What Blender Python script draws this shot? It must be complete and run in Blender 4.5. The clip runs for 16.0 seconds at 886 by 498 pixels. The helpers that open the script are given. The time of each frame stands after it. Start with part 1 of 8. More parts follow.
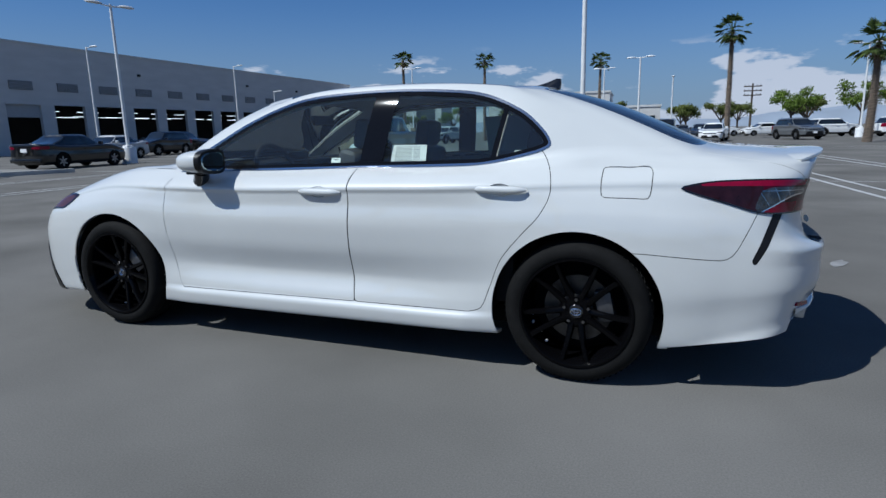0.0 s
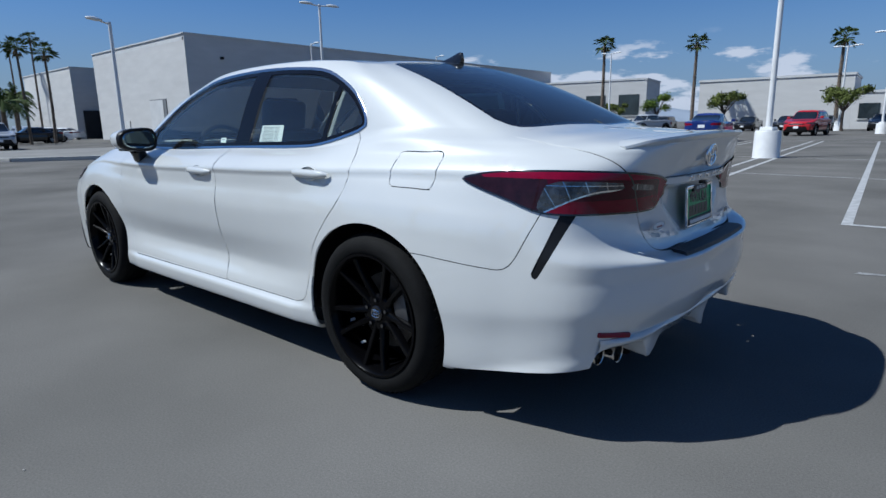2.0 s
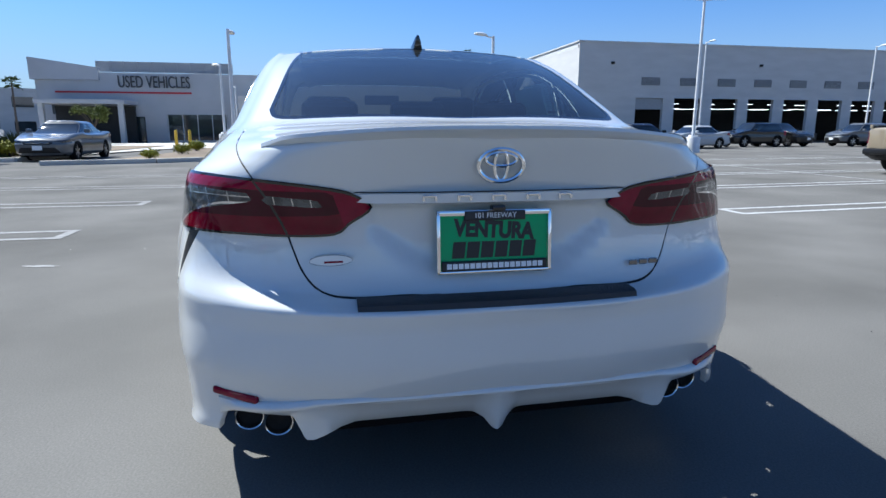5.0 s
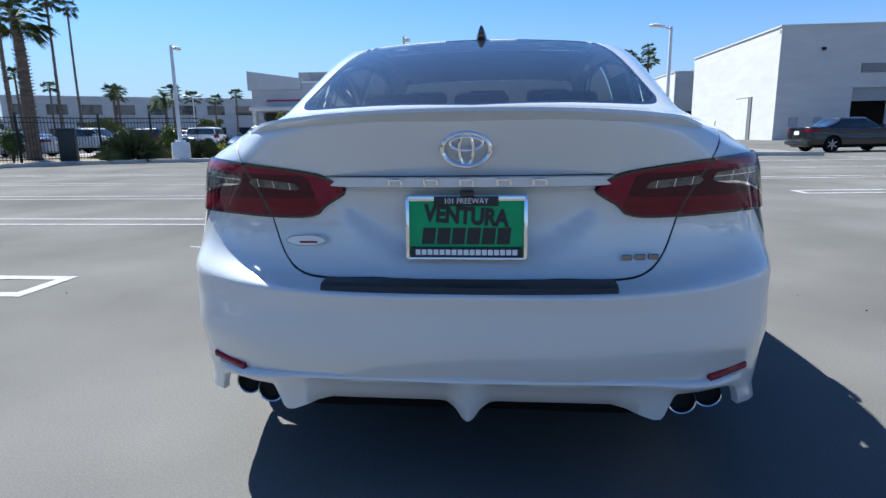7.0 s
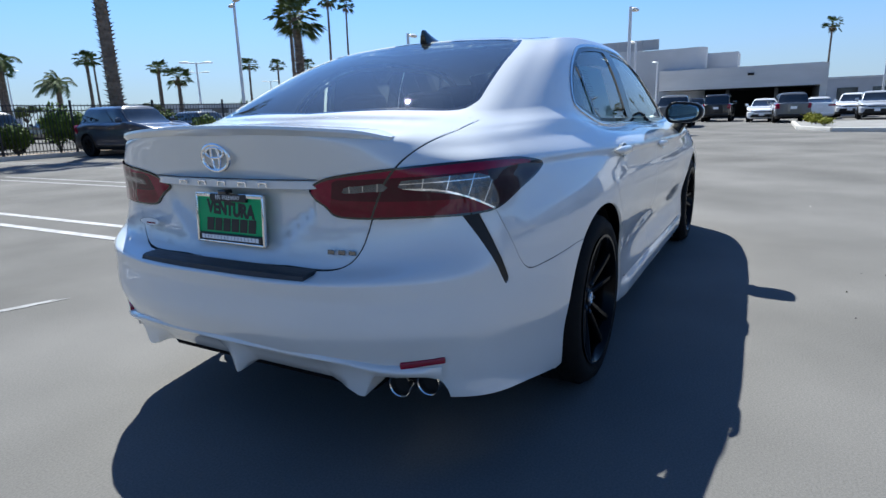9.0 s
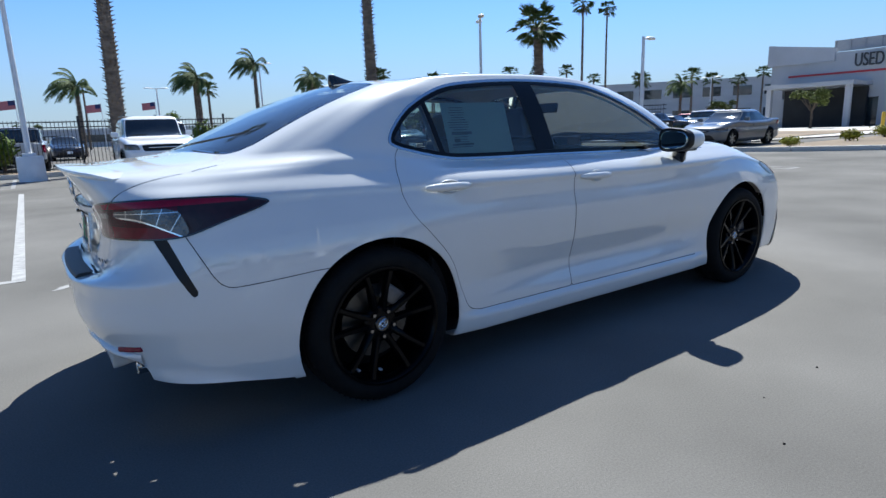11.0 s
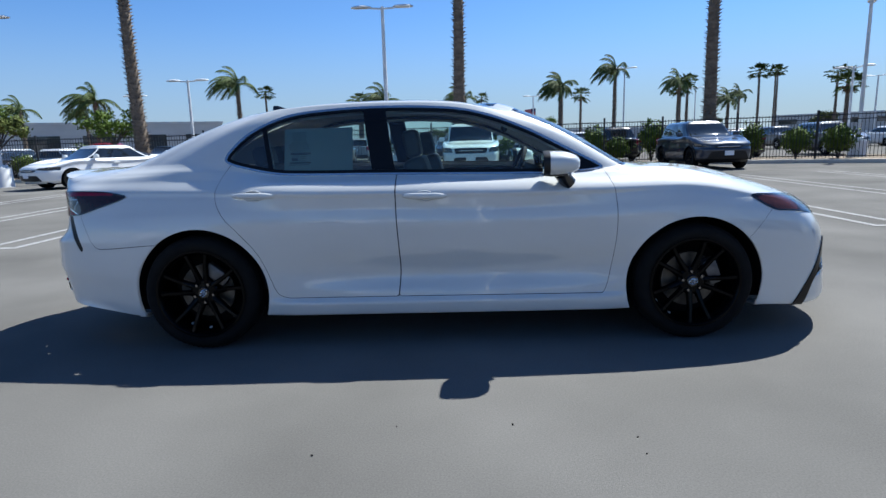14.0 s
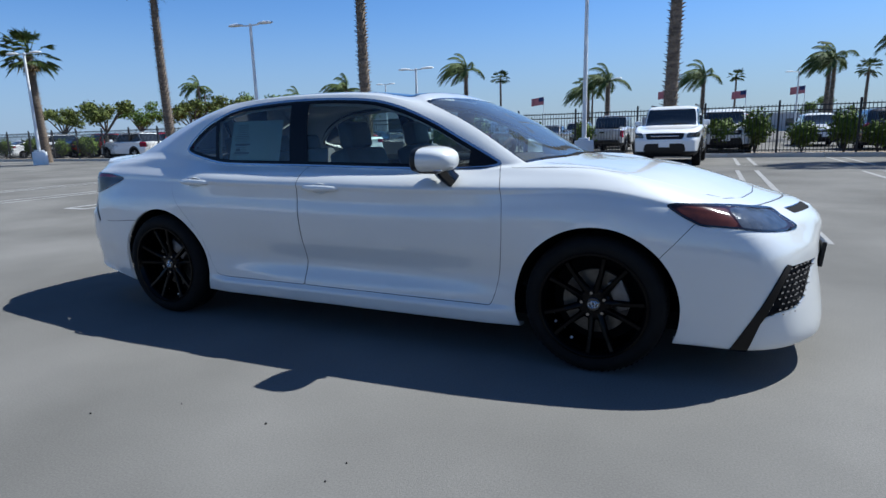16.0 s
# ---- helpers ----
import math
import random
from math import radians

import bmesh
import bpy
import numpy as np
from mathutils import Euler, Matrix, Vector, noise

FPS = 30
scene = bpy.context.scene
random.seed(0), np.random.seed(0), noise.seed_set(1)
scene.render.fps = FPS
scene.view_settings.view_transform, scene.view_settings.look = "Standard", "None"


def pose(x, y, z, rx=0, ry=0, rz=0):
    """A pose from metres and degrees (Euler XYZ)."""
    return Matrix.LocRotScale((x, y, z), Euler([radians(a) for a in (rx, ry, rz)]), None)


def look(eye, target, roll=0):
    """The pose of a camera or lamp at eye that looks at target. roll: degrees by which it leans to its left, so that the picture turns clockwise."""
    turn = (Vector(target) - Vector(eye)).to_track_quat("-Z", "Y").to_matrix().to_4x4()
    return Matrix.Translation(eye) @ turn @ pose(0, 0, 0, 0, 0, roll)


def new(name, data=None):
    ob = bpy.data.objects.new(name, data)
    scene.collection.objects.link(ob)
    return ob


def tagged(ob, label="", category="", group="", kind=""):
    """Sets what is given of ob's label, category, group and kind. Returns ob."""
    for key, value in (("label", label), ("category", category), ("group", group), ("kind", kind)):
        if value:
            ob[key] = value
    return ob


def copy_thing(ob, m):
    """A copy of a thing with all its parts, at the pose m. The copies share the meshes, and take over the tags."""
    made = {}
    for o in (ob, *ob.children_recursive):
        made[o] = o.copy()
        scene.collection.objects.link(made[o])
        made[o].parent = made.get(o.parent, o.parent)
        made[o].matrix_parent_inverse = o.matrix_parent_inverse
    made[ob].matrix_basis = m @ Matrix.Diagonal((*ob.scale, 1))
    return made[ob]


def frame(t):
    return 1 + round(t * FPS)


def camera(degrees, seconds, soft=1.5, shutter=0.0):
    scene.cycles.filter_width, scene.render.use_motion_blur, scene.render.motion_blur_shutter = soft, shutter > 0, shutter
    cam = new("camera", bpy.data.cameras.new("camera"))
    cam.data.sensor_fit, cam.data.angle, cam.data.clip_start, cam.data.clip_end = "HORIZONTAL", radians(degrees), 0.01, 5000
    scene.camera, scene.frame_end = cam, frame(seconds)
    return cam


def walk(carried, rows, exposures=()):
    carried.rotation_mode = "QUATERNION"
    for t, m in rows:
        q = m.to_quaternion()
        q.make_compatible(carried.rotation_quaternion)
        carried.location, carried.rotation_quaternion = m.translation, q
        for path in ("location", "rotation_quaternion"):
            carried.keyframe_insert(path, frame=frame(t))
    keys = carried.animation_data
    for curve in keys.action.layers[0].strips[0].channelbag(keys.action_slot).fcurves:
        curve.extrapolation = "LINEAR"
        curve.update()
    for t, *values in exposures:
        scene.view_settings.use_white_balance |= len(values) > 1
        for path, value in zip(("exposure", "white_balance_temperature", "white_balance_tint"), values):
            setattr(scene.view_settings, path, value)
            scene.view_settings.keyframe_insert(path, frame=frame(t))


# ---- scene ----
cam = camera(74.8, 16.0)
PATH = [
    (0, (-1.774, 3.457, 1.154), (-1.063, 1.63, 0.76), -1.3),
    (0.5, (-2.171, 3.23, 1.142), (-1.295, 1.476, 0.747), -1.2),
    (1, (-2.536, 2.995, 1.131), (-1.515, 1.322, 0.734), -0.9),
    (1.5, (-2.835, 2.702, 1.099), (-1.675, 1.124, 0.693), -0.8),
    (2, (-3.109, 2.389, 1.085), (-1.824, 0.915, 0.666), -0.9),
    (2.5, (-3.339, 2.069, 1.074), (-1.926, 0.719, 0.65), -0.8),
    (3, (-3.517, 1.72, 1.08), (-1.971, 0.523, 0.661), -0.5),
    (3.5, (-3.69, 1.351, 1.084), (-2.014, 0.345, 0.661), -0.2),
    (4, (-3.769, 0.974, 1.082), (-1.982, 0.178, 0.667), 0.1),
    (6.5, (-3.723, 0.023, 0.96), (-1.761, 0.097, 0.576), -0.7),
    (7, (-3.776, -0.074, 0.993), (-1.824, 0.114, 0.602), -0.8),
    (7.5, (-3.848, -0.322, 1.051), (-1.918, 0.007, 0.642), -1.0),
    (8, (-3.782, -0.642, 1.061), (-1.898, -0.116, 0.645), -1.3),
    (8.5, (-3.715, -1.052, 1.058), (-1.913, -0.307, 0.614), -1.5),
    (9, (-3.599, -1.439, 1.06), (-1.902, -0.481, 0.608), -1.8),
    (9.5, (-3.382, -1.803, 1.083), (-1.808, -0.646, 0.653), -2.0),
    (10, (-3.153, -2.186, 1.11), (-1.715, -0.861, 0.691), -2.1),
    (12.5, (-1.304, -3.778, 1.166), (-0.752, -1.894, 0.784), -1.9),
    (13, (-0.837, -3.925, 1.169), (-0.496, -1.989, 0.801), -1.8),
    (13.5, (-0.375, -4.078, 1.17), (-0.225, -2.118, 0.801), -1.7),
    (14, (0.064, -4.116, 1.152), (0.019, -2.149, 0.793), -1.7),
    (14.5, (0.503, -4.077, 1.148), (0.267, -2.124, 0.785), -1.8),
    (15, (0.955, -4.003, 1.151), (0.527, -2.085, 0.778), -1.8),
    (15.5, (1.41, -3.778, 1.146), (0.783, -1.918, 0.762), -1.7),
    (16, (1.881, -3.574, 1.156), (1.059, -1.793, 0.763), -1.5),
]
walk(cam, [(t, look(eye, target, roll)) for t, eye, target, roll in PATH], exposures=[(0, -0.05, 5320, 10), (2.5, 0.17, 5330, 10), (4, 0.70, 5400, 10), (6.5, 1.08, 5480, 10), (10, 1.03, 5620, 10), (13, 0.93, 5620, 10), (16, 0.75, 5500, 10)])

# ---- world and sun ----
SUN_DIR = Vector((0.53, 0.565, 1.0)).normalized()
world = bpy.data.worlds.new("sky")
scene.world = world
world.use_nodes = True
wn, wl = world.node_tree.nodes, world.node_tree.links
wn.clear()
w_out = wn.new("ShaderNodeOutputWorld")
w_bg = wn.new("ShaderNodeBackground")
w_sky = wn.new("ShaderNodeTexSky")
w_sky.sky_type = "NISHITA"
w_sky.sun_disc = False
w_sky.sun_elevation = math.asin(SUN_DIR.z)
w_sky.sun_rotation = math.atan2(SUN_DIR.x, SUN_DIR.y)
w_sky.air_density, w_sky.dust_density, w_sky.ozone_density = 1.0, 0.25, 2.6
w_bg.inputs["Strength"].default_value = 0.052
# low cumulus bank beyond the right-hand side of the lot
w_tc = wn.new("ShaderNodeTexCoord")
w_sep = wn.new("ShaderNodeSeparateXYZ")
w_map = wn.new("ShaderNodeMapping")
w_map.inputs["Scale"].default_value = (5.0, 5.0, 17.0)
w_noise = wn.new("ShaderNodeTexNoise")
w_noise.inputs["Scale"].default_value = 1.7
w_noise.inputs["Detail"].default_value = 9.0
w_noise.inputs["Roughness"].default_value = 0.55
wl.new(w_tc.outputs["Generated"], w_sep.inputs[0])
wl.new(w_tc.outputs["Generated"], w_map.inputs["Vector"])
wl.new(w_map.outputs[0], w_noise.inputs["Vector"])
w_band = wn.new("ShaderNodeValToRGB")
w_band.color_ramp.interpolation = "EASE"
w_band.color_ramp.elements[0].color = (0.8, 0.8, 0.8, 1)
w_band.color_ramp.elements[1].color = (0, 0, 0, 1)
for w_pos, w_val in ((0.035, 1.0), (0.10, 0.95), (0.14, 0.0)):
    w_el = w_band.color_ramp.elements.new(w_pos)
    w_el.color = (w_val, w_val, w_val, 1)
wl.new(w_sep.outputs["Z"], w_band.inputs[0])
w_az = wn.new("ShaderNodeMapRange")
w_az.inputs["From Min"].default_value, w_az.inputs["From Max"].default_value = 0.35, 0.75
w_neg = wn.new("ShaderNodeMath")
w_neg.operation = "MULTIPLY"
w_neg.inputs[1].default_value = -1.0
wl.new(w_sep.outputs["Y"], w_neg.inputs[0])
wl.new(w_neg.outputs[0], w_az.inputs["Value"])
w_cl = wn.new("ShaderNodeMapRange")
w_cl.interpolation_type = "SMOOTHSTEP"
w_cl.inputs["From Min"].default_value, w_cl.inputs["From Max"].default_value = 0.50, 0.575
w_top = wn.new("ShaderNodeMath")
w_top.operation = "MULTIPLY_ADD"
w_top.inputs[1].default_value, w_top.inputs[2].default_value = -2.0, 0.150
w_sum = wn.new("ShaderNodeMath")
wl.new(w_sep.outputs["Z"], w_top.inputs[0])
wl.new(w_top.outputs[0], w_sum.inputs[0])
wl.new(w_noise.outputs["Fac"], w_sum.inputs[1])
wl.new(w_sum.outputs[0], w_cl.inputs["Value"])
w_m1 = wn.new("ShaderNodeMath")
w_m1.operation = "MULTIPLY"
wl.new(w_cl.outputs[0], w_m1.inputs[0])
wl.new(w_band.outputs["Color"], w_m1.inputs[1])
w_m2 = wn.new("ShaderNodeMath")
w_m2.operation = "MULTIPLY"
wl.new(w_m1.outputs[0], w_m2.inputs[0])
wl.new(w_az.outputs[0], w_m2.inputs[1])
w_mix = wn.new("ShaderNodeMixRGB")
w_mix.inputs["Color2"].default_value = (11.0, 11.0, 11.1, 1)
wl.new(w_m2.outputs[0], w_mix.inputs["Fac"])
# pale haze low over the horizon
w_low = wn.new("ShaderNodeMapRange")
w_low.interpolation_type = "SMOOTHSTEP"
w_low.inputs["From Min"].default_value, w_low.inputs["From Max"].default_value = 0.22, 0.0
w_low.inputs["To Max"].default_value = 0.75
wl.new(w_sep.outputs["Z"], w_low.inputs["Value"])
w_haze = wn.new("ShaderNodeMixRGB")
w_dot = wn.new("ShaderNodeVectorMath")
w_dot.operation = "DOT_PRODUCT"
w_dot.inputs[1].default_value = Vector((SUN_DIR.x, SUN_DIR.y, 0)).normalized()
wl.new(w_tc.outputs["Generated"], w_dot.inputs[0])
w_side = wn.new("ShaderNodeMapRange")
w_side.interpolation_type = "SMOOTHSTEP"
w_side.inputs["From Min"].default_value, w_side.inputs["From Max"].default_value = -0.5, 1.1
wl.new(w_dot.outputs["Value"], w_side.inputs["Value"])
w_tint = wn.new("ShaderNodeMixRGB")
w_tint.inputs["Color1"].default_value = (4.15, 5.15, 6.5, 1)
w_tint.inputs["Color2"].default_value = (4.45, 4.95, 5.1, 1)
wl.new(w_side.outputs[0], w_tint.inputs["Fac"])
wl.new(w_tint.outputs[0], w_haze.inputs["Color2"])
wl.new(w_low.outputs[0], w_haze.inputs["Fac"])
w_blue = wn.new("ShaderNodeMixRGB")
w_blue.blend_type = "MULTIPLY"
w_blue.inputs["Fac"].default_value = 1.0
w_blue.inputs["Color2"].default_value = (0.82, 1.05, 1.30, 1)
wl.new(w_sky.outputs[0], w_blue.inputs["Color1"])
wl.new(w_blue.outputs[0], w_haze.inputs["Color1"])
wl.new(w_haze.outputs[0], w_mix.inputs["Color1"])
wl.new(w_mix.outputs[0], w_bg.inputs["Color"])
wl.new(w_bg.outputs[0], w_out.inputs["Surface"])

sun_data = bpy.data.lights.new("sun", "SUN")
sun_data.energy, sun_data.angle, sun_data.color = 5.0, radians(0.53), (1.0, 0.93, 0.775)
sun_lamp = new("sun", sun_data)
sun_lamp.matrix_world = look(SUN_DIR * 200, (0, 0, 0))


# ---- materials ----
def material(name, colour, rough=0.5, metal=0.0, var=0.0, scale=6.0, fine=0.0, fine_scale=90.0, bump=0.0, bump_scale=120.0,
             coat=0.0, spec=0.5, emit=0.0, by_object=0.0, stretch=(1, 1, 1), rough_var=0.0):
    """Principled material with colour variation at two scales and a fine relief, in metres."""
    m = bpy.data.materials.new(name)
    m.use_nodes = True
    n, l = m.node_tree.nodes, m.node_tree.links
    b = n["Principled BSDF"]
    b.inputs["Base Color"].default_value = (*colour, 1)
    b.inputs["Roughness"].default_value = rough
    b.inputs["Metallic"].default_value = metal
    b.inputs["Specular IOR Level"].default_value = spec
    b.inputs["Coat Weight"].default_value = coat
    b.inputs["Coat Roughness"].default_value = 0.03
    if emit:
        b.inputs["Emission Color"].default_value = (*colour, 1)
        b.inputs["Emission Strength"].default_value = emit
    if not (var or fine or bump or by_object or rough_var):
        return m
    tc, mp = n.new("ShaderNodeTexCoord"), n.new("ShaderNodeMapping")
    mp.inputs["Scale"].default_value = stretch
    l.new(tc.outputs["Object"], mp.inputs["Vector"])
    last = None

    def scaled(source, amount, before):
        """colour * (1 + amount * (source - 0.5) * 2)"""
        r = n.new("ShaderNodeMapRange")
        r.inputs["To Min"].default_value, r.inputs["To Max"].default_value = 1 - amount, 1 + amount
        l.new(source, r.inputs["Value"])
        x = n.new("ShaderNodeMixRGB")
        x.blend_type, x.inputs["Fac"].default_value = "MULTIPLY", 1.0
        if before is None:
            x.inputs["Color1"].default_value = (*colour, 1)
        else:
            l.new(before, x.inputs["Color1"])
        l.new(r.outputs[0], x.inputs["Color2"])
        return x.outputs[0]

    if var:
        t = n.new("ShaderNodeTexNoise")
        t.inputs["Scale"].default_value, t.inputs["Detail"].default_value = scale, 5.0
        l.new(mp.outputs[0], t.inputs["Vector"])
        r = n.new("ShaderNodeMapRange")
        r.inputs["From Min"].default_value, r.inputs["From Max"].default_value = 0.3, 0.7
        l.new(t.outputs["Fac"], r.inputs["Value"])
        last = scaled(r.outputs[0], var, last)
        if rough_var:
            q = n.new("ShaderNodeMapRange")
            q.inputs["To Min"].default_value, q.inputs["To Max"].default_value = rough - rough_var, min(1.0, rough + rough_var)
            l.new(t.outputs["Fac"], q.inputs["Value"])
            l.new(q.outputs[0], b.inputs["Roughness"])
    if fine:
        t = n.new("ShaderNodeTexNoise")
        t.inputs["Scale"].default_value, t.inputs["Detail"].default_value = fine_scale, 3.0
        l.new(mp.outputs[0], t.inputs["Vector"])
        last = scaled(t.outputs["Fac"], fine, last)
    if by_object:
        o = n.new("ShaderNodeObjectInfo")
        last = scaled(o.outputs["Random"], by_object, last)
    if last is not None:
        l.new(last, b.inputs["Base Color"])
    if bump:
        t = n.new("ShaderNodeTexNoise")
        t.inputs["Scale"].default_value, t.inputs["Detail"].default_value = bump_scale, 4.0
        l.new(mp.outputs[0], t.inputs["Vector"])
        u = n.new("ShaderNodeBump")
        u.inputs["Strength"].default_value, u.inputs["Distance"].default_value = bump, 0.01
        l.new(t.outputs["Fac"], u.inputs["Height"])
        l.new(u.outputs[0], b.inputs["Normal"])
    return m


def pane(name, tint, rough=0.0, ior=1.5, gloss=1.0, pale_film=0.0):
    """Thin glass: see-through by its tint, with a Fresnel sheen and a pale film that lightens it."""
    m = bpy.data.materials.new(name)
    m.use_nodes = True
    n, l = m.node_tree.nodes, m.node_tree.links
    n.clear()
    out, mix = n.new("ShaderNodeOutputMaterial"), n.new("ShaderNodeMixShader")
    tr, gl, fr = n.new("ShaderNodeBsdfTransparent"), n.new("ShaderNodeBsdfGlossy"), n.new("ShaderNodeFresnel")
    tr.inputs["Color"].default_value = (*tint, 1)
    gl.inputs["Roughness"].default_value = rough
    gl.inputs["Color"].default_value = (gloss, gloss, gloss, 1)
    fr.inputs["IOR"].default_value = ior
    l.new(fr.outputs[0], mix.inputs[0])
    l.new(tr.outputs[0], mix.inputs[1])
    l.new(gl.outputs[0], mix.inputs[2])
    film, grey = n.new("ShaderNodeMixShader"), n.new("ShaderNodeBsdfDiffuse")
    grey.inputs["Color"].default_value = (0.62, 0.64, 0.64, 1)
    tc, noise_t, fac = n.new("ShaderNodeTexCoord"), n.new("ShaderNodeTexNoise"), n.new("ShaderNodeMapRange")
    noise_t.inputs["Scale"].default_value, noise_t.inputs["Detail"].default_value = 4.0, 4.0
    fac.inputs["To Min"].default_value, fac.inputs["To Max"].default_value = pale_film * 0.6, pale_film * 1.4
    l.new(tc.outputs["Object"], noise_t.inputs["Vector"])
    l.new(noise_t.outputs["Fac"], fac.inputs["Value"])
    l.new(fac.outputs[0], film.inputs[0])
    l.new(mix.outputs[0], film.inputs[1])
    l.new(grey.outputs[0], film.inputs[2])
    l.new(film.outputs[0], out.inputs["Surface"])
    return m


def paint(name, colour, rough=0.35, metal=0.0, ior=1.5):
    """Car paint: a fine flake under a clear coat."""
    m = material(name, colour, rough, metal, spec=0.25, fine=0.03, fine_scale=900.0, coat=1.0, var=0.02, scale=3.0)
    m.node_tree.nodes["Principled BSDF"].inputs["Coat IOR"].default_value = ior
    m.node_tree.nodes["Principled BSDF"].inputs["Coat Roughness"].default_value = 0.02
    return m


M = {}
M["white"] = paint("pearl_white_paint", (0.605, 0.615, 0.60), 0.36, ior=1.8)
M["gap"] = material("dark_seam", (0.012, 0.012, 0.013), 0.8)
M["black_gloss"] = material("gloss_black_plastic", (0.008, 0.008, 0.009), 0.08, coat=0.5, fine=0.1, fine_scale=300)
M["black_satin"] = material("satin_black_plastic", (0.008, 0.008, 0.009), 0.42, spec=0.3, fine=0.15, fine_scale=400, bump=0.05, bump_scale=700)
M["black_matt"] = material("matt_black_plastic", (0.005, 0.005, 0.006), 0.85, spec=0.1, fine=0.2, fine_scale=300)
M["pillar"] = material("dark_pillar_film", (0.006, 0.006, 0.007), 0.06, spec=0.22, fine=0.1, fine_scale=300)
M["rubber"] = material("tyre_rubber", (0.007, 0.007, 0.007), 0.8, spec=0.14, var=0.25, scale=14, fine=0.2, bump=0.25, bump_scale=180)
M["rim"] = material("gloss_black_alloy", (0.002, 0.002, 0.0025), 0.22, 0.0, spec=0.07, coat=0.07, fine=0.1, fine_scale=200)
M["disc"] = material("brushed_steel_disc", (0.09, 0.088, 0.085), 0.4, 1.0, var=0.25, scale=20)
M["caliper"] = material("cast_grey_metal", (0.12, 0.12, 0.125), 0.45, 0.8, var=0.15, scale=30)
M["chrome"] = material("chrome", (0.78, 0.78, 0.79), 0.07, 1.0, fine=0.03)
M["trim_chrome"] = material("satin_chrome", (0.55, 0.55, 0.56), 0.14, 1.0, fine=0.05)
M["dark_chrome"] = material("dark_chrome", (0.20, 0.20, 0.21), 0.16, 1.0, fine=0.05)
M["steel"] = material("exhaust_steel", (0.62, 0.60, 0.58), 0.16, 1.0, var=0.12, scale=30)
M["soot"] = material("soot", (0.01, 0.01, 0.01), 0.95, var=0.3, scale=60)
M["red_lens"] = material("red_lens", (0.185, 0.002, 0.022), 0.06, coat=0.35, spec=0.15, var=0.15, scale=25)
M["dark_red_lens"] = material("dark_red_lens", (0.048, 0.001, 0.008), 0.06, coat=0.35, spec=0.15, var=0.15, scale=25)
M["mid_red_lens"] = material("deep_red_lens", (0.13, 0.0015, 0.012), 0.06, coat=0.35, spec=0.15, var=0.15, scale=25)
M["smoke_lens"] = material("smoked_lens", (0.020, 0.006, 0.009), 0.06, coat=0.25, spec=0.2, var=0.3, scale=30, bump=0.06, bump_scale=40)
M["clear_lens"] = material("faceted_clear_lens", (0.078, 0.082, 0.087), 0.18, 0.6, coat=0.7, var=0.75, scale=22, bump=0.5, bump_scale=38)
M["head_lens"] = material("dark_headlamp_lens", (0.06, 0.066, 0.074), 0.12, 0.4, coat=0.6, var=0.6, scale=18, bump=0.3, bump_scale=30)
M["amber"] = material("amber_lens", (0.075, 0.020, 0.010), 0.12, coat=0.5, spec=0.3, var=0.2, scale=30)
M["glass"] = pane("clear_door_glass", (0.76, 0.90, 0.87), ior=1.55, pale_film=0.012)
M["rear_door_pane"] = pane("rear_door_glass", (0.70, 0.82, 0.80), ior=1.6, pale_film=0.012)
M["screen"] = pane("windscreen_glass", (0.78, 0.88, 0.86), pale_film=0.04)
M["privacy"] = pane("tinted_rear_glass", (0.38, 0.46, 0.44), ior=1.75, pale_film=0.014)
M["rear_pane"] = pane("steep_rear_glass", (0.50, 0.62, 0.59), ior=2.1, pale_film=0.014)
M["roof_glass"] = material("dark_roof_glass", (0.006, 0.007, 0.008), 0.04, coat=0.6, fine=0.05)
M["mirror"] = material("mirror_glass", (0.36, 0.43, 0.43), 0.01, 1.0)
M["interior"] = material("dark_cabin_trim", (0.016, 0.016, 0.018), 0.8, spec=0.25, var=0.2, scale=20, bump=0.1, bump_scale=300)
M["seat"] = material("black_seat_leather", (0.045, 0.045, 0.048), 0.55, var=0.2, scale=12, bump=0.15, bump_scale=220)
M["liner"] = material("grey_headliner", (0.55, 0.55, 0.53), 0.9, var=0.06, scale=9, bump=0.1, bump_scale=400)
M["paper"] = material("white_sticker_paper", (0.78, 0.79, 0.77), 0.6, var=0.03, scale=20)
M["sheet"] = material("thin_price_sheet", (0.62, 0.70, 0.69), 0.7, var=0.05, scale=20)
sheet_nodes, sheet_links = M["sheet"].node_tree.nodes, M["sheet"].node_tree.links
sheet_through, sheet_mix = sheet_nodes.new("ShaderNodeBsdfTranslucent"), sheet_nodes.new("ShaderNodeMixShader")
sheet_through.inputs["Color"].default_value = (0.50, 0.66, 0.64, 1)
sheet_mix.inputs[0].default_value = 0.5
sheet_links.new(sheet_nodes["Principled BSDF"].outputs[0], sheet_mix.inputs[1])
sheet_links.new(sheet_through.outputs[0], sheet_mix.inputs[2])
sheet_links.new(sheet_mix.outputs[0], sheet_nodes["Material Output"].inputs["Surface"])
M["ink"] = material("grey_print", (0.16, 0.17, 0.19), 0.7, var=0.1, scale=80)
M["green_plate"] = material("green_plate", (0.0, 0.34, 0.105), 0.35, var=0.05, scale=20)
M["plate_black"] = material("black_plate_print", (0.01, 0.01, 0.012), 0.4, var=0.1, scale=40)
M["white_print"] = material("white_print", (0.82, 0.82, 0.82), 0.45, var=0.03, scale=40)
M["navy_strip"] = material("ribbed_dark_protector", (0.018, 0.020, 0.024), 0.5, fine=0.2, fine_scale=500, bump=0.3, bump_scale=500)


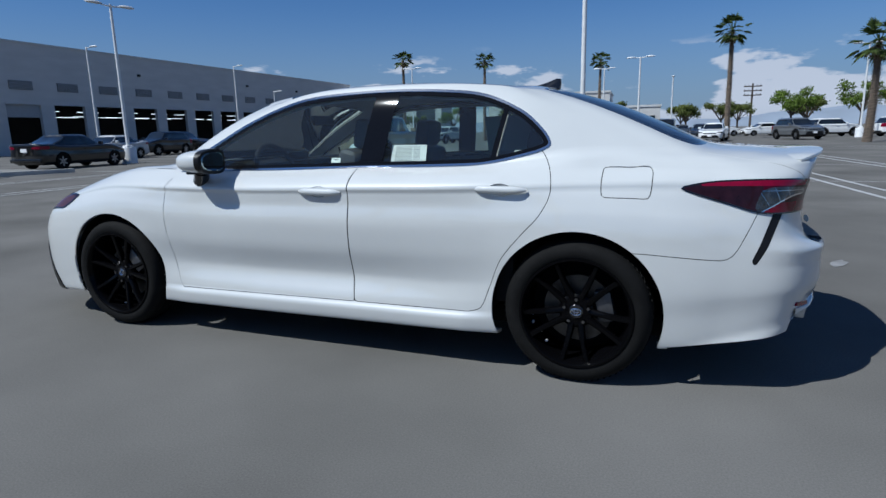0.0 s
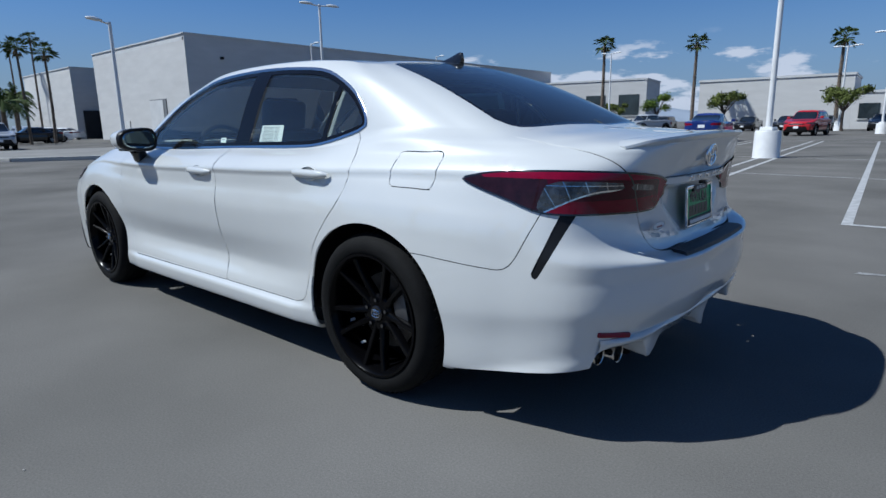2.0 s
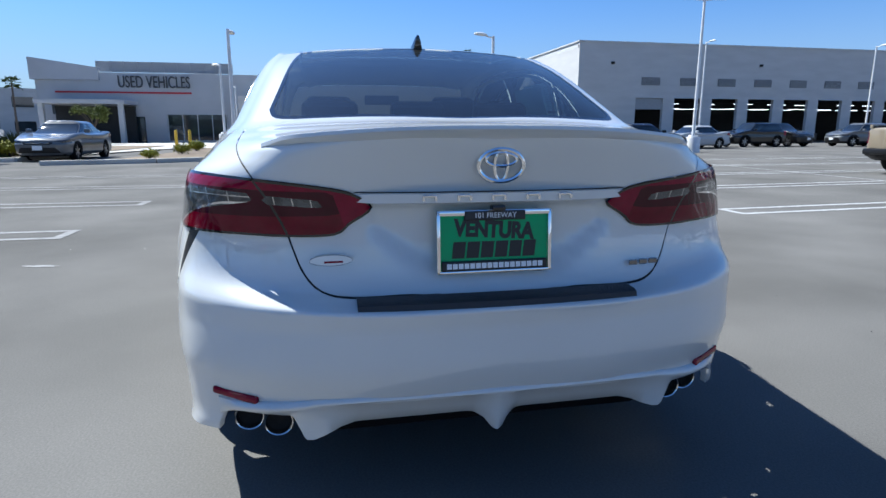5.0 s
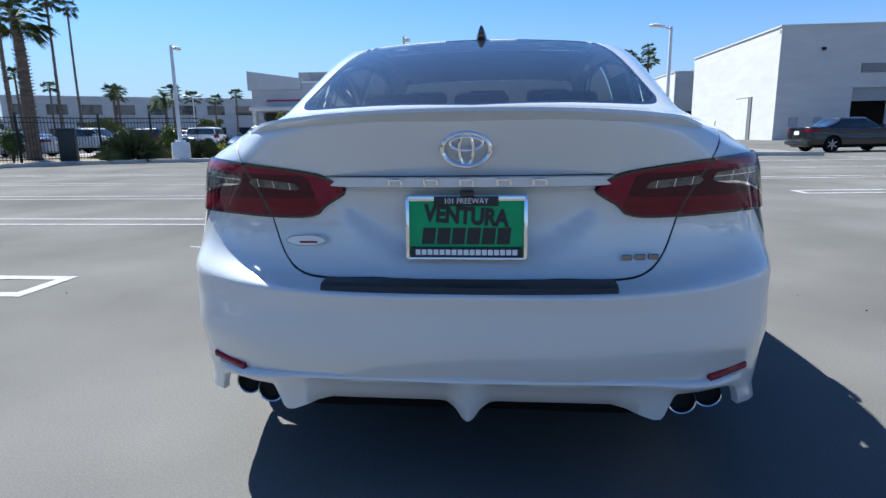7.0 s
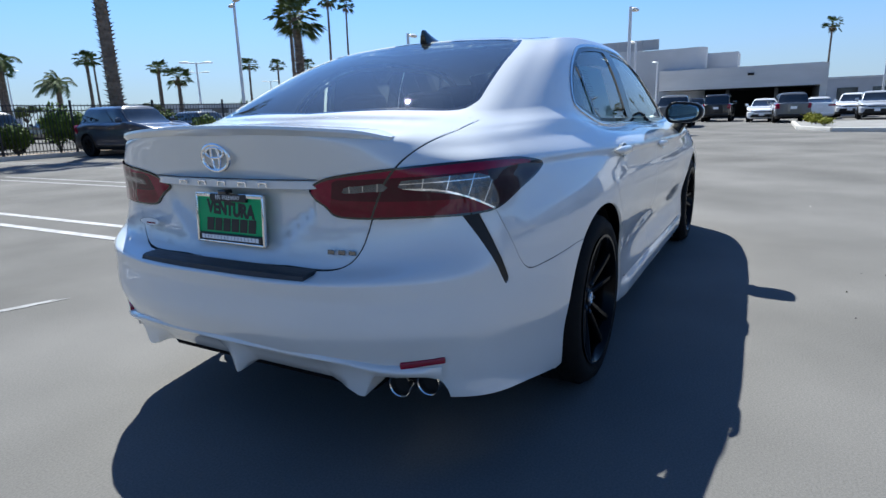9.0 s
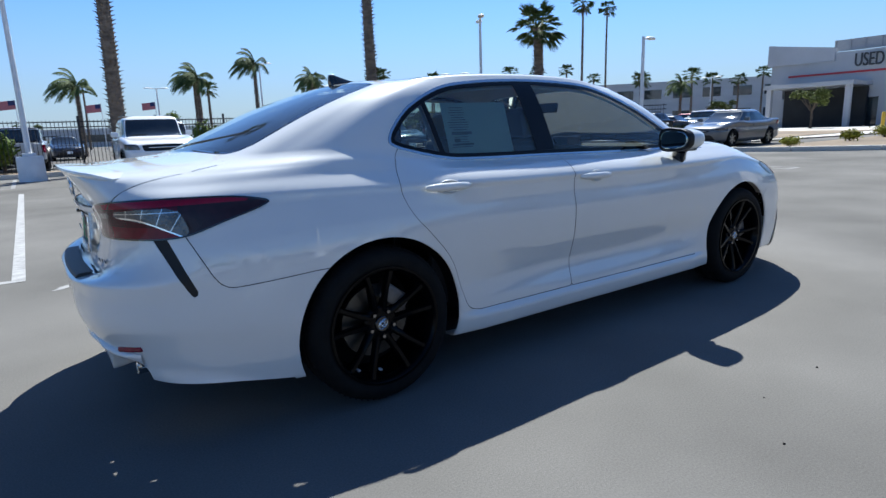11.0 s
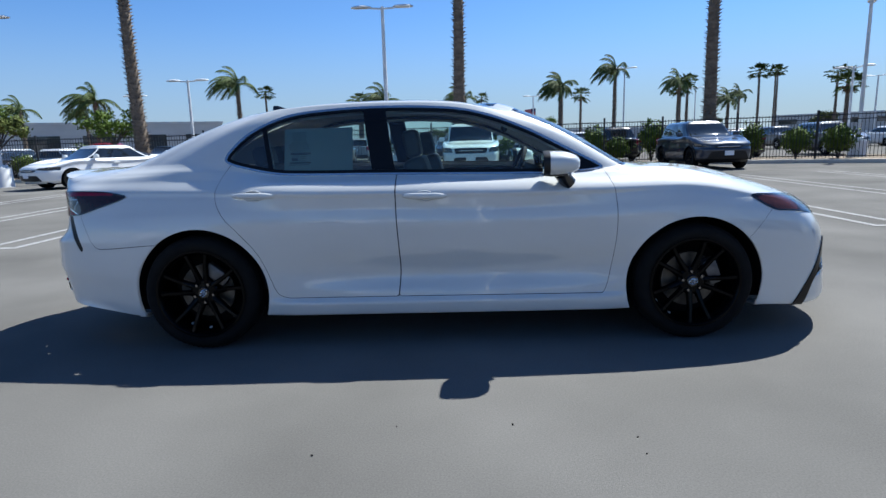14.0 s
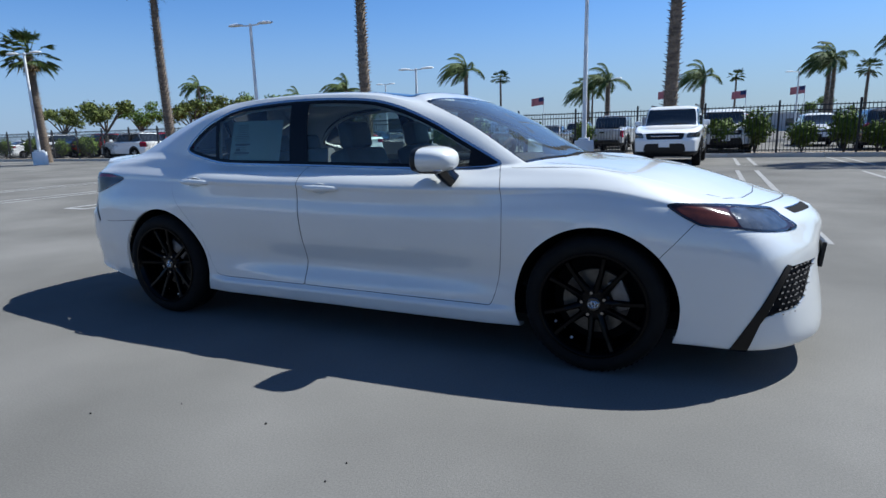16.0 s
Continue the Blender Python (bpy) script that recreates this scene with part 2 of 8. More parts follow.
# ---- geometry helpers ----
def mesh_object(name, verts, faces, mats, parent=None, label="", smooth=True, normals=None, index=None):
    me = bpy.data.meshes.new(name)
    me.from_pydata([tuple(v) for v in verts], [], [tuple(f) for f in faces])
    for m in (mats if isinstance(mats, (list, tuple)) else [mats]):
        me.materials.append(m)
    if index is not None:
        me.polygons.foreach_set("material_index", index)
    if smooth:
        me.shade_smooth()
    if normals is not None:
        me.normals_split_custom_set_from_vertices([tuple(n) for n in normals])
    me.update()
    ob = new(name, me)
    if parent is not None:
        ob.parent = parent
    if label:
        ob["label"] = label
    return ob


def part(name, bm, mat, parent, label="", smooth=False, sharp=35):
    """Links a bmesh as ONE mesh object under a thing or a part."""
    bmesh.ops.recalc_face_normals(bm, faces=bm.faces)
    me = bpy.data.meshes.new(name)
    bm.to_mesh(me)
    bm.free()
    for m in (mat if isinstance(mat, (list, tuple)) else [mat]):
        me.materials.append(m)
    if smooth:
        me.shade_smooth()
        me.set_sharp_from_angle(angle=radians(sharp))
    ob = new(name, me)
    if parent is not None:
        ob.parent = parent
    if label:
        ob["label"] = label
    return ob


def thing(name, label, category, m=None, group="", kind=""):
    ob = new(name)
    if m is not None:
        ob.matrix_world = m
    return tagged(ob, label, category, group, kind)


def box(bm, size, m=None, bevel=0.0, seg=2):
    """Adds a box, its centre at m, to bm."""
    made = bmesh.ops.create_cube(bm, size=1.0)["verts"]
    bmesh.ops.scale(bm, vec=size, verts=made)
    if bevel:
        edges = list({e for v in made for e in v.link_edges})
        made = bmesh.ops.bevel(bm, geom=edges, offset=bevel, segments=seg, profile=0.6, affect="EDGES")["verts"]
        made = list({v for v in made} | set())
    if m is not None:
        bmesh.ops.transform(bm, matrix=m, verts=made)
    return bm


def boxed(size, m=None, bevel=0.0, seg=2):
    bm = bmesh.new()
    made = bmesh.ops.create_cube(bm, size=1.0)["verts"]
    bmesh.ops.scale(bm, vec=size, verts=made)
    if bevel:
        bmesh.ops.bevel(bm, geom=list(bm.edges), offset=bevel, segments=seg, profile=0.6, affect="EDGES")
    if m is not None:
        bmesh.ops.transform(bm, matrix=m, verts=list(bm.verts))
    return bm


def lathe(profile, seg=32, axis="Z", m=None):
    """A surface of revolution from (radius, height) pairs."""
    bm = bmesh.new()
    rings = []
    for r, h in profile:
        if r < 1e-6:
            rings.append([bm.verts.new((0, 0, h))])
        else:
            rings.append([bm.verts.new((r * math.cos(2 * math.pi * k / seg), r * math.sin(2 * math.pi * k / seg), h)) for k in range(seg)])
    for a, b in zip(rings, rings[1:]):
        for k in range(seg):
            j = (k + 1) % seg
            if len(a) == 1 and len(b) > 1:
                bm.faces.new((a[0], b[k], b[j]))
            elif len(b) == 1 and len(a) > 1:
                bm.faces.new((a[k], b[0], a[j]))
            elif len(a) > 1:
                bm.faces.new((a[k], b[k], b[j], a[j]))
    if axis == "Y":
        bmesh.ops.rotate(bm, matrix=Matrix.Rotation(radians(-90), 3, "X"), verts=list(bm.verts))
    if axis == "X":
        bmesh.ops.rotate(bm, matrix=Matrix.Rotation(radians(90), 3, "Y"), verts=list(bm.verts))
    if m is not None:
        bmesh.ops.transform(bm, matrix=m, verts=list(bm.verts))
    return bm


def tube(points, radii, seg=10, cap=True):
    """A round tube along points."""
    bm = bmesh.new()
    pts = [Vector(p) for p in points]
    if not isinstance(radii, (list, tuple)):
        radii = [radii] * len(pts)
    rings = []
    for i, p in enumerate(pts):
        d = (pts[min(i + 1, len(pts) - 1)] - pts[max(i - 1, 0)]).normalized()
        u = d.cross(Vector((0, 0, 1)))
        u = u.normalized() if u.length > 1e-3 else Vector((1, 0, 0))
        w = d.cross(u)
        rings.append([bm.verts.new(p + float(radii[i]) * (math.cos(2 * math.pi * k / seg) * u + math.sin(2 * math.pi * k / seg) * w)) for k in range(seg)])
    for a, b in zip(rings, rings[1:]):
        for k in range(seg):
            bm.faces.new((a[k], a[(k + 1) % seg], b[(k + 1) % seg], b[k]))
    if cap:
        bm.faces.new(rings[0][::-1])
        bm.faces.new(rings[-1])
    return bm


def prism(outline, depth, m=None, bevel=0.0):
    """A flat outline of (x, y) pairs, extruded along z by depth."""
    bm = bmesh.new()
    face = bm.faces.new([bm.verts.new((x, y, 0)) for x, y in outline])
    out = bmesh.ops.extrude_face_region(bm, geom=[face])["geom"]
    bmesh.ops.translate(bm, vec=(0, 0, depth), verts=[g for g in out if isinstance(g, bmesh.types.BMVert)])
    if bevel:
        bmesh.ops.bevel(bm, geom=list(bm.edges), offset=bevel, segments=2, affect="EDGES")
    if m is not None:
        bmesh.ops.transform(bm, matrix=m, verts=list(bm.verts))
    return bm


def text_part(words, size, m, mat, parent, name="lettering", depth=0.001, label="", bold=0.0):
    """Raised lettering in the built-in font, centred at m, turned into a mesh."""
    cu = bpy.data.curves.new(name, "FONT")
    cu.body, cu.size, cu.extrude, cu.offset = words, size, depth, bold
    cu.align_x, cu.align_y = "CENTER", "CENTER"
    tmp = bpy.data.objects.new(name, cu)
    scene.collection.objects.link(tmp)
    me = bpy.data.meshes.new_from_object(tmp.evaluated_get(bpy.context.evaluated_depsgraph_get()))
    bpy.data.objects.remove(tmp)
    bpy.data.curves.remove(cu)
    me.name = name
    me.materials.clear()
    me.materials.append(mat)
    ob = new(name, me)
    ob.parent = parent
    ob.matrix_basis = m
    if label:
        ob["label"] = label
    return ob


def smooth_closed(points, per=10):
    """A closed Catmull-Rom curve through 2D points."""
    p, n, out = np.array(points, float), len(points), []
    for i in range(n):
        a, b, c, d = p[i - 1], p[i], p[(i + 1) % n], p[(i + 2) % n]
        for k in range(per):
            t = k / per
            out.append(0.5 * (2 * b + (c - a) * t + (2 * a - 5 * b + 4 * c - d) * t * t + (3 * b - a - 3 * c + d) * t ** 3))
    return np.array(out)


def smooth_open(points, per=10):
    p = np.array(points, float)
    p = np.vstack([2 * p[0] - p[1], p, 2 * p[-1] - p[-2]])
    out = []
    for i in range(1, len(p) - 2):
        a, b, c, d = p[i - 1], p[i], p[i + 1], p[i + 2]
        for k in range(per):
            t = k / per
            out.append(0.5 * (2 * b + (c - a) * t + (2 * a - 5 * b + 4 * c - d) * t * t + (3 * b - a - 3 * c + d) * t ** 3))
    out.append(p[-2])
    return np.array(out)


def line_distance(q, curve, closed):
    """Unsigned distance of 2D points q to a polyline, and whether they lie inside it."""
    a = curve if closed else curve[:-1]
    b = np.roll(curve, -1, 0) if closed else curve[1:]
    best = np.full(len(q), 1e9)
    inside = np.zeros(len(q), bool)
    for (ax, ay), (bx, by) in zip(a, b):
        dx, dy = bx - ax, by - ay
        t = np.clip(((q[:, 0] - ax) * dx + (q[:, 1] - ay) * dy) / (dx * dx + dy * dy + 1e-12), 0, 1)
        best = np.minimum(best, np.hypot(q[:, 0] - ax - t * dx, q[:, 1] - ay - t * dy))
        if closed and ay != by:
            inside ^= ((ay > q[:, 1]) != (by > q[:, 1])) & (q[:, 0] < ax + (q[:, 1] - ay) * dx / dy)
    return best, inside


def signed(q, curve):
    """Distance to a closed curve: negative inside."""
    d, inside = line_distance(q, curve, True)
    return np.where(inside, -d, d)


class Skin:
    """A surface of quads that can be split along the zero line of any field; each face carries a tag."""

    def __init__(self, verts, normals, extra, faces, tags):
        self.v, self.n, self.e, self.f, self.t = verts, normals, extra, faces, tags

    def split(self, field, pick, inner, mask=None):
        """Cuts the faces for which pick(tag) along field = 0; the parts below zero are tagged inner(tag)."""
        val = field.copy()
        val[np.abs(val) < 2e-4] = 2e-4
        if mask is not None:
            val = np.where(mask, val, np.abs(val) + 1e-3)
        cache, nv, nn, ne, faces, tags = {}, [], [], [], [], []
        base = len(self.v)

        def crossing(i, j):
            key = (i, j) if i < j else (j, i)
            if key not in cache:
                i, j = key
                t = val[i] / (val[i] - val[j])
                cache[key] = base + len(nv)
                nv.append(self.v[i] * (1 - t) + self.v[j] * t)
                nn.append(self.n[i] * (1 - t) + self.n[j] * t)
                ne.append(self.e[i] * (1 - t) + self.e[j] * t)
            return cache[key]

        below = val < 0
        for f, tag in zip(self.f, self.t):
            if not pick(tag):
                faces.append(f), tags.append(tag)
                continue
            s = [below[i] for i in f]
            if not any(s):
                faces.append(f), tags.append(tag)
            elif all(s):
                faces.append(f), tags.append(inner(tag))
            else:
                lo, hi = [], []
                for k, i in enumerate(f):
                    j = f[(k + 1) % len(f)]
                    (lo if below[i] else hi).append(i)
                    if below[i] != below[j]:
                        c = crossing(i, j)
                        lo.append(c), hi.append(c)
                if len(lo) > 2:
                    faces.append(tuple(lo)), tags.append(inner(tag))
                if len(hi) > 2:
                    faces.append(tuple(hi)), tags.append(tag)
        if nv:
            self.v, self.n, self.e = np.vstack([self.v, nv]), np.vstack([self.n, nn]), np.vstack([self.e, ne])
        self.f, self.t = faces, tags

    def piece(self, name, tag, mat, parent, label="", flip=False, push=0.0, wall=0.0, taut=None):
        """Makes an object of all faces with a tag; flip mirrors it to the other side; wall adds an inward rim at its border;
        taut (0: x, 1: y) gives it the even curve of pressed glass along that axis."""
        faces = [f for f, t in zip(self.f, self.t) if t == tag]
        if not faces:
            return None
        used = sorted({i for f in faces for i in f})
        at = {i: k for k, i in enumerate(used)}
        v, n = self.v[used].copy(), self.n[used].copy()
        n /= np.linalg.norm(n, axis=1)[:, None] + 1e-9
        if taut is not None:
            a, b = (v[:, 1] ** 2, v[:, 2]) if taut == 0 else (v[:, 0], v[:, 2])
            a0, b0 = (0.0, b.mean()) if taut == 0 else (a.mean(), b.mean())
            a, b = a - a0, b - b0
            sol = np.linalg.lstsq(np.c_[np.ones_like(a), a, b, a * b, b * b, a * a], v[:, taut], rcond=None)[0]
            da, db = sol[1] + sol[3] * b + 2 * sol[5] * a, sol[2] + sol[3] * a + 2 * sol[4] * b
            if taut == 0:
                g = np.c_[np.ones_like(a), -2 * v[:, 1] * da, -db]
            else:
                g = np.c_[-da, np.ones_like(a), -db]
            g *= np.sign((g * n).sum(1))[:, None]
            n = g / np.linalg.norm(g, axis=1)[:, None]
        v -= push * n
        out = [tuple(at[i] for i in f) for f in faces]
        if wall:
            count = {}
            for f in out:
                for a, b in zip(f, f[1:] + f[:1]):
                    count[(a, b)] = count.get((a, b), 0) + 1
            rim = [(a, b) for a, b in count if (b, a) not in count]
            ids = sorted({i for e in rim for i in e})
            low = {i: len(v) + k for k, i in enumerate(ids)}
            v = np.vstack([v, v[ids] - wall * n[ids]])
            n = np.vstack([n, n[ids]])
            out += [(b, a, low[a], low[b]) for a, b in rim]
        if flip:
            v[:, 1] *= -1
            n[:, 1] *= -1
            out = [f[::-1] for f in out]
        return mesh_object(name, v, out, mat, parent, label, True, n)


def slopes(x, y, limited, first=None):
    """Tangents of the curve y over x: Catmull-Rom, or limited so that it never overshoots."""
    h = np.diff(x)[:, None]
    d = np.diff(y, axis=0) / h
    m = np.zeros_like(y)
    m[1:-1] = (d[:-1] * h[1:] + d[1:] * h[:-1]) / (h[:-1] + h[1:])
    m[0], m[-1] = d[0], d[-1]
    if limited:
        small = np.minimum(np.abs(d[:-1]), np.abs(d[1:])) * 2.2
        m[1:-1] = np.where(d[:-1] * d[1:] <= 0, 0, np.clip(m[1:-1], -small, small))
    return m


def hermite(x, y, m, xs):
    k = np.clip(np.searchsorted(x, xs) - 1, 0, len(x) - 2)
    h = (x[k + 1] - x[k])[:, None]
    t = ((xs - x[k])[:, None]) / h
    return (2 * t ** 3 - 3 * t ** 2 + 1) * y[k] + (t ** 3 - 2 * t ** 2 + t) * h * m[k] + (3 * t ** 2 - 2 * t ** 3) * y[k + 1] + (t ** 3 - t ** 2) * h * m[k + 1]


def cage_skin(rings, around, up, shape=None):
    """A half body (y >= 0) from control rings that all run from the rear centre round the side to the front centre."""
    net = np.array(rings, float)
    steps = np.linalg.norm(np.diff(net, axis=1), axis=2).mean(0)
    u = np.r_[0, np.cumsum(steps)]
    us = []
    for a, b, s in zip(u[:-1], u[1:], steps):
        k = max(3, int(round(around * s / u[-1])))
        us += list(np.linspace(a, b, k, endpoint=False))
    us = np.array(us + [u[-1]])
    rows = []
    for ring in net:
        # the curve goes on beyond the middle plane, mirrored
        head, tail = ring[1] * (1, -1, 1), ring[-2] * (1, -1, 1)
        uu = np.r_[-u[1], u, 2 * u[-1] - u[-2]]
        rr = np.vstack([head, ring, tail])
        rows.append(hermite(uu, rr, slopes(uu, rr, False), us))
    rows = np.array(rows)
    gaps = np.linalg.norm(np.diff(net, axis=0), axis=2)
    w = np.r_[0, np.cumsum(np.maximum(gaps.mean(1), 0.02))]
    ws = []
    for a, b in zip(w[:-1], w[1:]):
        k = max(4, int(round(up * (b - a) / w[-1])))
        ws += list(np.linspace(a, b, k, endpoint=False))
    ws = np.array(ws + [w[-1]])
    grid = np.empty((len(ws), len(us), 3))
    for j in range(len(us)):
        col = rows[:, j]
        grid[:, j] = hermite(w, col, slopes(w, col, True), ws)
    if shape:
        grid = shape(grid, us[None, :], ws[:, None], u, w)
    grid[:, 0, 1] = grid[:, -1, 1] = 0.0
    du = np.gradient(grid, axis=1)
    du[:, 0] = du[:, 0] * (0, 1, 0) + (0, 1e-6, 0)
    du[:, -1] = du[:, -1] * (0, 1, 0) - (0, 1e-6, 0)
    dw = np.gradient(grid, axis=0)
    nor = np.cross(dw, du)
    ln = np.linalg.norm(nor, axis=2, keepdims=True)
    nor = np.where(ln > 1e-12, nor / np.maximum(ln, 1e-12), (0, 0, 1))
    a, b = len(ws), len(us)
    ids = np.arange(a * b).reshape(a, b)
    faces = [tuple(f) for f in np.stack([ids[:-1, :-1], ids[1:, :-1], ids[1:, 1:], ids[:-1, 1:]], -1).reshape(-1, 4)]
    arc = np.broadcast_to(us[None, :], (a, b)).reshape(-1, 1)
    lev = np.broadcast_to(ws[:, None], (a, b)).reshape(-1, 1)
    return Skin(grid.reshape(-1, 3), nor.reshape(-1, 3), np.hstack([arc, lev]), faces, ["body"] * len(faces)), u, w


# ---- ground ----
M["asphalt"] = material("worn_asphalt", (0.140, 0.135, 0.126), 0.9, var=0.24, scale=0.5, fine=0.30, fine_scale=130.0, bump=0.25, bump_scale=240.0, spec=0.03, rough_var=0.06)
M["line"] = material("worn_white_line_paint", (0.40, 0.40, 0.39), 0.65, var=0.30, scale=9.0, fine=0.2, fine_scale=120, bump=0.1)
M["ghost_line"] = material("almost_worn_line_paint", (0.205, 0.202, 0.196), 0.8, var=0.25, scale=9.0, fine=0.3, fine_scale=120)
M["faded_line"] = material("faded_white_line_paint", (0.29, 0.288, 0.28), 0.75, var=0.25, scale=9.0, fine=0.25, fine_scale=120, bump=0.1)
M["concrete"] = material("pale_concrete", (0.46, 0.44, 0.40), 0.85, var=0.12, scale=1.2, fine=0.12, fine_scale=60, bump=0.2, bump_scale=90)
M["apron"] = material("worn_grey_concrete", (0.20, 0.195, 0.182), 0.88, var=0.15, scale=0.8, fine=0.15, fine_scale=60, bump=0.2, bump_scale=90)
M["soil"] = material("dry_soil_verge", (0.17, 0.13, 0.085), 0.95, var=0.35, scale=0.3, fine=0.3, fine_scale=12, bump=0.3, bump_scale=20)
M["scuff"] = material("pale_scuff", (0.22, 0.218, 0.212), 0.75, var=0.3, scale=6, fine=0.3, fine_scale=90)

bm = bmesh.new()
bmesh.ops.create_grid(bm, x_segments=40, y_segments=40, size=2400)
ground = part("ground", bm, M["asphalt"], None)
tagged(ground, "worn grey asphalt car park", "ground", kind="structure")


def flat(name, pts, z, mat, label, category, kind="structure"):
    bm = bmesh.new()
    bm.faces.new([bm.verts.new((x, y, z)) for x, y in pts])
    return tagged(part(name, bm, mat, None), label, category, kind=kind)


# hairpin stall markings: two long lines joined at the aisle end
def hairpin(x, y0, y1, mat, gap=0.44, w=0.10, slant=0.0):
    s = 1 if y1 > y0 else -1
    bm = bmesh.new()
    for a, b, c, d in ((x - gap / 2 - w / 2, x - gap / 2 + w / 2, y0, y1), (x + gap / 2 - w / 2, x + gap / 2 + w / 2, y0, y1), (x - gap / 2 + w / 2, x + gap / 2 - w / 2, y0, y0 + s * w)):
        n = 12 if abs(d - c) > 1 else 1
        for k in range(n):
            e, f = c + (d - c) * k / n, c + (d - c) * (k + 1) / n
            bm.faces.new([bm.verts.new(p) for p in ((a, e, 0.004), (b, e, 0.004), (b, f, 0.004), (a, f, 0.004))])
    bmesh.ops.remove_doubles(bm, verts=list(bm.verts), dist=1e-4)
    for v in bm.verts:
        v.co.x += slant * abs(v.co.y - y0)
    tagged(part("stall_line", bm, mat, None), "worn white hairpin stall marking on asphalt", "marking", "stall markings", "structure")


for x in (-8.1, -5.35, -2.6, 0.08, 2.95, 5.95, 8.9, 12.1, 15.6):
    hairpin(x, -4.82, -32.0, M["line"], slant=0.070)
for x in (-14.1, -11.2, -8.35, -5.75, -2.97, -0.19, 2.75, 5.45, 8.2, 11.1):
    hairpin(x, 2.98, 13.4, M["faded_line"] if x < 2 else M["ghost_line"])
for x in (-21.0, -18.0, -15.0, -12.0, -9.05, -6.1, -3.15, -0.19, 2.87, 5.74):
    hairpin(x, 15.6, 20.2, M["ghost_line"])
for y in (-10.9, -16.9, -32.1):
    flat("stall_line", [(x, y - 0.085 * x + e) for x, e in ((-22, -0.05), (19, -0.05), (19, 0.05), (-22, 0.05))], 0.003, M["faded_line"], "worn white cross line between stall rows", "marking")

# kerbs, verges and the island before the far building
def kerb(pts, label="pale concrete kerb", w=0.16, h=0.15):
    """A kerb along points, with rounded top edges."""
    k = thing("kerb", label, "kerb", kind="structure")
    for a, b in zip(pts, pts[1:]):
        a, b = Vector((*a, 0)), Vector((*b, 0))
        d = b - a
        n = max(1, int(d.length / 3.0))
        for i in range(n):
            p, q = a + d * i / n, a + d * (i + 1) / n
            bm = boxed(((q - p).length - 0.012, w, h + 0.05), None, 0.022)
            ob = part("kerb_stone", bm, M["concrete"], k, "", True)
            ob.matrix_basis = Matrix.Translation((p + q) / 2 + Vector((0, 0, h / 2 - 0.025))) @ Matrix.Rotation(math.atan2(d.y, d.x), 4, "Z")
    return k


kerb([(-70, 20.45), (8.5, 20.45), (13.2, 18.6), (17.0, 16.2), (18.3, 13.6), (18.9, 10.8)])
kerb([(18.9, 10.8), (24.0, 10.6)])
kerb([(17.4, 5.9), (18.7, 3.9), (19.4, 3.0), (21.5, 2.7), (34, 4.5)])
kerb([(17.4, 5.9), (16.4, 9.0)])
kerb([(34, -2.4), (25.0, -2.4), (22.6, -3.4), (20.3, -7.5), (19.0, -12.0)])
flat("verge", ((-70, 20.53), (8.5, 20.53), (13.3, 18.7), (17.1, 16.3), (18.4, 13.6), (19.0, 10.9), (40, 10.9), (40, 23.0), (-70, 23.0)), 0.09, M["soil"], "dry soil verge along the fence", "verge")
flat("verge", ((17.5, 5.9), (18.8, 3.95), (19.5, 3.1), (21.5, 2.8), (34, 4.6), (34, 6.9), (17.0, 7.4)), 0.10, M["soil"], "soil planting island with low green plants", "verge")
flat("pavement", ((34, -2.5), (25.0, -2.5), (22.7, -3.5), (20.4, -7.5), (19.1, -12.0), (34, -12)), 0.10, M["apron"], "worn grey concrete apron beside the service building", "pavement")
flat("pavement", ((34.2, 4.5), (52, 6.0), (52, 26), (28, 26), (24.0, 10.7), (34.2, 9)), 0.06, M["concrete"], "pale concrete forecourt of the showroom", "pavement")
# pale scuffs and patches in the asphalt
rng = random.Random(11)
for x, y, ln, wd, rot in ((-2.35, 2.55, 0.45, 0.05, 35), (-1.95, 2.45, 0.5, 0.03, -20), (-3.15, -2.15, 0.30, 0.05, 60), (-4.3, 0.9, 0.5, 0.04, 20), (-2.8, -2.6, 0.25, 0.04, 15), (1.2, 2.6, 0.3, 0.03, 80)):
    pts = []
    for k in range(14):
        a = 2 * math.pi * k / 14
        r = 1 + 0.35 * rng.uniform(-1, 1)
        px, py = ln * math.cos(a) * r / 2, wd * math.sin(a) * r
        c, s = math.cos(radians(rot)), math.sin(radians(rot))
        pts.append((x + c * px - s * py, y + s * px + c * py))
    flat("scuff_mark", pts, 0.003, M["scuff"], "pale scuff on the asphalt", "marking")
for k in range(26):
    x, y = rng.uniform(-5, 4), rng.choice((rng.uniform(1.4, 4.5), rng.uniform(-5, -1.6)))
    r = rng.uniform(0.003, 0.006)
    bm = bmesh.new()
    bmesh.ops.create_icosphere(bm, subdivisions=1, radius=r)
    for v in bm.verts:
        v.co *= rng.uniform(0.7, 1.2)
    ob = part("pebble", bm, M["black_matt"] if k % 4 else M["concrete"], None)
    ob.matrix_world = pose(x, y, r * 0.4)
    tagged(ob, "tiny loose stone on the asphalt", "stone", "loose stones")


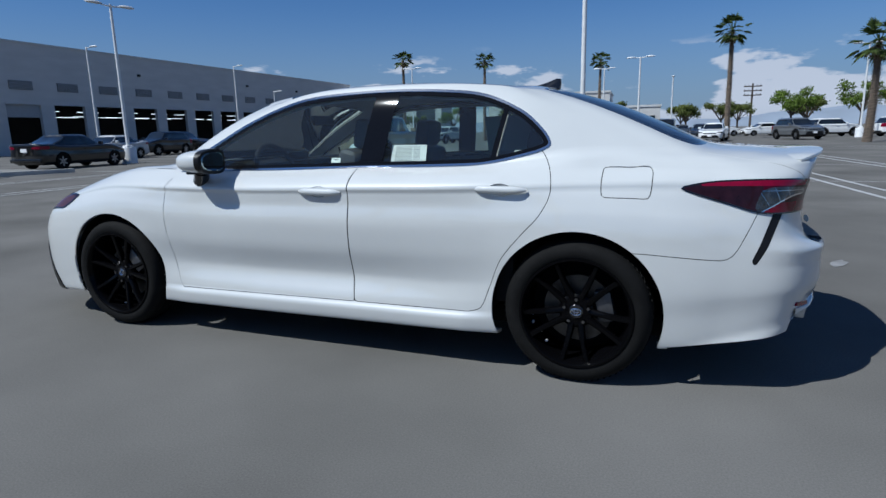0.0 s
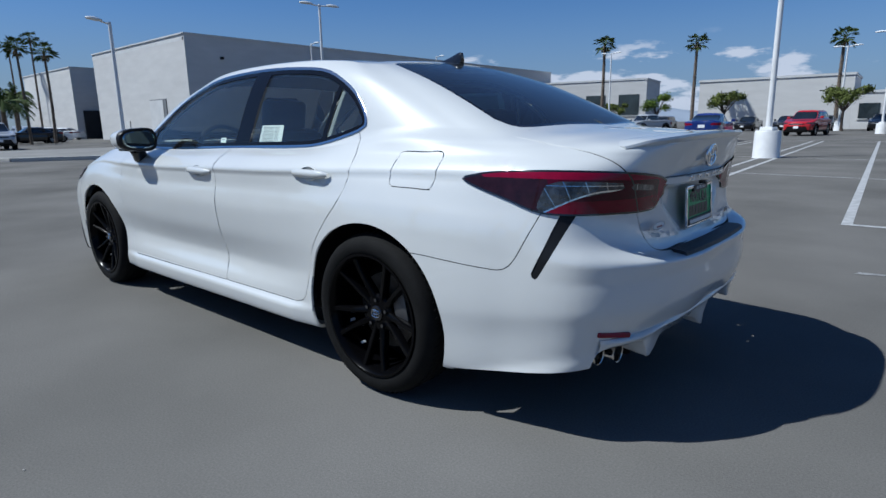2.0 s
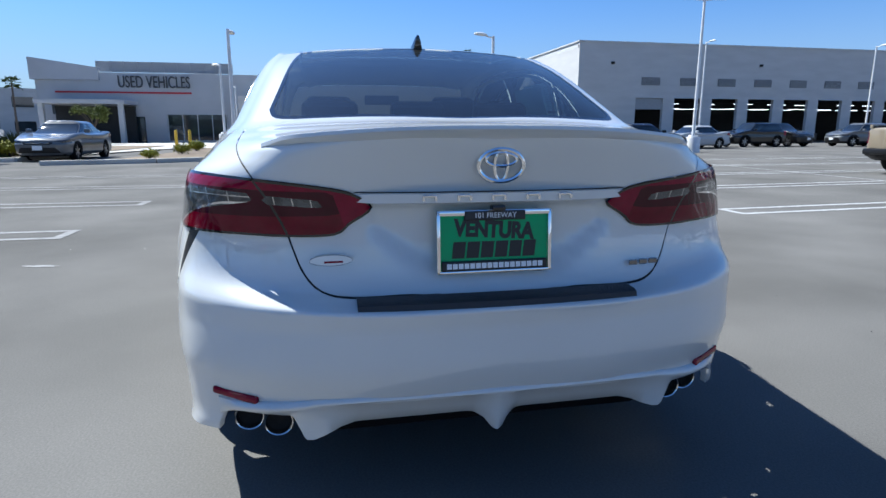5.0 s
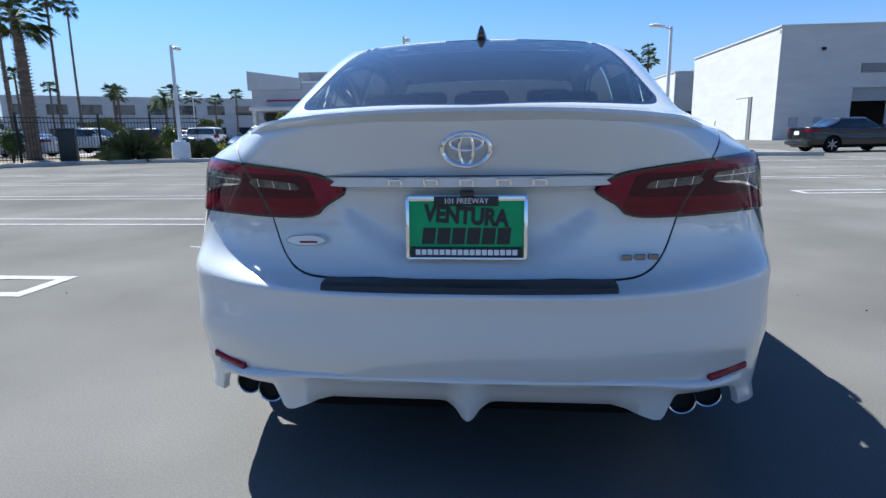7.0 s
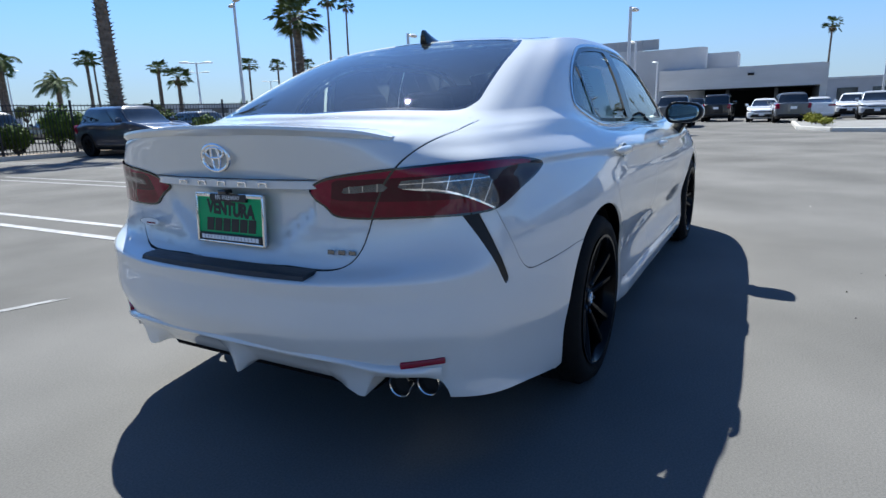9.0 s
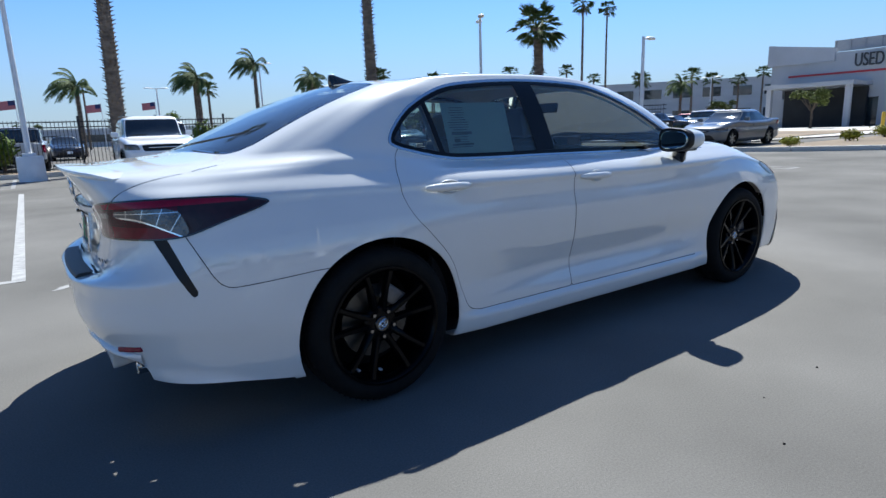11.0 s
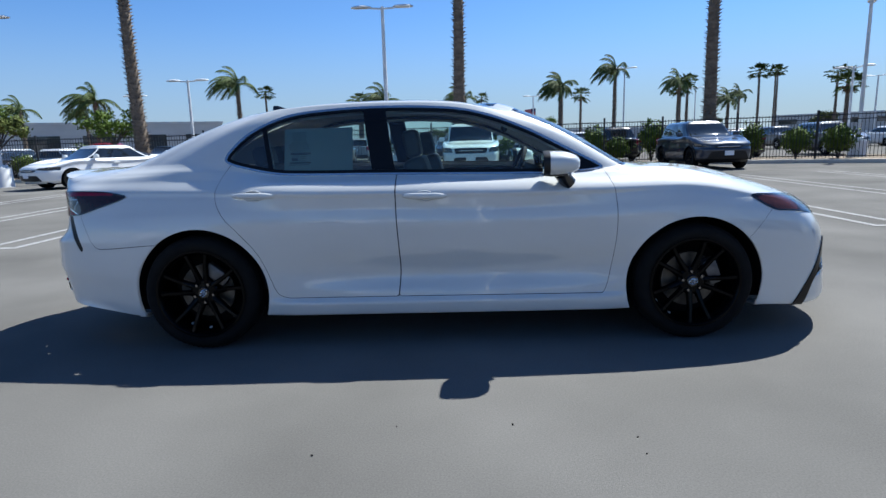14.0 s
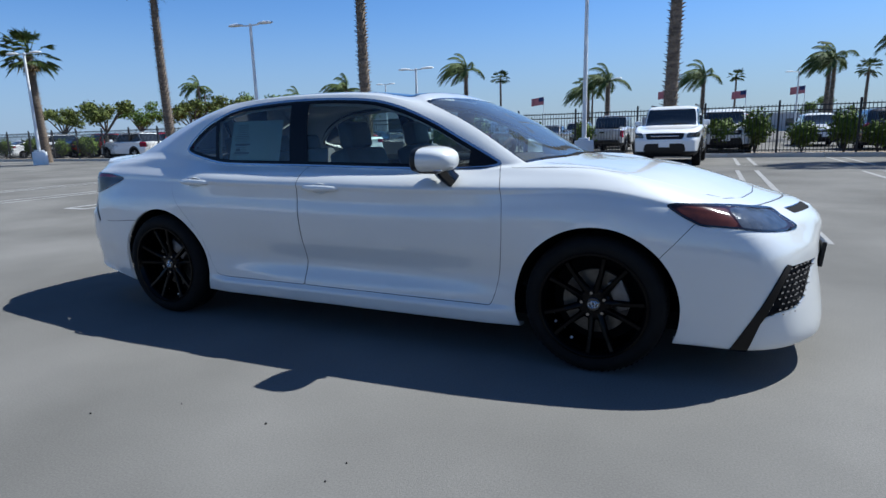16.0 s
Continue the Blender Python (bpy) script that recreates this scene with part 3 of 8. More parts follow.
# ---- the white saloon ----
def station_rings():
    """Control rings of the body, from the sill upwards; each runs from the tail's middle round the side to the nose."""
    under = [(-2.20, 0, 0.24), (-2.20, 0.35, 0.24), (-2.18, 0.52, 0.23), (-2.08, 0.66, 0.21), (-1.90, 0.76, 0.19), (-1.41, 0.80, 0.19), (-0.95, 0.81, 0.185),
             (-0.27, 0.80, 0.18), (0.45, 0.80, 0.18), (0.97, 0.81, 0.18), (1.41, 0.80, 0.18), (1.80, 0.77, 0.18), (2.02, 0.66, 0.17), (2.20, 0.42, 0.17), (2.28, 0, 0.17)]
    sill = [(-2.375, 0, 0.285), (-2.37, 0.35, 0.285), (-2.33, 0.56, 0.265), (-2.20, 0.75, 0.235), (-1.95, 0.83, 0.205), (-1.41, 0.875, 0.20), (-0.95, 0.875, 0.197),
            (-0.27, 0.872, 0.193), (0.45, 0.872, 0.19), (0.97, 0.872, 0.19), (1.41, 0.88, 0.19), (1.83, 0.855, 0.185), (2.12, 0.765, 0.165), (2.355, 0.49, 0.165), (2.43, 0, 0.17)]
    low = [(-2.435, 0, 0.385), (-2.428, 0.35, 0.385), (-2.375, 0.58, 0.395), (-2.26, 0.755, 0.40), (-1.98, 0.845, 0.37), (-1.41, 0.905, 0.33), (-0.95, 0.893, 0.297),
           (-0.27, 0.89, 0.292), (0.45, 0.89, 0.290), (0.97, 0.888, 0.290), (1.41, 0.90, 0.30), (1.83, 0.872, 0.30), (2.16, 0.780, 0.225), (2.365, 0.51, 0.215), (2.445, 0, 0.22)]
    lower = [(-2.470, 0, 0.50), (-2.460, 0.35, 0.50), (-2.398, 0.60, 0.50), (-2.275, 0.762, 0.50), (-2.00, 0.852, 0.48), (-1.41, 0.916, 0.47), (-0.95, 0.892, 0.43),
             (-0.27, 0.866, 0.42), (0.45, 0.868, 0.42), (0.97, 0.878, 0.43), (1.41, 0.912, 0.46), (1.82, 0.886, 0.46), (2.14, 0.80, 0.46), (2.32, 0.51, 0.47), (2.43, 0, 0.46)]
    waist = [(-2.468, 0, 0.618), (-2.455, 0.35, 0.62), (-2.385, 0.595, 0.632), (-2.262, 0.757, 0.64), (-2.00, 0.842, 0.645), (-1.41, 0.918, 0.64), (-0.95, 0.911, 0.62),
             (-0.27, 0.903, 0.60), (0.45, 0.905, 0.60), (0.97, 0.905, 0.61), (1.41, 0.918, 0.64), (1.81, 0.890, 0.60), (2.12, 0.806, 0.59), (2.30, 0.52, 0.60), (2.42, 0, 0.58)]
    shelf = [(-2.385, 0, 0.648), (-2.378, 0.33, 0.648), (-2.335, 0.58, 0.69), (-2.225, 0.752, 0.72), (-2.00, 0.832, 0.725), (-1.41, 0.912, 0.73), (-0.95, 0.916, 0.72),
             (-0.27, 0.914, 0.71), (0.45, 0.914, 0.71), (0.97, 0.910, 0.715), (1.41, 0.912, 0.73), (1.80, 0.884, 0.68), (2.09, 0.803, 0.66), (2.26, 0.53, 0.66), (2.43, 0, 0.64)]
    lamp = [(-2.352, 0, 0.80), (-2.348, 0.33, 0.80), (-2.315, 0.58, 0.80), (-2.205, 0.747, 0.80), (-1.98, 0.815, 0.805), (-1.41, 0.893, 0.82), (-0.95, 0.907, 0.81),
            (-0.27, 0.905, 0.80), (0.45, 0.903, 0.79), (0.97, 0.898, 0.80), (1.41, 0.895, 0.81), (1.79, 0.868, 0.75), (2.05, 0.795, 0.715), (2.21, 0.54, 0.72), (2.41, 0, 0.70)]
    handle = [(-2.372, 0, 0.90), (-2.366, 0.33, 0.90), (-2.325, 0.58, 0.905), (-2.185, 0.740, 0.912), (-1.95, 0.792, 0.912), (-1.41, 0.862, 0.905), (-0.95, 0.909, 0.890),
              (-0.27, 0.913, 0.876), (0.45, 0.909, 0.864), (0.97, 0.893, 0.868), (1.41, 0.868, 0.872), (1.77, 0.842, 0.81), (2.00, 0.775, 0.765), (2.14, 0.545, 0.765), (2.345, 0, 0.755)]
    belt = [(-2.425, 0, 1.022), (-2.415, 0.30, 1.02), (-2.335, 0.54, 0.99), (-2.14, 0.688, 0.975), (-1.93, 0.738, 0.98), (-1.41, 0.796, 0.985), (-0.97, 0.838, 0.965),
            (-0.27, 0.850, 0.948), (0.45, 0.842, 0.935), (1.00, 0.818, 0.940), (1.40, 0.795, 0.935), (1.72, 0.775, 0.868), (1.93, 0.72, 0.812), (2.06, 0.53, 0.805), (2.18, 0, 0.808)]
    deck = [(-2.20, 0, 1.052), (-2.19, 0.28, 1.050), (-2.14, 0.52, 1.035), (-2.03, 0.655, 1.018), (-1.85, 0.708, 1.02), (-1.42, 0.772, 1.025), (-0.97, 0.797, 0.985),
            (-0.27, 0.806, 0.970), (0.45, 0.800, 0.955), (1.02, 0.772, 0.975), (1.34, 0.715, 0.978), (1.58, 0.62, 0.938), (1.68, 0.46, 0.935), (1.72, 0.25, 0.942), (1.74, 0, 0.945)]
    glass0 = [(-1.97, 0, 1.080), (-1.96, 0.28, 1.078), (-1.92, 0.50, 1.070), (-1.86, 0.615, 1.064), (-1.71, 0.672, 1.068), (-1.36, 0.742, 1.070), (-0.95, 0.772, 0.998),
              (-0.27, 0.782, 0.984), (0.45, 0.775, 0.967), (0.98, 0.738, 0.992), (1.07, 0.655, 1.004), (1.11, 0.50, 1.008), (1.14, 0.34, 1.008), (1.15, 0.17, 1.008), (1.155, 0, 1.008)]
    glass1 = [(-1.585, 0, 1.262), (-1.58, 0.26, 1.258), (-1.55, 0.455, 1.245), (-1.50, 0.565, 1.235), (-1.38, 0.625, 1.238), (-1.16, 0.680, 1.24), (-0.88, 0.712, 1.19),
              (-0.27, 0.722, 1.18), (0.32, 0.712, 1.165), (0.70, 0.668, 1.18), (0.765, 0.60, 1.195), (0.80, 0.46, 1.208), (0.82, 0.31, 1.213), (0.825, 0.155, 1.215), (0.83, 0, 1.215)]
    rail = [(-1.215, 0, 1.374), (-1.21, 0.24, 1.370), (-1.19, 0.42, 1.361), (-1.17, 0.52, 1.352), (-1.10, 0.565, 1.356), (-0.98, 0.592, 1.375), (-0.75, 0.603, 1.392),
            (-0.27, 0.606, 1.399), (0.13, 0.600, 1.377), (0.385, 0.585, 1.328), (0.43, 0.53, 1.345), (0.45, 0.40, 1.357), (0.46, 0.27, 1.362), (0.465, 0.135, 1.364), (0.47, 0, 1.365)]
    roof = [(-1.10, 0, 1.393), (-1.09, 0.20, 1.391), (-1.07, 0.36, 1.384), (-1.04, 0.45, 1.378), (-0.98, 0.49, 1.382), (-0.88, 0.505, 1.392), (-0.66, 0.51, 1.408),
            (-0.27, 0.51, 1.415), (0.07, 0.505, 1.400), (0.28, 0.49, 1.366), (0.32, 0.44, 1.381), (0.34, 0.34, 1.392), (0.35, 0.23, 1.398), (0.355, 0.115, 1.400), (0.36, 0, 1.401)]
    ridge_x = (-0.95, -0.94, -0.92, -0.89, -0.85, -0.78, -0.60, -0.27, 0.00, 0.12, 0.15, 0.17, 0.185, 0.195, 0.20)
    ridge = [(x, 0, 1.432 - 0.10 * (x + 0.35) ** 2) for x in ridge_x]
    return [under, sill, low, lower, waist, shelf, lamp, handle, belt, deck, glass0, glass1, rail, roof, ridge]


def pressed_lines(grid, us, ws, u, w):
    """Presses the body's creases into its smooth form."""
    span = lambda a, b, soft: np.clip((us - a) / soft, 0, 1) * np.clip((b - us) / soft, 0, 1)  # noqa: E731
    hat = lambda at, down, up: np.clip(np.minimum(1 - (at - ws) / down, 1 - (ws - at) / up), 0, 1)  # noqa: E731
    # glass areas drawn taut
    lo, hi = np.searchsorted(ws[:, 0], (w[10] + 0.01, w[12] - 0.01))
    for _ in range(200):
        grid[lo + 1:hi] = 0.5 * grid[lo + 1:hi] + 0.25 * (grid[lo:hi - 1] + grid[lo + 2:hi + 1])
    # shoulder line: an undercut below the handles
    under = np.clip((w[7] + 0.012 - ws) / 0.024, 0, 1) * np.clip((ws - w[6] + 0.03) / (w[7] - w[6] + 0.02), 0, 1)
    out = -0.010 * under * span(u[3], u[12], 0.35)
    # hollow along the lower doors, and the skirt that stands out below them
    out = out - 0.007 * hat(w[3] + 0.01, 0.10, 0.10) * span(u[6] - 0.15, u[9] + 0.1, 0.3)
    out = out + 0.019 * np.clip((w[2] - 0.004 - ws) / 0.014, 0, 1) * span(u[5] + 0.30, u[10] - 0.22, 0.16)
    grid[:, :, 1] += out
    # flared lower corner of the rear bumper, below a slanting fold
    gx, gy, gz = grid[:, :, 0].copy(), grid[:, :, 1].copy(), grid[:, :, 2].copy()
    fold = 0.205 + 0.30 * (-1.86 - gx)
    grid[:, :, 1] += 0.020 * np.clip((fold - gz) / 0.05, 0, 1) * np.clip((-1.80 - gx) / 0.1, 0, 1) * (gy > 0.6)
    # recess of the boot lid round the plate
    wide = np.interp(gz, (0.685, 0.80, 0.87), (0.18, 0.325, 0.335))
    deep = np.clip((wide - gy) / 0.03, 0, 1) * np.clip((gz - 0.685) / 0.02, 0, 1) * np.clip((0.868 - gz) / 0.012, 0, 1) * (gx < -2.2)
    grid[:, :, 0] += 0.016 * deep
    # edge of the rear bumper below the lamps
    edge = hat(w[4] + 0.004, 0.07, 0.05) * np.clip((u[3] + 0.12 - us) / 0.12, 0, 1)
    grid[:, :, 0] -= 0.014 * edge * np.clip((u[3] - us) / 0.2, 0.3, 1)
    grid[:, :, 1] += 0.010 * edge * np.clip((us - u[1]) / 0.3, 0, 1)
    return grid


def saloon_skin():
    skin, u, w = cage_skin(station_rings(), 330, 200, pressed_lines)

    def side_q():
        return skin.v[:, [0, 2]]

    # true distance round the tail, at lamp height
    lamp_ring = np.array(station_rings()[6])
    walk_u = np.linspace(0, u[5], 200)
    walk_p = hermite(np.r_[-u[1], u], np.vstack([lamp_ring[1] * (1, -1, 1), lamp_ring]), slopes(np.r_[-u[1], u], np.vstack([lamp_ring[1] * (1, -1, 1), lamp_ring]), False), walk_u)
    walk_s = np.r_[0, np.cumsum(np.linalg.norm(np.diff(walk_p, axis=0), axis=1))]

    def rear_arc_q():
        return np.c_[np.interp(skin.e[:, 0], walk_u, walk_s), skin.v[:, 2]]

    def band(curve, half, closed=False):
        return lambda q: line_distance(q, curve, closed)[0] - half

    body = lambda t: t == "body"  # noqa: E731
    flank = lambda: skin.v[:, 1] > 0.45  # noqa: E731
    # wheel openings
    for cx in (-1.405, 1.412):
        q = side_q()
        f = np.hypot(q[:, 0] - cx, q[:, 1] - 0.328) - 0.386
        skin.split(f, body, lambda t: "hole", flank())
    # glazed side opening: bright frame, black frame, glass
    dlo = smooth_closed([(-1.262, 1.098), (-1.245, 1.072), (-1.17, 1.045), (-0.98, 1.004), (-0.80, 0.992), (-0.29, 0.983), (0.49, 0.966), (0.80, 0.970), (0.90, 0.985),
                         (0.915, 1.0), (0.87, 1.03), (0.684, 1.128), (0.491, 1.228), (0.264, 1.316), (0.035, 1.362), (-0.369, 1.378), (-0.715, 1.364), (-0.929, 1.332),
                         (-1.116, 1.250), (-1.225, 1.158)], 8)
    q = side_q()
    skin.split(signed(q, dlo), body, lambda t: "bright", flank())
    skin.split(signed(side_q(), dlo) + 0.011, lambda t: t == "bright", lambda t: "black_frame", flank())
    skin.split(signed(side_q(), dlo) + 0.030, lambda t: t == "black_frame", lambda t: "side_glass", flank())
    q = side_q()
    skin.split(np.abs(q[:, 0] - (-0.335 - 0.16 * (q[:, 1] - 0.98))) - 0.066, lambda t: t == "side_glass", lambda t: "pillar", flank())
    q = side_q()
    skin.split(np.abs(q[:, 0] - (-0.985 - 0.20 * (q[:, 1] - 1.0))) - 0.014, lambda t: t == "side_glass", lambda t: "black_frame", flank())
    q = side_q()
    skin.split(q[:, 0] - (-0.985 - 0.20 * (q[:, 1] - 1.0)), lambda t: t == "side_glass", lambda t: "quarter_glass", flank())
    q = side_q()
    skin.split(q[:, 0] + 0.335 + 0.16 * (q[:, 1] - 0.98), lambda t: t == "side_glass", lambda t: "rear_glass_side", flank())
    # front mirror corner of the side opening stays black
    skin.split(0.74 - side_q()[:, 0], lambda t: t == "side_glass", lambda t: "black_frame", flank())
    # rear window, windscreen and roof glass, by the height on the cage
    lev = lambda: skin.e[:, 1]  # noqa: E731
    arc = lambda: skin.e[:, 0]  # noqa: E731
    g0, g2, rf = w[10], w[12], w[13]
    edge_r = 0.5 * (u[2] + u[3]) + 0.02
    bl = smooth_closed([(0.0 - 0.6, g0 + 0.004), (0.3, g0 + 0.006), (edge_r - 0.06, g0 + 0.012), (edge_r + 0.012, g0 + 0.07), (edge_r + 0.02, g0 + 0.16), (edge_r + 0.01, g2 - 0.05),
                        (edge_r - 0.05, g2 + 0.01), (0.3, g2 + 0.03), (-0.6, g2 + 0.03)], 6)
    q = np.c_[arc(), lev()]
    skin.split(signed(q, bl), body, lambda t: "rear_border", skin.v[:, 0] < -0.9)
    skin.split(signed(np.c_[arc(), lev()], bl) + 0.022, lambda t: t == "rear_border", lambda t: "rear_window", skin.v[:, 0] < -0.9)
    edge_f = u[9] + 0.42 * (u[10] - u[9])
    ws = np.array([(edge_f, g0 - 0.002), (u[-1] + 0.6, g0 - 0.002), (u[-1] + 0.6, g2 + 0.002), (edge_f, g2 + 0.002)])
    skin.split(signed(np.c_[arc(), lev()], ws), body, lambda t: "screen_border", skin.v[:, 0] > 0.3)
    skin.split(signed(np.c_[arc(), lev()], ws) + 0.025, lambda t: t == "screen_border", lambda t: "windscreen", skin.v[:, 0] > 0.3)
    skin.split(rf - 0.012 - lev(), body, lambda t: "roof_panel")
    skin.split(np.abs(skin.v[:, 0] + 0.47) - 0.006, lambda t: t == "roof_panel", lambda t: "roof_seam")
    # tail lamps: one wrap-round outline, in distance round the tail and height
    lampo = smooth_closed([(0.305, 0.857), (0.355, 0.893), (0.450, 0.912), (0.600, 0.928), (0.760, 0.934), (0.869, 0.934), (1.015, 0.928), (1.118, 0.914), (1.157, 0.902),
                           (1.110, 0.878), (0.989, 0.838), (0.886, 0.803), (0.800, 0.794), (0.620, 0.791), (0.410, 0.787), (0.360, 0.815)], 6)
    tail = lambda: skin.v[:, 0] < -1.7  # noqa: E731
    skin.split(signed(rear_arc_q(), lampo), body, lambda t: "lamp_border", tail())
    skin.split(signed(rear_arc_q(), lampo) + 0.006, lambda t: t == "lamp_border", lambda t: "lamp_dark", tail())
    clear = np.array([(0.585, 0.874), (0.600, 0.893), (0.720, 0.900), (0.800, 0.902), (0.842, 0.890), (0.860, 0.860), (0.882, 0.820), (0.874, 0.806), (0.850, 0.803), (0.810, 0.826), (0.740, 0.850)])
    skin.split(signed(rear_arc_q(), clear), lambda t: t == "lamp_dark", lambda t: "lamp_clear", tail())
    inner = np.array([(0.405, 0.864), (0.440, 0.877), (0.560, 0.889), (0.566, 0.868), (0.435, 0.858)])
    skin.split(signed(rear_arc_q(), inner), lambda t: t == "lamp_dark", lambda t: "lamp_reverse", tail())
    ring = np.array([(0.29, 0.80), (0.37, 0.80), (0.40, 0.896), (0.600, 0.902), (0.843, 0.909), (1.07, 0.909), (1.07, 0.96), (0.29, 0.96)])
    skin.split(signed(rear_arc_q(), ring), lambda t: t == "lamp_dark", lambda t: "lamp_red", tail())
    skin.split(signed(rear_arc_q(), np.array([(0.30, 0.70), (0.865, 0.70), (0.865, 0.828), (0.80, 0.838), (0.62, 0.838), (0.41, 0.838), (0.30, 0.86)])),
               lambda t: t == "lamp_dark", lambda t: "lamp_red_low", tail())
    skin.split(0.835 - rear_arc_q()[:, 0], lambda t: t == "lamp_dark", lambda t: "lamp_smoke", tail())
    def stripe(line, half, tag, made, mask):
        """Tags the band within half of line(q) = 0 in the faces of one tag."""
        skin.split(line(rear_arc_q()) - half, lambda t: t == tag, lambda t: "band", mask())
        skin.split(line(rear_arc_q()) + half, lambda t: t == "band", lambda t: tag, mask())
        skin.t = [made if t == "band" else t for t in skin.t]

    brow = smooth_open([(0.585, 0.870), (0.68, 0.866), (0.75, 0.849), (0.81, 0.825), (0.865, 0.800)], 5)
    for tag in ("lamp_clear", "lamp_red_low"):
        stripe(lambda q: q[:, 1] - np.interp(q[:, 0], brow[:, 0], brow[:, 1]), 0.0026, tag, "lamp_bright", tail)
    for at, lean in ((0.648, 0.2), (0.712, 0.25), (0.776, 0.3), (0.838, 0.5)):
        stripe(lambda q: q[:, 0] - at - lean * (q[:, 1] - 0.86), 0.0014, "lamp_clear", "lamp_cell", tail)
    stripe(lambda q: q[:, 1] - 0.884 - 0.02 * (q[:, 0] - 0.6), 0.0013, "lamp_clear", "lamp_cell", tail)
    for at in (0.448, 0.490, 0.532):
        stripe(lambda q: q[:, 0] - at - 0.15 * (q[:, 1] - 0.86), 0.0012, "lamp_reverse", "lamp_cell", tail)
    # boot lid, with its seam
    lid = smooth_open([(0.20, 0.641), (0.36, 0.642), (0.435, 0.658), (0.475, 0.70), (0.498, 0.76), (0.515, 0.81), (0.55, 0.88), (0.585, 0.93), (0.625, 0.985), (0.64, 1.02), (0.633, 1.075)], 8)

    def lid_field():
        q = np.c_[skin.v[:, 1], skin.v[:, 2]]
        d, _ = line_distance(q, lid, False)
        edge = np.interp(q[:, 1], lid[:, 1], lid[:, 0])
        return np.where((q[:, 0] < edge) & (q[:, 1] > 0.641), -d, d)

    lid_mask = lambda: (skin.v[:, 0] < -1.93) & (skin.e[:, 1] < w[10] + 0.004)  # noqa: E731
    skin.split(lid_field() - 0.0025, lambda t: t in ("body", "lamp_red", "lamp_dark", "lamp_red_low", "lamp_clear"), lambda t: t + "_lid", lid_mask())
    skin.split(lid_field() + 0.0025, lambda t: t == "body_lid", lambda t: "lid", lid_mask())
    skin.split(lid_field() + 0.0035, lambda t: t.startswith("lamp") and t.endswith("_lid"), lambda t: t[:-4], lid_mask())
    skin.t = ["lamp_border" if t.startswith("lamp") and t.endswith("_lid") else t for t in skin.t]
    skin.t = ["seam" if t.endswith("_lid") and t == "body_lid" else t.replace("_lid", "") if t.startswith("lamp") else t for t in skin.t]
    # black slits under the lamps
    slit = np.array([(-2.232, 0.803), (-2.190, 0.803), (-2.148, 0.68), (-2.114, 0.595), (-2.122, 0.578), (-2.140, 0.59), (-2.176, 0.66)])
    skin.split(signed(side_q(), slit), body, lambda t: "slit", skin.v[:, 1] > 0.62)
    # bumper seam and fuel flap
    cover = np.array(list(smooth_open([(-2.13, 0.80), (-2.085, 0.70), (-2.055, 0.64), (-2.02, 0.608), (-1.95, 0.606), (-1.70, 0.625)], 6)) +
                     [(-1.5, 0.63), (-1.5, -0.1), (-3.0, -0.1), (-3.0, 0.88), (-2.15, 0.88)])
    corner = lambda: (skin.v[:, 1] > 0.6) & (skin.v[:, 0] < -1.6)  # noqa: E731
    skin.split(signed(side_q(), cover) - 0.0018, body, lambda t: "cover_seam", corner())
    skin.split(signed(side_q(), cover) + 0.0018, lambda t: t == "cover_seam", lambda t: "rear_bumper")
    skin.t = ["seam" if t == "cover_seam" else t for t in skin.t]
    flap = smooth_closed([(-1.705, 0.985), (-1.60, 0.987), (-1.455, 0.988), (-1.437, 0.975), (-1.432, 0.90), (-1.437, 0.835), (-1.455, 0.822), (-1.60, 0.818), (-1.69, 0.815), (-1.706, 0.83), (-1.715, 0.90)], 5)
    flap = np.c_[-1.71 + (flap[:, 0] + 1.71) * 0.74, 0.988 - (0.988 - flap[:, 1]) * 0.76]
    skin.split(signed(side_q(), flap) - 0.002, body, lambda t: "flap_seam", skin.v[:, 1] > 0.6)
    skin.split(signed(side_q(), flap) + 0.002, lambda t: t == "flap_seam", lambda t: "flap", skin.v[:, 1] > 0.6)
    # doors
    rear_door = np.array(list(smooth_open([(-0.2665, 1.01), (-0.2685, 0.80), (-0.2605, 0.60), (-0.2565, 0.45), (-0.2705, 0.295)], 5)) +
                         list(smooth_open([(-0.90, 0.298), (-0.965, 0.325), (-1.010, 0.43), (-1.065, 0.565), (-1.165, 0.69), (-1.245, 0.78), (-1.288, 0.88), (-1.275, 0.975), (-1.235, 1.05), (-1.20, 1.075)], 6)))
    front_door = np.array(list(smooth_open([(-0.2635, 1.01), (-0.2655, 0.80), (-0.2575, 0.60), (-0.2535, 0.45), (-0.2675, 0.295)], 5)) +
                          list(smooth_open([(0.86, 0.287), (0.905, 0.30), (0.945, 0.45), (0.966, 0.67), (0.957, 0.86), (0.915, 0.985), (0.905, 1.0)], 6)))
    door_side = lambda: (skin.v[:, 1] > 0.6) & (skin.e[:, 1] < w[10] + 0.12)  # noqa: E731
    for curve, tag in ((rear_door, "rear_door"), (front_door, "front_door")):
        skin.split(signed(side_q(), curve) - 0.0018, body, lambda t: "seam", door_side())
        skin.split(signed(side_q(), curve) + 0.0018, lambda t: t == "seam", lambda t: tag, door_side())
    # bonnet, with its seam
    edge = np.array([(0.95, 0.775), (1.2, 0.752), (1.5, 0.712), (1.75, 0.675), (1.95, 0.62), (2.03, 0.50), (2.08, 0.30), (2.10, 0.0)])

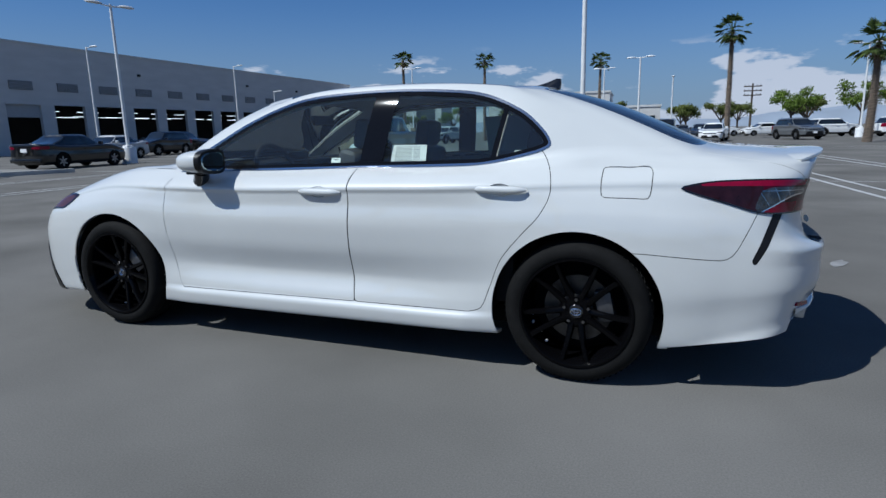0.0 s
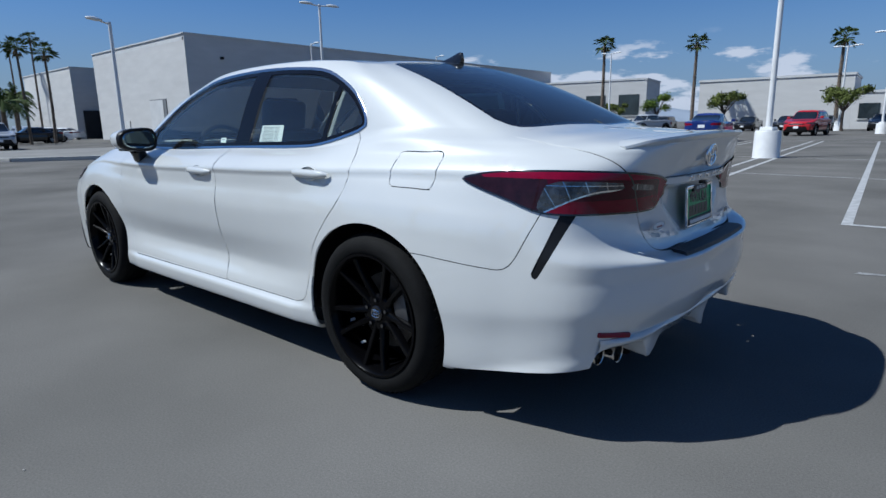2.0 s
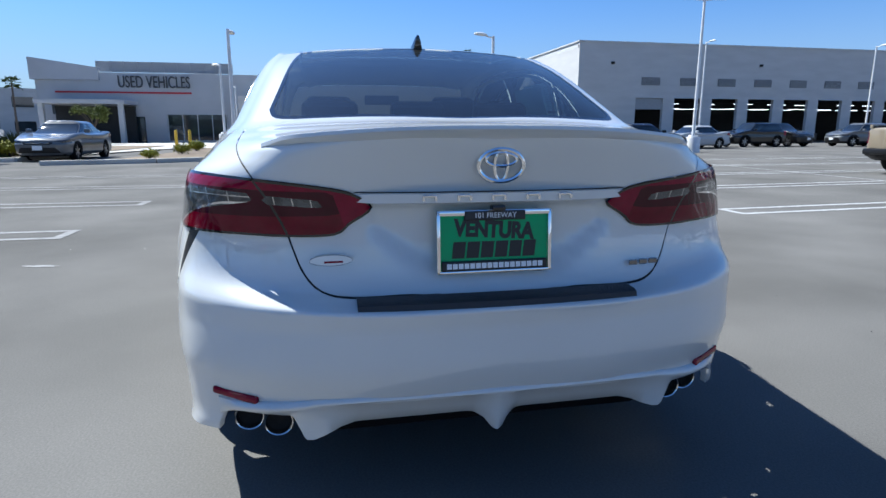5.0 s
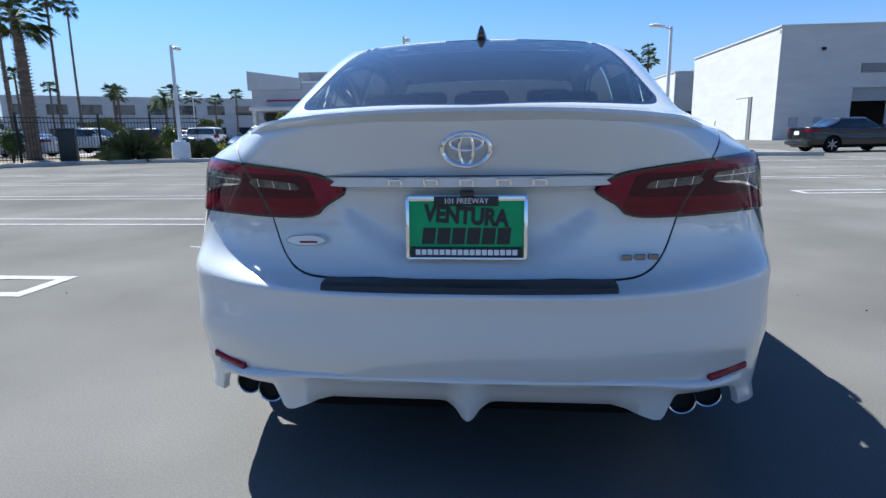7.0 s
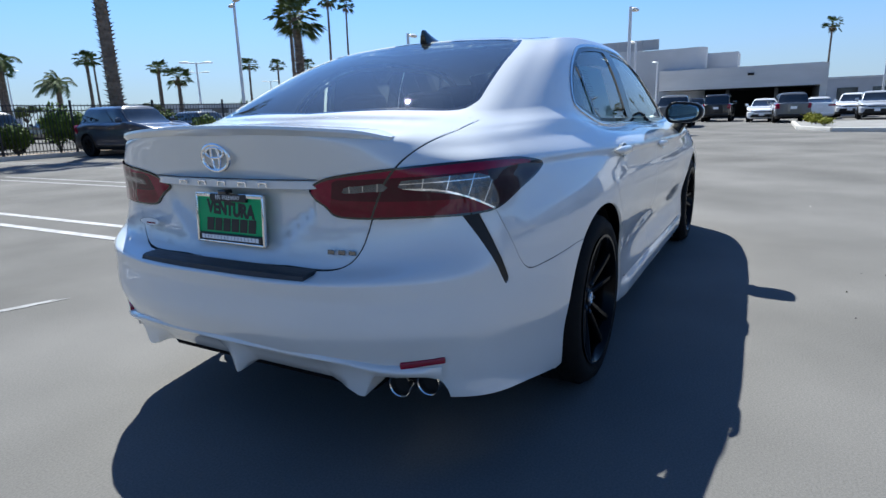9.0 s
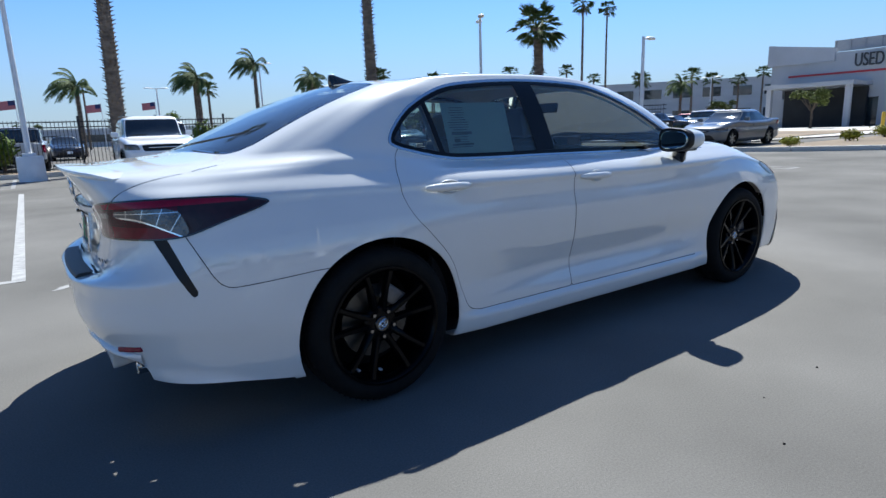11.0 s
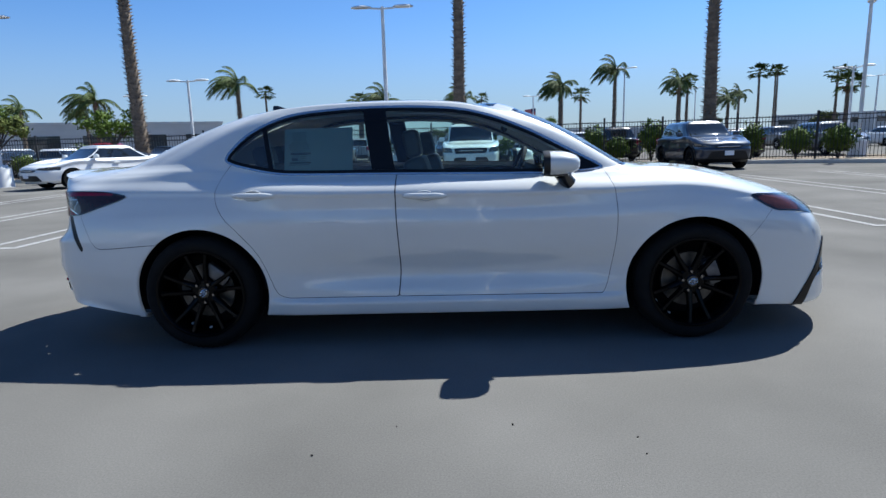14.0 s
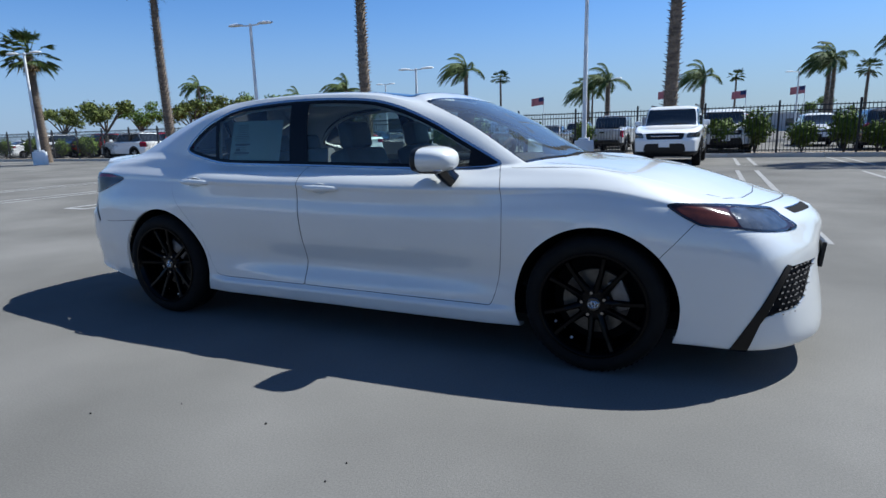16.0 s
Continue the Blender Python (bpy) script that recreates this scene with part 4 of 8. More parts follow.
    def bonnet_field():
        q = skin.v[:, [0, 1]]
        d, _ = line_distance(q, edge, False)
        ins = (q[:, 1] < np.interp(q[:, 0], edge[:, 0], edge[:, 1], right=0.0))
        return np.where(ins, -d, d)

    top_front = lambda: (skin.v[:, 0] > 0.98) & (skin.v[:, 2] > 0.70) & (skin.e[:, 1] < w[10])  # noqa: E731
    skin.split(bonnet_field() - 0.0028, body, lambda t: "seam_top", top_front())
    skin.split(bonnet_field() + 0.0028, lambda t: t == "seam_top", lambda t: "bonnet", top_front())
    # headlamp
    hl = smooth_closed([(1.724, 0.822), (1.853, 0.819), (1.992, 0.804), (2.10, 0.786), (2.155, 0.772), (2.19, 0.745), (2.236, 0.715), (2.262, 0.690), (2.231, 0.682), (2.11, 0.700), (1.993, 0.719), (1.92, 0.726), (1.848, 0.735), (1.745, 0.792)], 6)
    nose = lambda: (skin.v[:, 0] > 1.6) & (skin.v[:, 1] > 0.42)  # noqa: E731
    skin.split(signed(side_q(), hl), lambda t: t in ("body", "seam_top", "bonnet"), lambda t: "head_edge", nose())
    skin.split(signed(side_q(), hl) + 0.007, lambda t: t == "head_edge", lambda t: "head_dark", nose())
    amb = smooth_closed([(1.758, 0.808), (1.945, 0.797), (1.968, 0.776), (2.004, 0.735), (1.965, 0.726), (1.862, 0.741)], 6)
    skin.split(signed(side_q(), amb), lambda t: t == "head_dark", lambda t: "head_amber", nose())
    clr = smooth_closed([(1.975, 0.795), (2.10, 0.777), (2.15, 0.763), (2.185, 0.737), (2.215, 0.703), (2.12, 0.700), (2.03, 0.718), (2.0, 0.755)], 6)
    skin.split(signed(side_q(), clr), lambda t: t == "head_dark", lambda t: "head_clear", nose())
    # front corner blade and its mesh, lower lip stays white; grille mouth
    blade = np.array([(2.0, 0.168), (2.016, 0.195), (2.124, 0.39), (2.187, 0.517), (2.21, 0.555), (2.232, 0.545), (2.195, 0.47), (2.134, 0.324), (2.12, 0.306), (2.084, 0.195), (2.075, 0.168)])
    skin.split(signed(side_q(), blade), body, lambda t: "blade", skin.v[:, 1] > 0.5)
    mesh = np.array([(2.11, 0.315), (2.20, 0.342), (2.268, 0.346), (2.314, 0.377), (2.345, 0.473), (2.362, 0.53), (2.27, 0.538), (2.20, 0.545)])
    skin.split(signed(side_q(), mesh), body, lambda t: "grille", (skin.v[:, 0] > 2.0) & (skin.v[:, 1] > 0.33))
    centre = np.array([(-0.5, 0.27), (0.26, 0.27), (0.33, 0.50), (0.30, 0.53), (-0.5, 0.53)])
    skin.split(signed(skin.v[:, [1, 2]], centre), body, lambda t: "grille", skin.v[:, 0] > 2.2)
    mouth = np.array([(2.10, 0.738), (2.6, 0.738), (2.6, 0.765), (2.12, 0.765)])
    skin.split(signed(side_q(), mouth), lambda t: t in ("body", "bonnet", "seam_top"), lambda t: "upper_grille", (skin.v[:, 1] < 0.40) & (skin.v[:, 0] > 2.0))
    # cut-outs below the tail: exhaust openings and the open middle
    tailskin = lambda t: t in ("body", "rear_bumper")  # noqa: E731
    pipes = np.array([(0.40, 0.1), (0.712, 0.1), (0.706, 0.30), (0.690, 0.335), (0.660, 0.362), (0.45, 0.372), (0.40, 0.380)])
    skin.split(signed(skin.v[:, [1, 2]], pipes), tailskin, lambda t: "hole", skin.v[:, 0] < -2.1)
    skin.split(skin.v[:, 2] - 0.382, tailskin, lambda t: "hole", (skin.v[:, 0] < -2.1) & (skin.v[:, 1] < 0.50))
    skin.split(skin.v[:, 2] - (0.205 + 0.155 * (-1.80 - skin.v[:, 0])), tailskin, lambda t: "hole", skin.v[:, 0] < -1.80)
    # bumpers and sill, cut from the rest for their own panels
    q = side_q()
    skin.split(0.605 - (q[:, 1] * 0 + 0.605) + (q[:, 1] - np.where(q[:, 0] < -1.7, 0.605, -1)), body, lambda t: "rear_bumper", skin.v[:, 0] < -1.70)
    cover_f = np.array([(1.70, 0.585), (1.83, 0.733), (1.90, 0.79), (2.7, 0.79), (2.7, -0.1), (1.5, -0.1), (1.5, 0.40)])
    skin.split(signed(side_q(), cover_f) - 0.0016, body, lambda t: "cover_seam", skin.v[:, 0] > 1.55)
    skin.split(signed(side_q(), cover_f) + 0.0016, lambda t: t == "cover_seam", lambda t: "front_bumper")
    skin.t = ["seam" if t == "cover_seam" else t for t in skin.t]
    skin.split(side_q()[:, 1] - 0.288, body, lambda t: "sill", (skin.v[:, 0] > -1.1) & (skin.v[:, 0] < 1.1))
    return skin, u, w


CAR = thing("saloon_car", "glossy pearl white four-door saloon with black alloy wheels on asphalt", "car")
skin, CU, CW = saloon_skin()
for flip in (False, True):
    P = lambda name, tag, mat, label="", push=0.0, wall=0.0, taut=None: skin.piece(name, tag, M[mat], CAR, label, flip, push, wall, taut)  # noqa: E731
    P("body_side", "body", "white", "pearl white body side and wing", wall=0.010)
    P("rear_door", "rear_door", "white", "pearl white rear door", wall=0.010)
    P("front_door", "front_door", "white", "pearl white front door", wall=0.010)
    P("sill", "sill", "white", "white side skirt", wall=0.014)
    P("rear_bumper", "rear_bumper", "white", "white rear bumper", wall=0.018)
    P("front_bumper", "front_bumper", "white", "white front bumper", wall=0.010)
    P("boot_lid", "lid", "white", "white boot lid", wall=0.012)
    P("bonnet", "bonnet", "white", "white bonnet", wall=0.012)
    P("door_seam", "seam", "gap", "dark panel gap", push=0.0025)["kind"] = "stuff"
    P("bonnet_seam", "seam_top", "gap", "dark panel gap", push=0.0025)
    P("window_trim", "bright", "trim_chrome", "chrome window surround", push=-0.004, wall=0.010)
    P("window_frame", "black_frame", "pillar", "black window frame", push=0.002)
    P("pillar_cover", "pillar", "pillar", "black door pillar", push=0.0)
    P("front_side_window", "side_glass", "glass", "lightly tinted front door glass", push=0.006, taut=1)
    P("rear_side_window", "rear_glass_side", "rear_door_pane", "lightly tinted rear door glass", push=0.006, taut=1)
    P("quarter_window", "quarter_glass", "privacy", "fixed quarter glass", push=0.006, taut=1)
    P("rear_window_border", "rear_border", "black_gloss", "black rear window border", push=0.001)
    P("rear_window", "rear_window", "rear_pane", "dark tinted rear window", push=0.002, taut=0)
    P("windscreen_border", "screen_border", "black_gloss", "black windscreen border", push=0.001)
    P("windscreen", "windscreen", "screen", "raked windscreen", push=0.002, taut=0)
    P("roof_panel", "roof_panel", "roof_glass", "dark glass roof panel", push=-0.001)
    P("headliner", "roof_panel", "liner", "pale grey roof lining", push=0.045)
    P("inner_pillar_trim", "black_frame", "liner", "pale grey pillar lining", push=0.03)
    P("roof_seam", "roof_seam", "gap", "", push=0.003)
    lamp_l = P("tail_lamp", "lamp_dark", "dark_red_lens", "dark red wrap-round tail lamp", push=-0.006, wall=0.012)
    for nm, tg, mt, lb in (("red_upper_lens", "lamp_red", "red_lens", "bright red upper lens"), ("red_lower_lens", "lamp_red_low", "mid_red_lens", "deep red lower lens"),
                           ("clear_lens", "lamp_clear", "clear_lens", "faceted clear lens"), ("reverse_lens", "lamp_reverse", "clear_lens", "clear reversing lens"),
                           ("smoked_lens", "lamp_smoke", "smoke_lens", "smoked outer lens"), ("lamp_edge", "lamp_border", "black_gloss", "black lamp edge"),
                           ("bright_strip", "lamp_bright", "chrome", "bright curved strip"), ("cell_edge", "lamp_cell", "trim_chrome", "bright edges of the lamp cells")):
        made = skin.piece(nm, tg, M[mt], lamp_l, lb, flip, -0.006)
        if nm in ("cell_edge", "bright_strip"):
            made["kind"] = "stuff"
    P("bumper_slit", "slit", "black_satin", "black bumper slit", push=0.003)
    head_l = P("headlamp", "head_dark", "smoke_lens", "dark slanted headlamp", push=-0.003, wall=0.010)
    skin.piece("headlamp_edge", "head_edge", M["black_gloss"], head_l, "black headlamp edge", flip, -0.004)
    skin.piece("amber_marker", "head_amber", M["amber"], head_l, "amber side marker", flip, -0.003)
    skin.piece("headlamp_lens", "head_clear", M["head_lens"], head_l, "clear headlamp lens", flip, -0.003)
    P("bumper_blade", "blade", "pillar", "black front corner blade", push=-0.006, wall=0.012)
    P("grille_mesh", "grille", "black_matt", "black mesh grille", push=0.012)
    P("upper_grille", "upper_grille", "black_matt", "black upper grille", push=0.010)
for ob in CAR.children:
    if ob.name.startswith(("front_side_window", "rear_side_window", "quarter_window", "rear_window", "windscreen")) and "border" not in ob.name:
        ob.visible_shadow = False
skin.piece("fuel_flap", "flap", M["white"], CAR, "white fuel filler flap", False, 0.0, 0.006)
skin.piece("fuel_flap_seam", "flap_seam", M["gap"], CAR, "", False, 0.004)
skin.t = ["flap_all" if t in ("flap", "flap_seam") else t for t in skin.t]
skin.piece("body_patch", "flap_all", M["white"], CAR, "white rear wing panel", True)


# ---- wheels ----
def build_wheel():
    """A wheel whose hub points along +y, its middle at the origin."""
    hub = thing("wheel", "", "")
    half, tyre_r, rim_r = 0.112, 0.336, 0.250
    prof = [(rim_r - 0.012, -half + 0.02), (rim_r + 0.004, -half + 0.008), (rim_r + 0.03, -half - 0.002), (rim_r + 0.058, -half + 0.004), (tyre_r - 0.012, -half + 0.022), (tyre_r - 0.003, -half + 0.045),
            (tyre_r, -half + 0.07), (tyre_r, -0.03), (tyre_r - 0.006, -0.028), (tyre_r - 0.006, -0.020), (tyre_r, -0.018), (tyre_r, 0.018), (tyre_r - 0.006, 0.020), (tyre_r - 0.006, 0.028), (tyre_r, 0.03), (tyre_r, half - 0.07),
            (tyre_r - 0.003, half - 0.045), (tyre_r - 0.012, half - 0.022), (rim_r + 0.058, half - 0.004), (rim_r + 0.03, half + 0.002), (rim_r + 0.004, half - 0.008), (rim_r - 0.012, half - 0.02)]
    tyre = part("tyre", lathe(prof, 72, "Y"), M["rubber"], hub, "black low-profile tyre", True, 50)
    bm = bmesh.new()
    for k in range(72):
        a = 2 * math.pi * k / 72
        for s in (-1, 1):
            m = Matrix.Rotation(a, 4, "Y") @ pose(0, s * 0.052, tyre_r - 0.0014, 0, 0, s * 25) @ Matrix.Diagonal((0.0045, 0.046, 0.004, 1))
            bmesh.ops.create_cube(bm, size=1.0, matrix=m)
    part("tread", bm, M["rubber"], tyre, "fine tread ribs")["kind"] = "stuff"
    barrel = [(rim_r - 0.004, half - 0.012), (rim_r + 0.004, half - 0.006), (rim_r + 0.006, half + 0.001), (rim_r - 0.004, half + 0.001), (rim_r - 0.014, half - 0.012), (rim_r - 0.022, half - 0.05), (rim_r - 0.03, -half + 0.02), (rim_r - 0.006, -half + 0.008)]
    rim = part("rim", lathe(barrel, 72, "Y"), M["rim"], hub, "gloss black alloy rim", True, 40)
    # ten spokes in five split pairs
    for k in range(5):
        for s in (-1, 1):
            bm = bmesh.new()
            rows = []
            for r, off, wid, top, deep in ((0.040, 0.018, 0.018, 0.060, 0.030), (0.085, 0.024, 0.0155, 0.068, 0.034), (0.15, 0.036, 0.0135, 0.082, 0.032), (0.20, 0.049, 0.0135, 0.092, 0.030), (0.240, 0.061, 0.017, 0.100, 0.028)):
                rows.append([bm.verts.new((s * off + dx, top - dy, r)) for dx, dy in ((-wid, 0.009), (-wid * 0.55, 0.0), (wid * 0.55, 0.0), (wid, 0.009), (wid * 0.9, deep), (-wid * 0.9, deep))])
            for a, b in zip(rows, rows[1:]):
                for i in range(6):
                    bm.faces.new((a[i], a[(i + 1) % 6], b[(i + 1) % 6], b[i]))
            bm.faces.new(rows[0])
            bm.faces.new(rows[-1][::-1])
            bmesh.ops.rotate(bm, matrix=Matrix.Rotation(2 * math.pi * (k + 0.5) / 5, 3, "Y"), verts=list(bm.verts))
            part("spoke", bm, M["rim"], rim, "", True, 50)
    part("hub_face", lathe([(0.078, 0.03), (0.080, 0.052), (0.070, 0.060), (0.036, 0.064), (0.036, 0.055), (0.0, 0.055)], 40, "Y"), M["rim"], rim, "", True, 30)
    cap = part("centre_cap", lathe([(0.033, 0.056), (0.033, 0.068), (0.030, 0.0705), (0.0, 0.0715)], 36, "Y"), M["black_gloss"], hub, "black centre cap with silver rings", True, 30)
    for rx, rz, w in ((0.0235, 0.0165, 0.0019), (0.0075, 0.016, 0.0016), (0.015, 0.0075, 0.0016)):
        bm = tube([(rx * math.cos(a), 0.0722, rz * math.sin(a) + (0.004 if rx == 0.015 else 0)) for a in np.linspace(0, 2 * math.pi, 25)], w, 6, False)
        part("cap_ring", bm, M["chrome"], cap, "silver oval ring", True)
    for k in range(5):
        a = 2 * math.pi * k / 5
        part("lug_nut", lathe([(0.0105, 0.045), (0.0105, 0.066), (0.008, 0.072), (0.0, 0.072)], 6, "Y", Matrix.Translation((0.057 * math.sin(a), 0, 0.057 * math.cos(a)))), M["dark_chrome"], hub, "", True, 30)
    part("brake_disc", lathe([(0.06, 0.012), (0.158, 0.012), (0.158, -0.012), (0.06, -0.012), (0.06, 0.012)], 48, "Y", Matrix.Translation((0, -0.01, 0))), M["disc"], hub, "steel brake disc", True, 30)
    part("wheel_back", lathe([(0.0, -0.075), (rim_r - 0.03, -0.075), (rim_r - 0.03, -0.085), (0.0, -0.085)], 40, "Y"), M["black_matt"], hub, "dark inner wheel", False)
    return hub


wheel = build_wheel()
for a in (1.95, 2.45):
    part("balance_weight", boxed((0.022, 0.012, 0.006), Matrix.Rotation(a, 4, "Y") @ pose(0, 0.02, 0.2225, 0, 0, 90), 0.0015), M["white_print"], wheel, "small white balance weight")
wheel.parent = CAR
bm = boxed((0.075, 0.06, 0.15), None, 0.016)
part("brake_caliper", bm, M["caliper"], wheel, "grey brake caliper", True).matrix_basis = pose(-0.125, 0.025, 0.03, 0, 12, 0)
wheel["label"] = "black ten-spoke alloy wheel"
wheel.matrix_basis = pose(-1.4125, 0.797, 0.335)
for x, y, rz, spin in ((1.4125, 0.797, 0, 25), (-1.4125, -0.797, 180, 40), (1.4125, -0.797, 180, 10)):
    copy_thing(wheel, pose(x, y, 0.335, 0, 0, rz) @ pose(0, 0, 0, 0, spin, 0))

# wheel housings: dark half drums inside the openings
for x in (-1.405, 1.412):
    for s in (-1, 1):
        bm = bmesh.new()
        n = 28
        ring = [(x + 0.392 * math.cos(a), 0.328 + 0.392 * math.sin(a)) for a in np.linspace(-0.04, math.pi + 0.04, n)]
        a = [bm.verts.new((p, s * 0.862, q)) for p, q in ring]
        b = [bm.verts.new((p, s * 0.50, q)) for p, q in ring]
        for k in range(n - 1):
            bm.faces.new((a[k], a[k + 1], b[k + 1], b[k]))
        bm.faces.new(b)
        part("wheel_housing", bm, M["black_matt"], CAR, "dark wheel arch liner")
# floor pan
part("floor_pan", boxed((3.9, 1.40, 0.10), pose(-0.05, 0, 0.24), 0.03), M["black_matt"], CAR, "dark underbody")

# ---- cabin ----
def build_seat(w=0.50):
    s = thing("seat", "", "")
    part("seat_cushion", boxed((0.50, w, 0.16), pose(0.05, 0, 0.50), 0.05, 3), M["seat"], s, "", True)
    part("backrest", boxed((0.14, w, 0.60), pose(-0.24, 0, 0.80, 0, -16, 0), 0.05, 3), M["seat"], s, "", True)
    part("head_restraint", boxed((0.10, 0.26, 0.17), pose(-0.335, 0, 1.175, 0, -10, 0), 0.04, 3), M["seat"], s, "", True)
    return s


seat = build_seat()
seat.parent = CAR
seat["label"] = "black leather front seat"
seat.matrix_basis = pose(0.20, 0.37, -0.02)
copy_thing(seat, pose(0.14, -0.37, -0.02))
part("rear_bench", boxed((0.48, 1.24, 0.17), pose(-0.70, 0, 0.50), 0.05, 3), M["seat"], CAR, "black rear bench", True)
part("rear_backrest", boxed((0.16, 1.24, 0.56), pose(-1.02, 0, 0.78, 0, -20, 0), 0.05, 3), M["seat"], CAR, "black rear backrest", True)
for y in (-0.38, 0, 0.38):
    part("head_restraint", boxed((0.09, 0.24, 0.13), pose(-1.14, y, 1.10, 0, -14, 0), 0.035, 3), M["seat"], CAR, "black rear head restraint", True)
part("parcel_shelf", boxed((0.66, 1.30, 0.03), pose(-1.47, 0, 1.02), 0.01), M["interior"], CAR, "dark parcel shelf")
part("dashboard", boxed((0.48, 1.36, 0.24), pose(0.86, 0, 0.86, 0, 8, 0), 0.06, 3), M["interior"], CAR, "dark dashboard", True)
part("centre_console", boxed((1.0, 0.26, 0.30), pose(0.25, 0, 0.52), 0.05, 2), M["interior"], CAR, "dark centre console", True)
part("display", boxed((0.02, 0.26, 0.15), pose(0.66, 0.0, 0.98, 0, -12, 0), 0.006), M["black_gloss"], CAR, "black dash display")
part("steering_wheel", tube([(0.0, 0.185 * math.cos(a), 0.185 * math.sin(a)) for a in np.linspace(0, 2 * math.pi, 33)], 0.016, 8, False), M["interior"], CAR, "black steering wheel", True).matrix_basis = pose(0.53, 0.37, 0.93, 0, 24, 0)
part("steering_hub", boxed((0.04, 0.30, 0.08), pose(0.545, 0.37, 0.92, 0, 24, 0), 0.015), M["interior"], CAR, "", True)
for s in (-1, 1):
    part("door_card", boxed((2.0, 0.04, 0.62), pose(-0.10, s * 0.775, 0.64), 0.015), M["interior"], CAR, "dark inner door panel")
part("rear_view_mirror", boxed((0.03, 0.24, 0.065), pose(0.42, 0, 1.25, 0, 15, 0), 0.012), M["interior"], CAR, "dark rear-view mirror", True)
# widened past the door panels to block sun falling through the windows
part("cabin_floor", boxed((1.96, 1.66, 0.05), pose(0.0, 0, 0.33), 0.01), M["interior"], CAR, "dark cabin floor")
part("firewall", boxed((0.04, 1.44, 0.60), pose(1.02, 0, 0.66)), M["interior"], CAR, "")
# unseen; added to stop sun leaking through the rear window to the ground
part("boot_floor", boxed((1.0, 1.30, 0.03), pose(-1.72, 0, 0.42), 0.01), M["interior"], CAR, "dark unseen boot floor that blocks sun leaks")
part("boot_bulkhead", boxed((0.04, 1.20, 0.66), pose(-1.16, 0, 0.64)), M["interior"], CAR, "")

# ---- door handles and mirrors ----
for s in (1, -1):
    for x0, x1, z, y in ((-1.185, -0.938, 0.892, 0.897), (-0.228, 0.022, 0.868, 0.904)):
        cx, ln = (x0 + x1) / 2, x1 - x0
        h = thing("door_handle", "white door handle", "")
        h.parent = CAR
        bm = bmesh.new()
        rows = []
        for t in np.linspace(-1, 1, 13):
            half = 0.017 * (1 - 0.55 * t ** 4)
            out = 0.018 * (1 - t ** 6) + 0.004
            rows.append([bm.verts.new((t * ln / 2, out - d, q * half)) for d, q in ((0.013, -1), (0.003, -0.8), (0, 0), (0.003, 0.8), (0.013, 1))])
        for a, b in zip(rows, rows[1:]):
            for i in range(4):
                bm.faces.new((a[i], a[i + 1], b[i + 1], b[i]))
        part("grip", bm, M["white"], h, "white pull grip", True, 80)
        cup = lathe([(0.050, 0.0), (0.046, 0.004), (0.036, -0.001), (0.0, -0.003)], 32, "Y", Matrix.Diagonal((1.25, 1, 0.62, 1)))
        part("recess", cup, M["white"], h, "white finger recess", True, 80)
        h.matrix_basis = pose(cx, s * (y + 0.002), z, 4 * s, -1.0 * s if s > 0 else 1.0, 0) @ Matrix.Diagonal((1, s, 1, 1))
    mir = thing("door_mirror", "door mirror with black base and painted cap", "")
    mir.parent = CAR

    def pod(back, front, wide, tall):
        """A rounded mirror shell, cut flat behind."""
        bm = bmesh.new()
        bmesh.ops.create_uvsphere(bm, u_segments=28, v_segments=18, radius=1.0)
        for v in bm.verts:
            x, y, z = v.co
            px, py, pz = (math.copysign(abs(c) ** e, c) for c, e in ((x, 0.9), (y, 0.62), (z, 0.74)))
            v.co = (min(front, max(back, px * 0.150)), py * wide, pz * (tall - 0.14 * py * tall))
        return bm

    part("mirror_cap", pod(-0.035, 1, 0.114, 0.066), M["white"], mir, "painted mirror cap", True, 60)
    part("mirror_rim", pod(-0.046, -0.012, 0.1165, 0.0685), M["black_satin"], mir, "black mirror rim", True, 60)
    part("mirror_glass", pod(-0.050, -0.045, 0.098, 0.052), M["mirror"], mir, "mirror glass", True, 60)
    low = boxed((0.110, 0.13, 0.018), pose(0.030, 0, -0.058), 0.009, 2)
    part("mirror_underside", low, M["black_gloss"], mir, "gloss black underside", True)
    part("mirror_strip", boxed((0.135, 0.150, 0.006), pose(0.034, 0, -0.049), 0.003, 2), M["trim_chrome"], mir, "thin bright strip", True)
    foot = tube([(0.055, -0.03, -0.05), (0.075, -0.055, -0.085), (0.10, -0.075, -0.112)], [0.045, 0.042, 0.042], 12)
    part("mirror_foot", foot, M["black_gloss"], mir, "black mirror foot", True, 60)
    mir.matrix_basis = pose(0.595, s * 0.93, 1.026, 0, 0, 6 * s) @ Matrix.Diagonal((1, s, 1, 1))

# ---- tail: aerial, spoiler, badges, plate, trims, exhausts ----
bm = bmesh.new()
rows = []
for t in np.linspace(0, 1, 9):
    rear, front = -0.070 - 0.018 * t * (1 - t), 0.105 - 0.150 * t ** 0.75
    w = 0.024 * (1 - t) ** 0.7 + 0.003
    rows.append([bm.verts.new((rear + (front - rear) * k, w * g, 0.062 * t)) for g, k in ((0.7, 0.0), (1.0, 0.22), (0.8, 0.6), (0.0, 1.0), (-0.8, 0.6), (-1.0, 0.22), (-0.7, 0.0))])
for a, b in zip(rows, rows[1:]):
    for i in range(7):
        bm.faces.new((a[i], a[(i + 1) % 7], b[(i + 1) % 7], b[i]))
bm.faces.new(rows[-1])
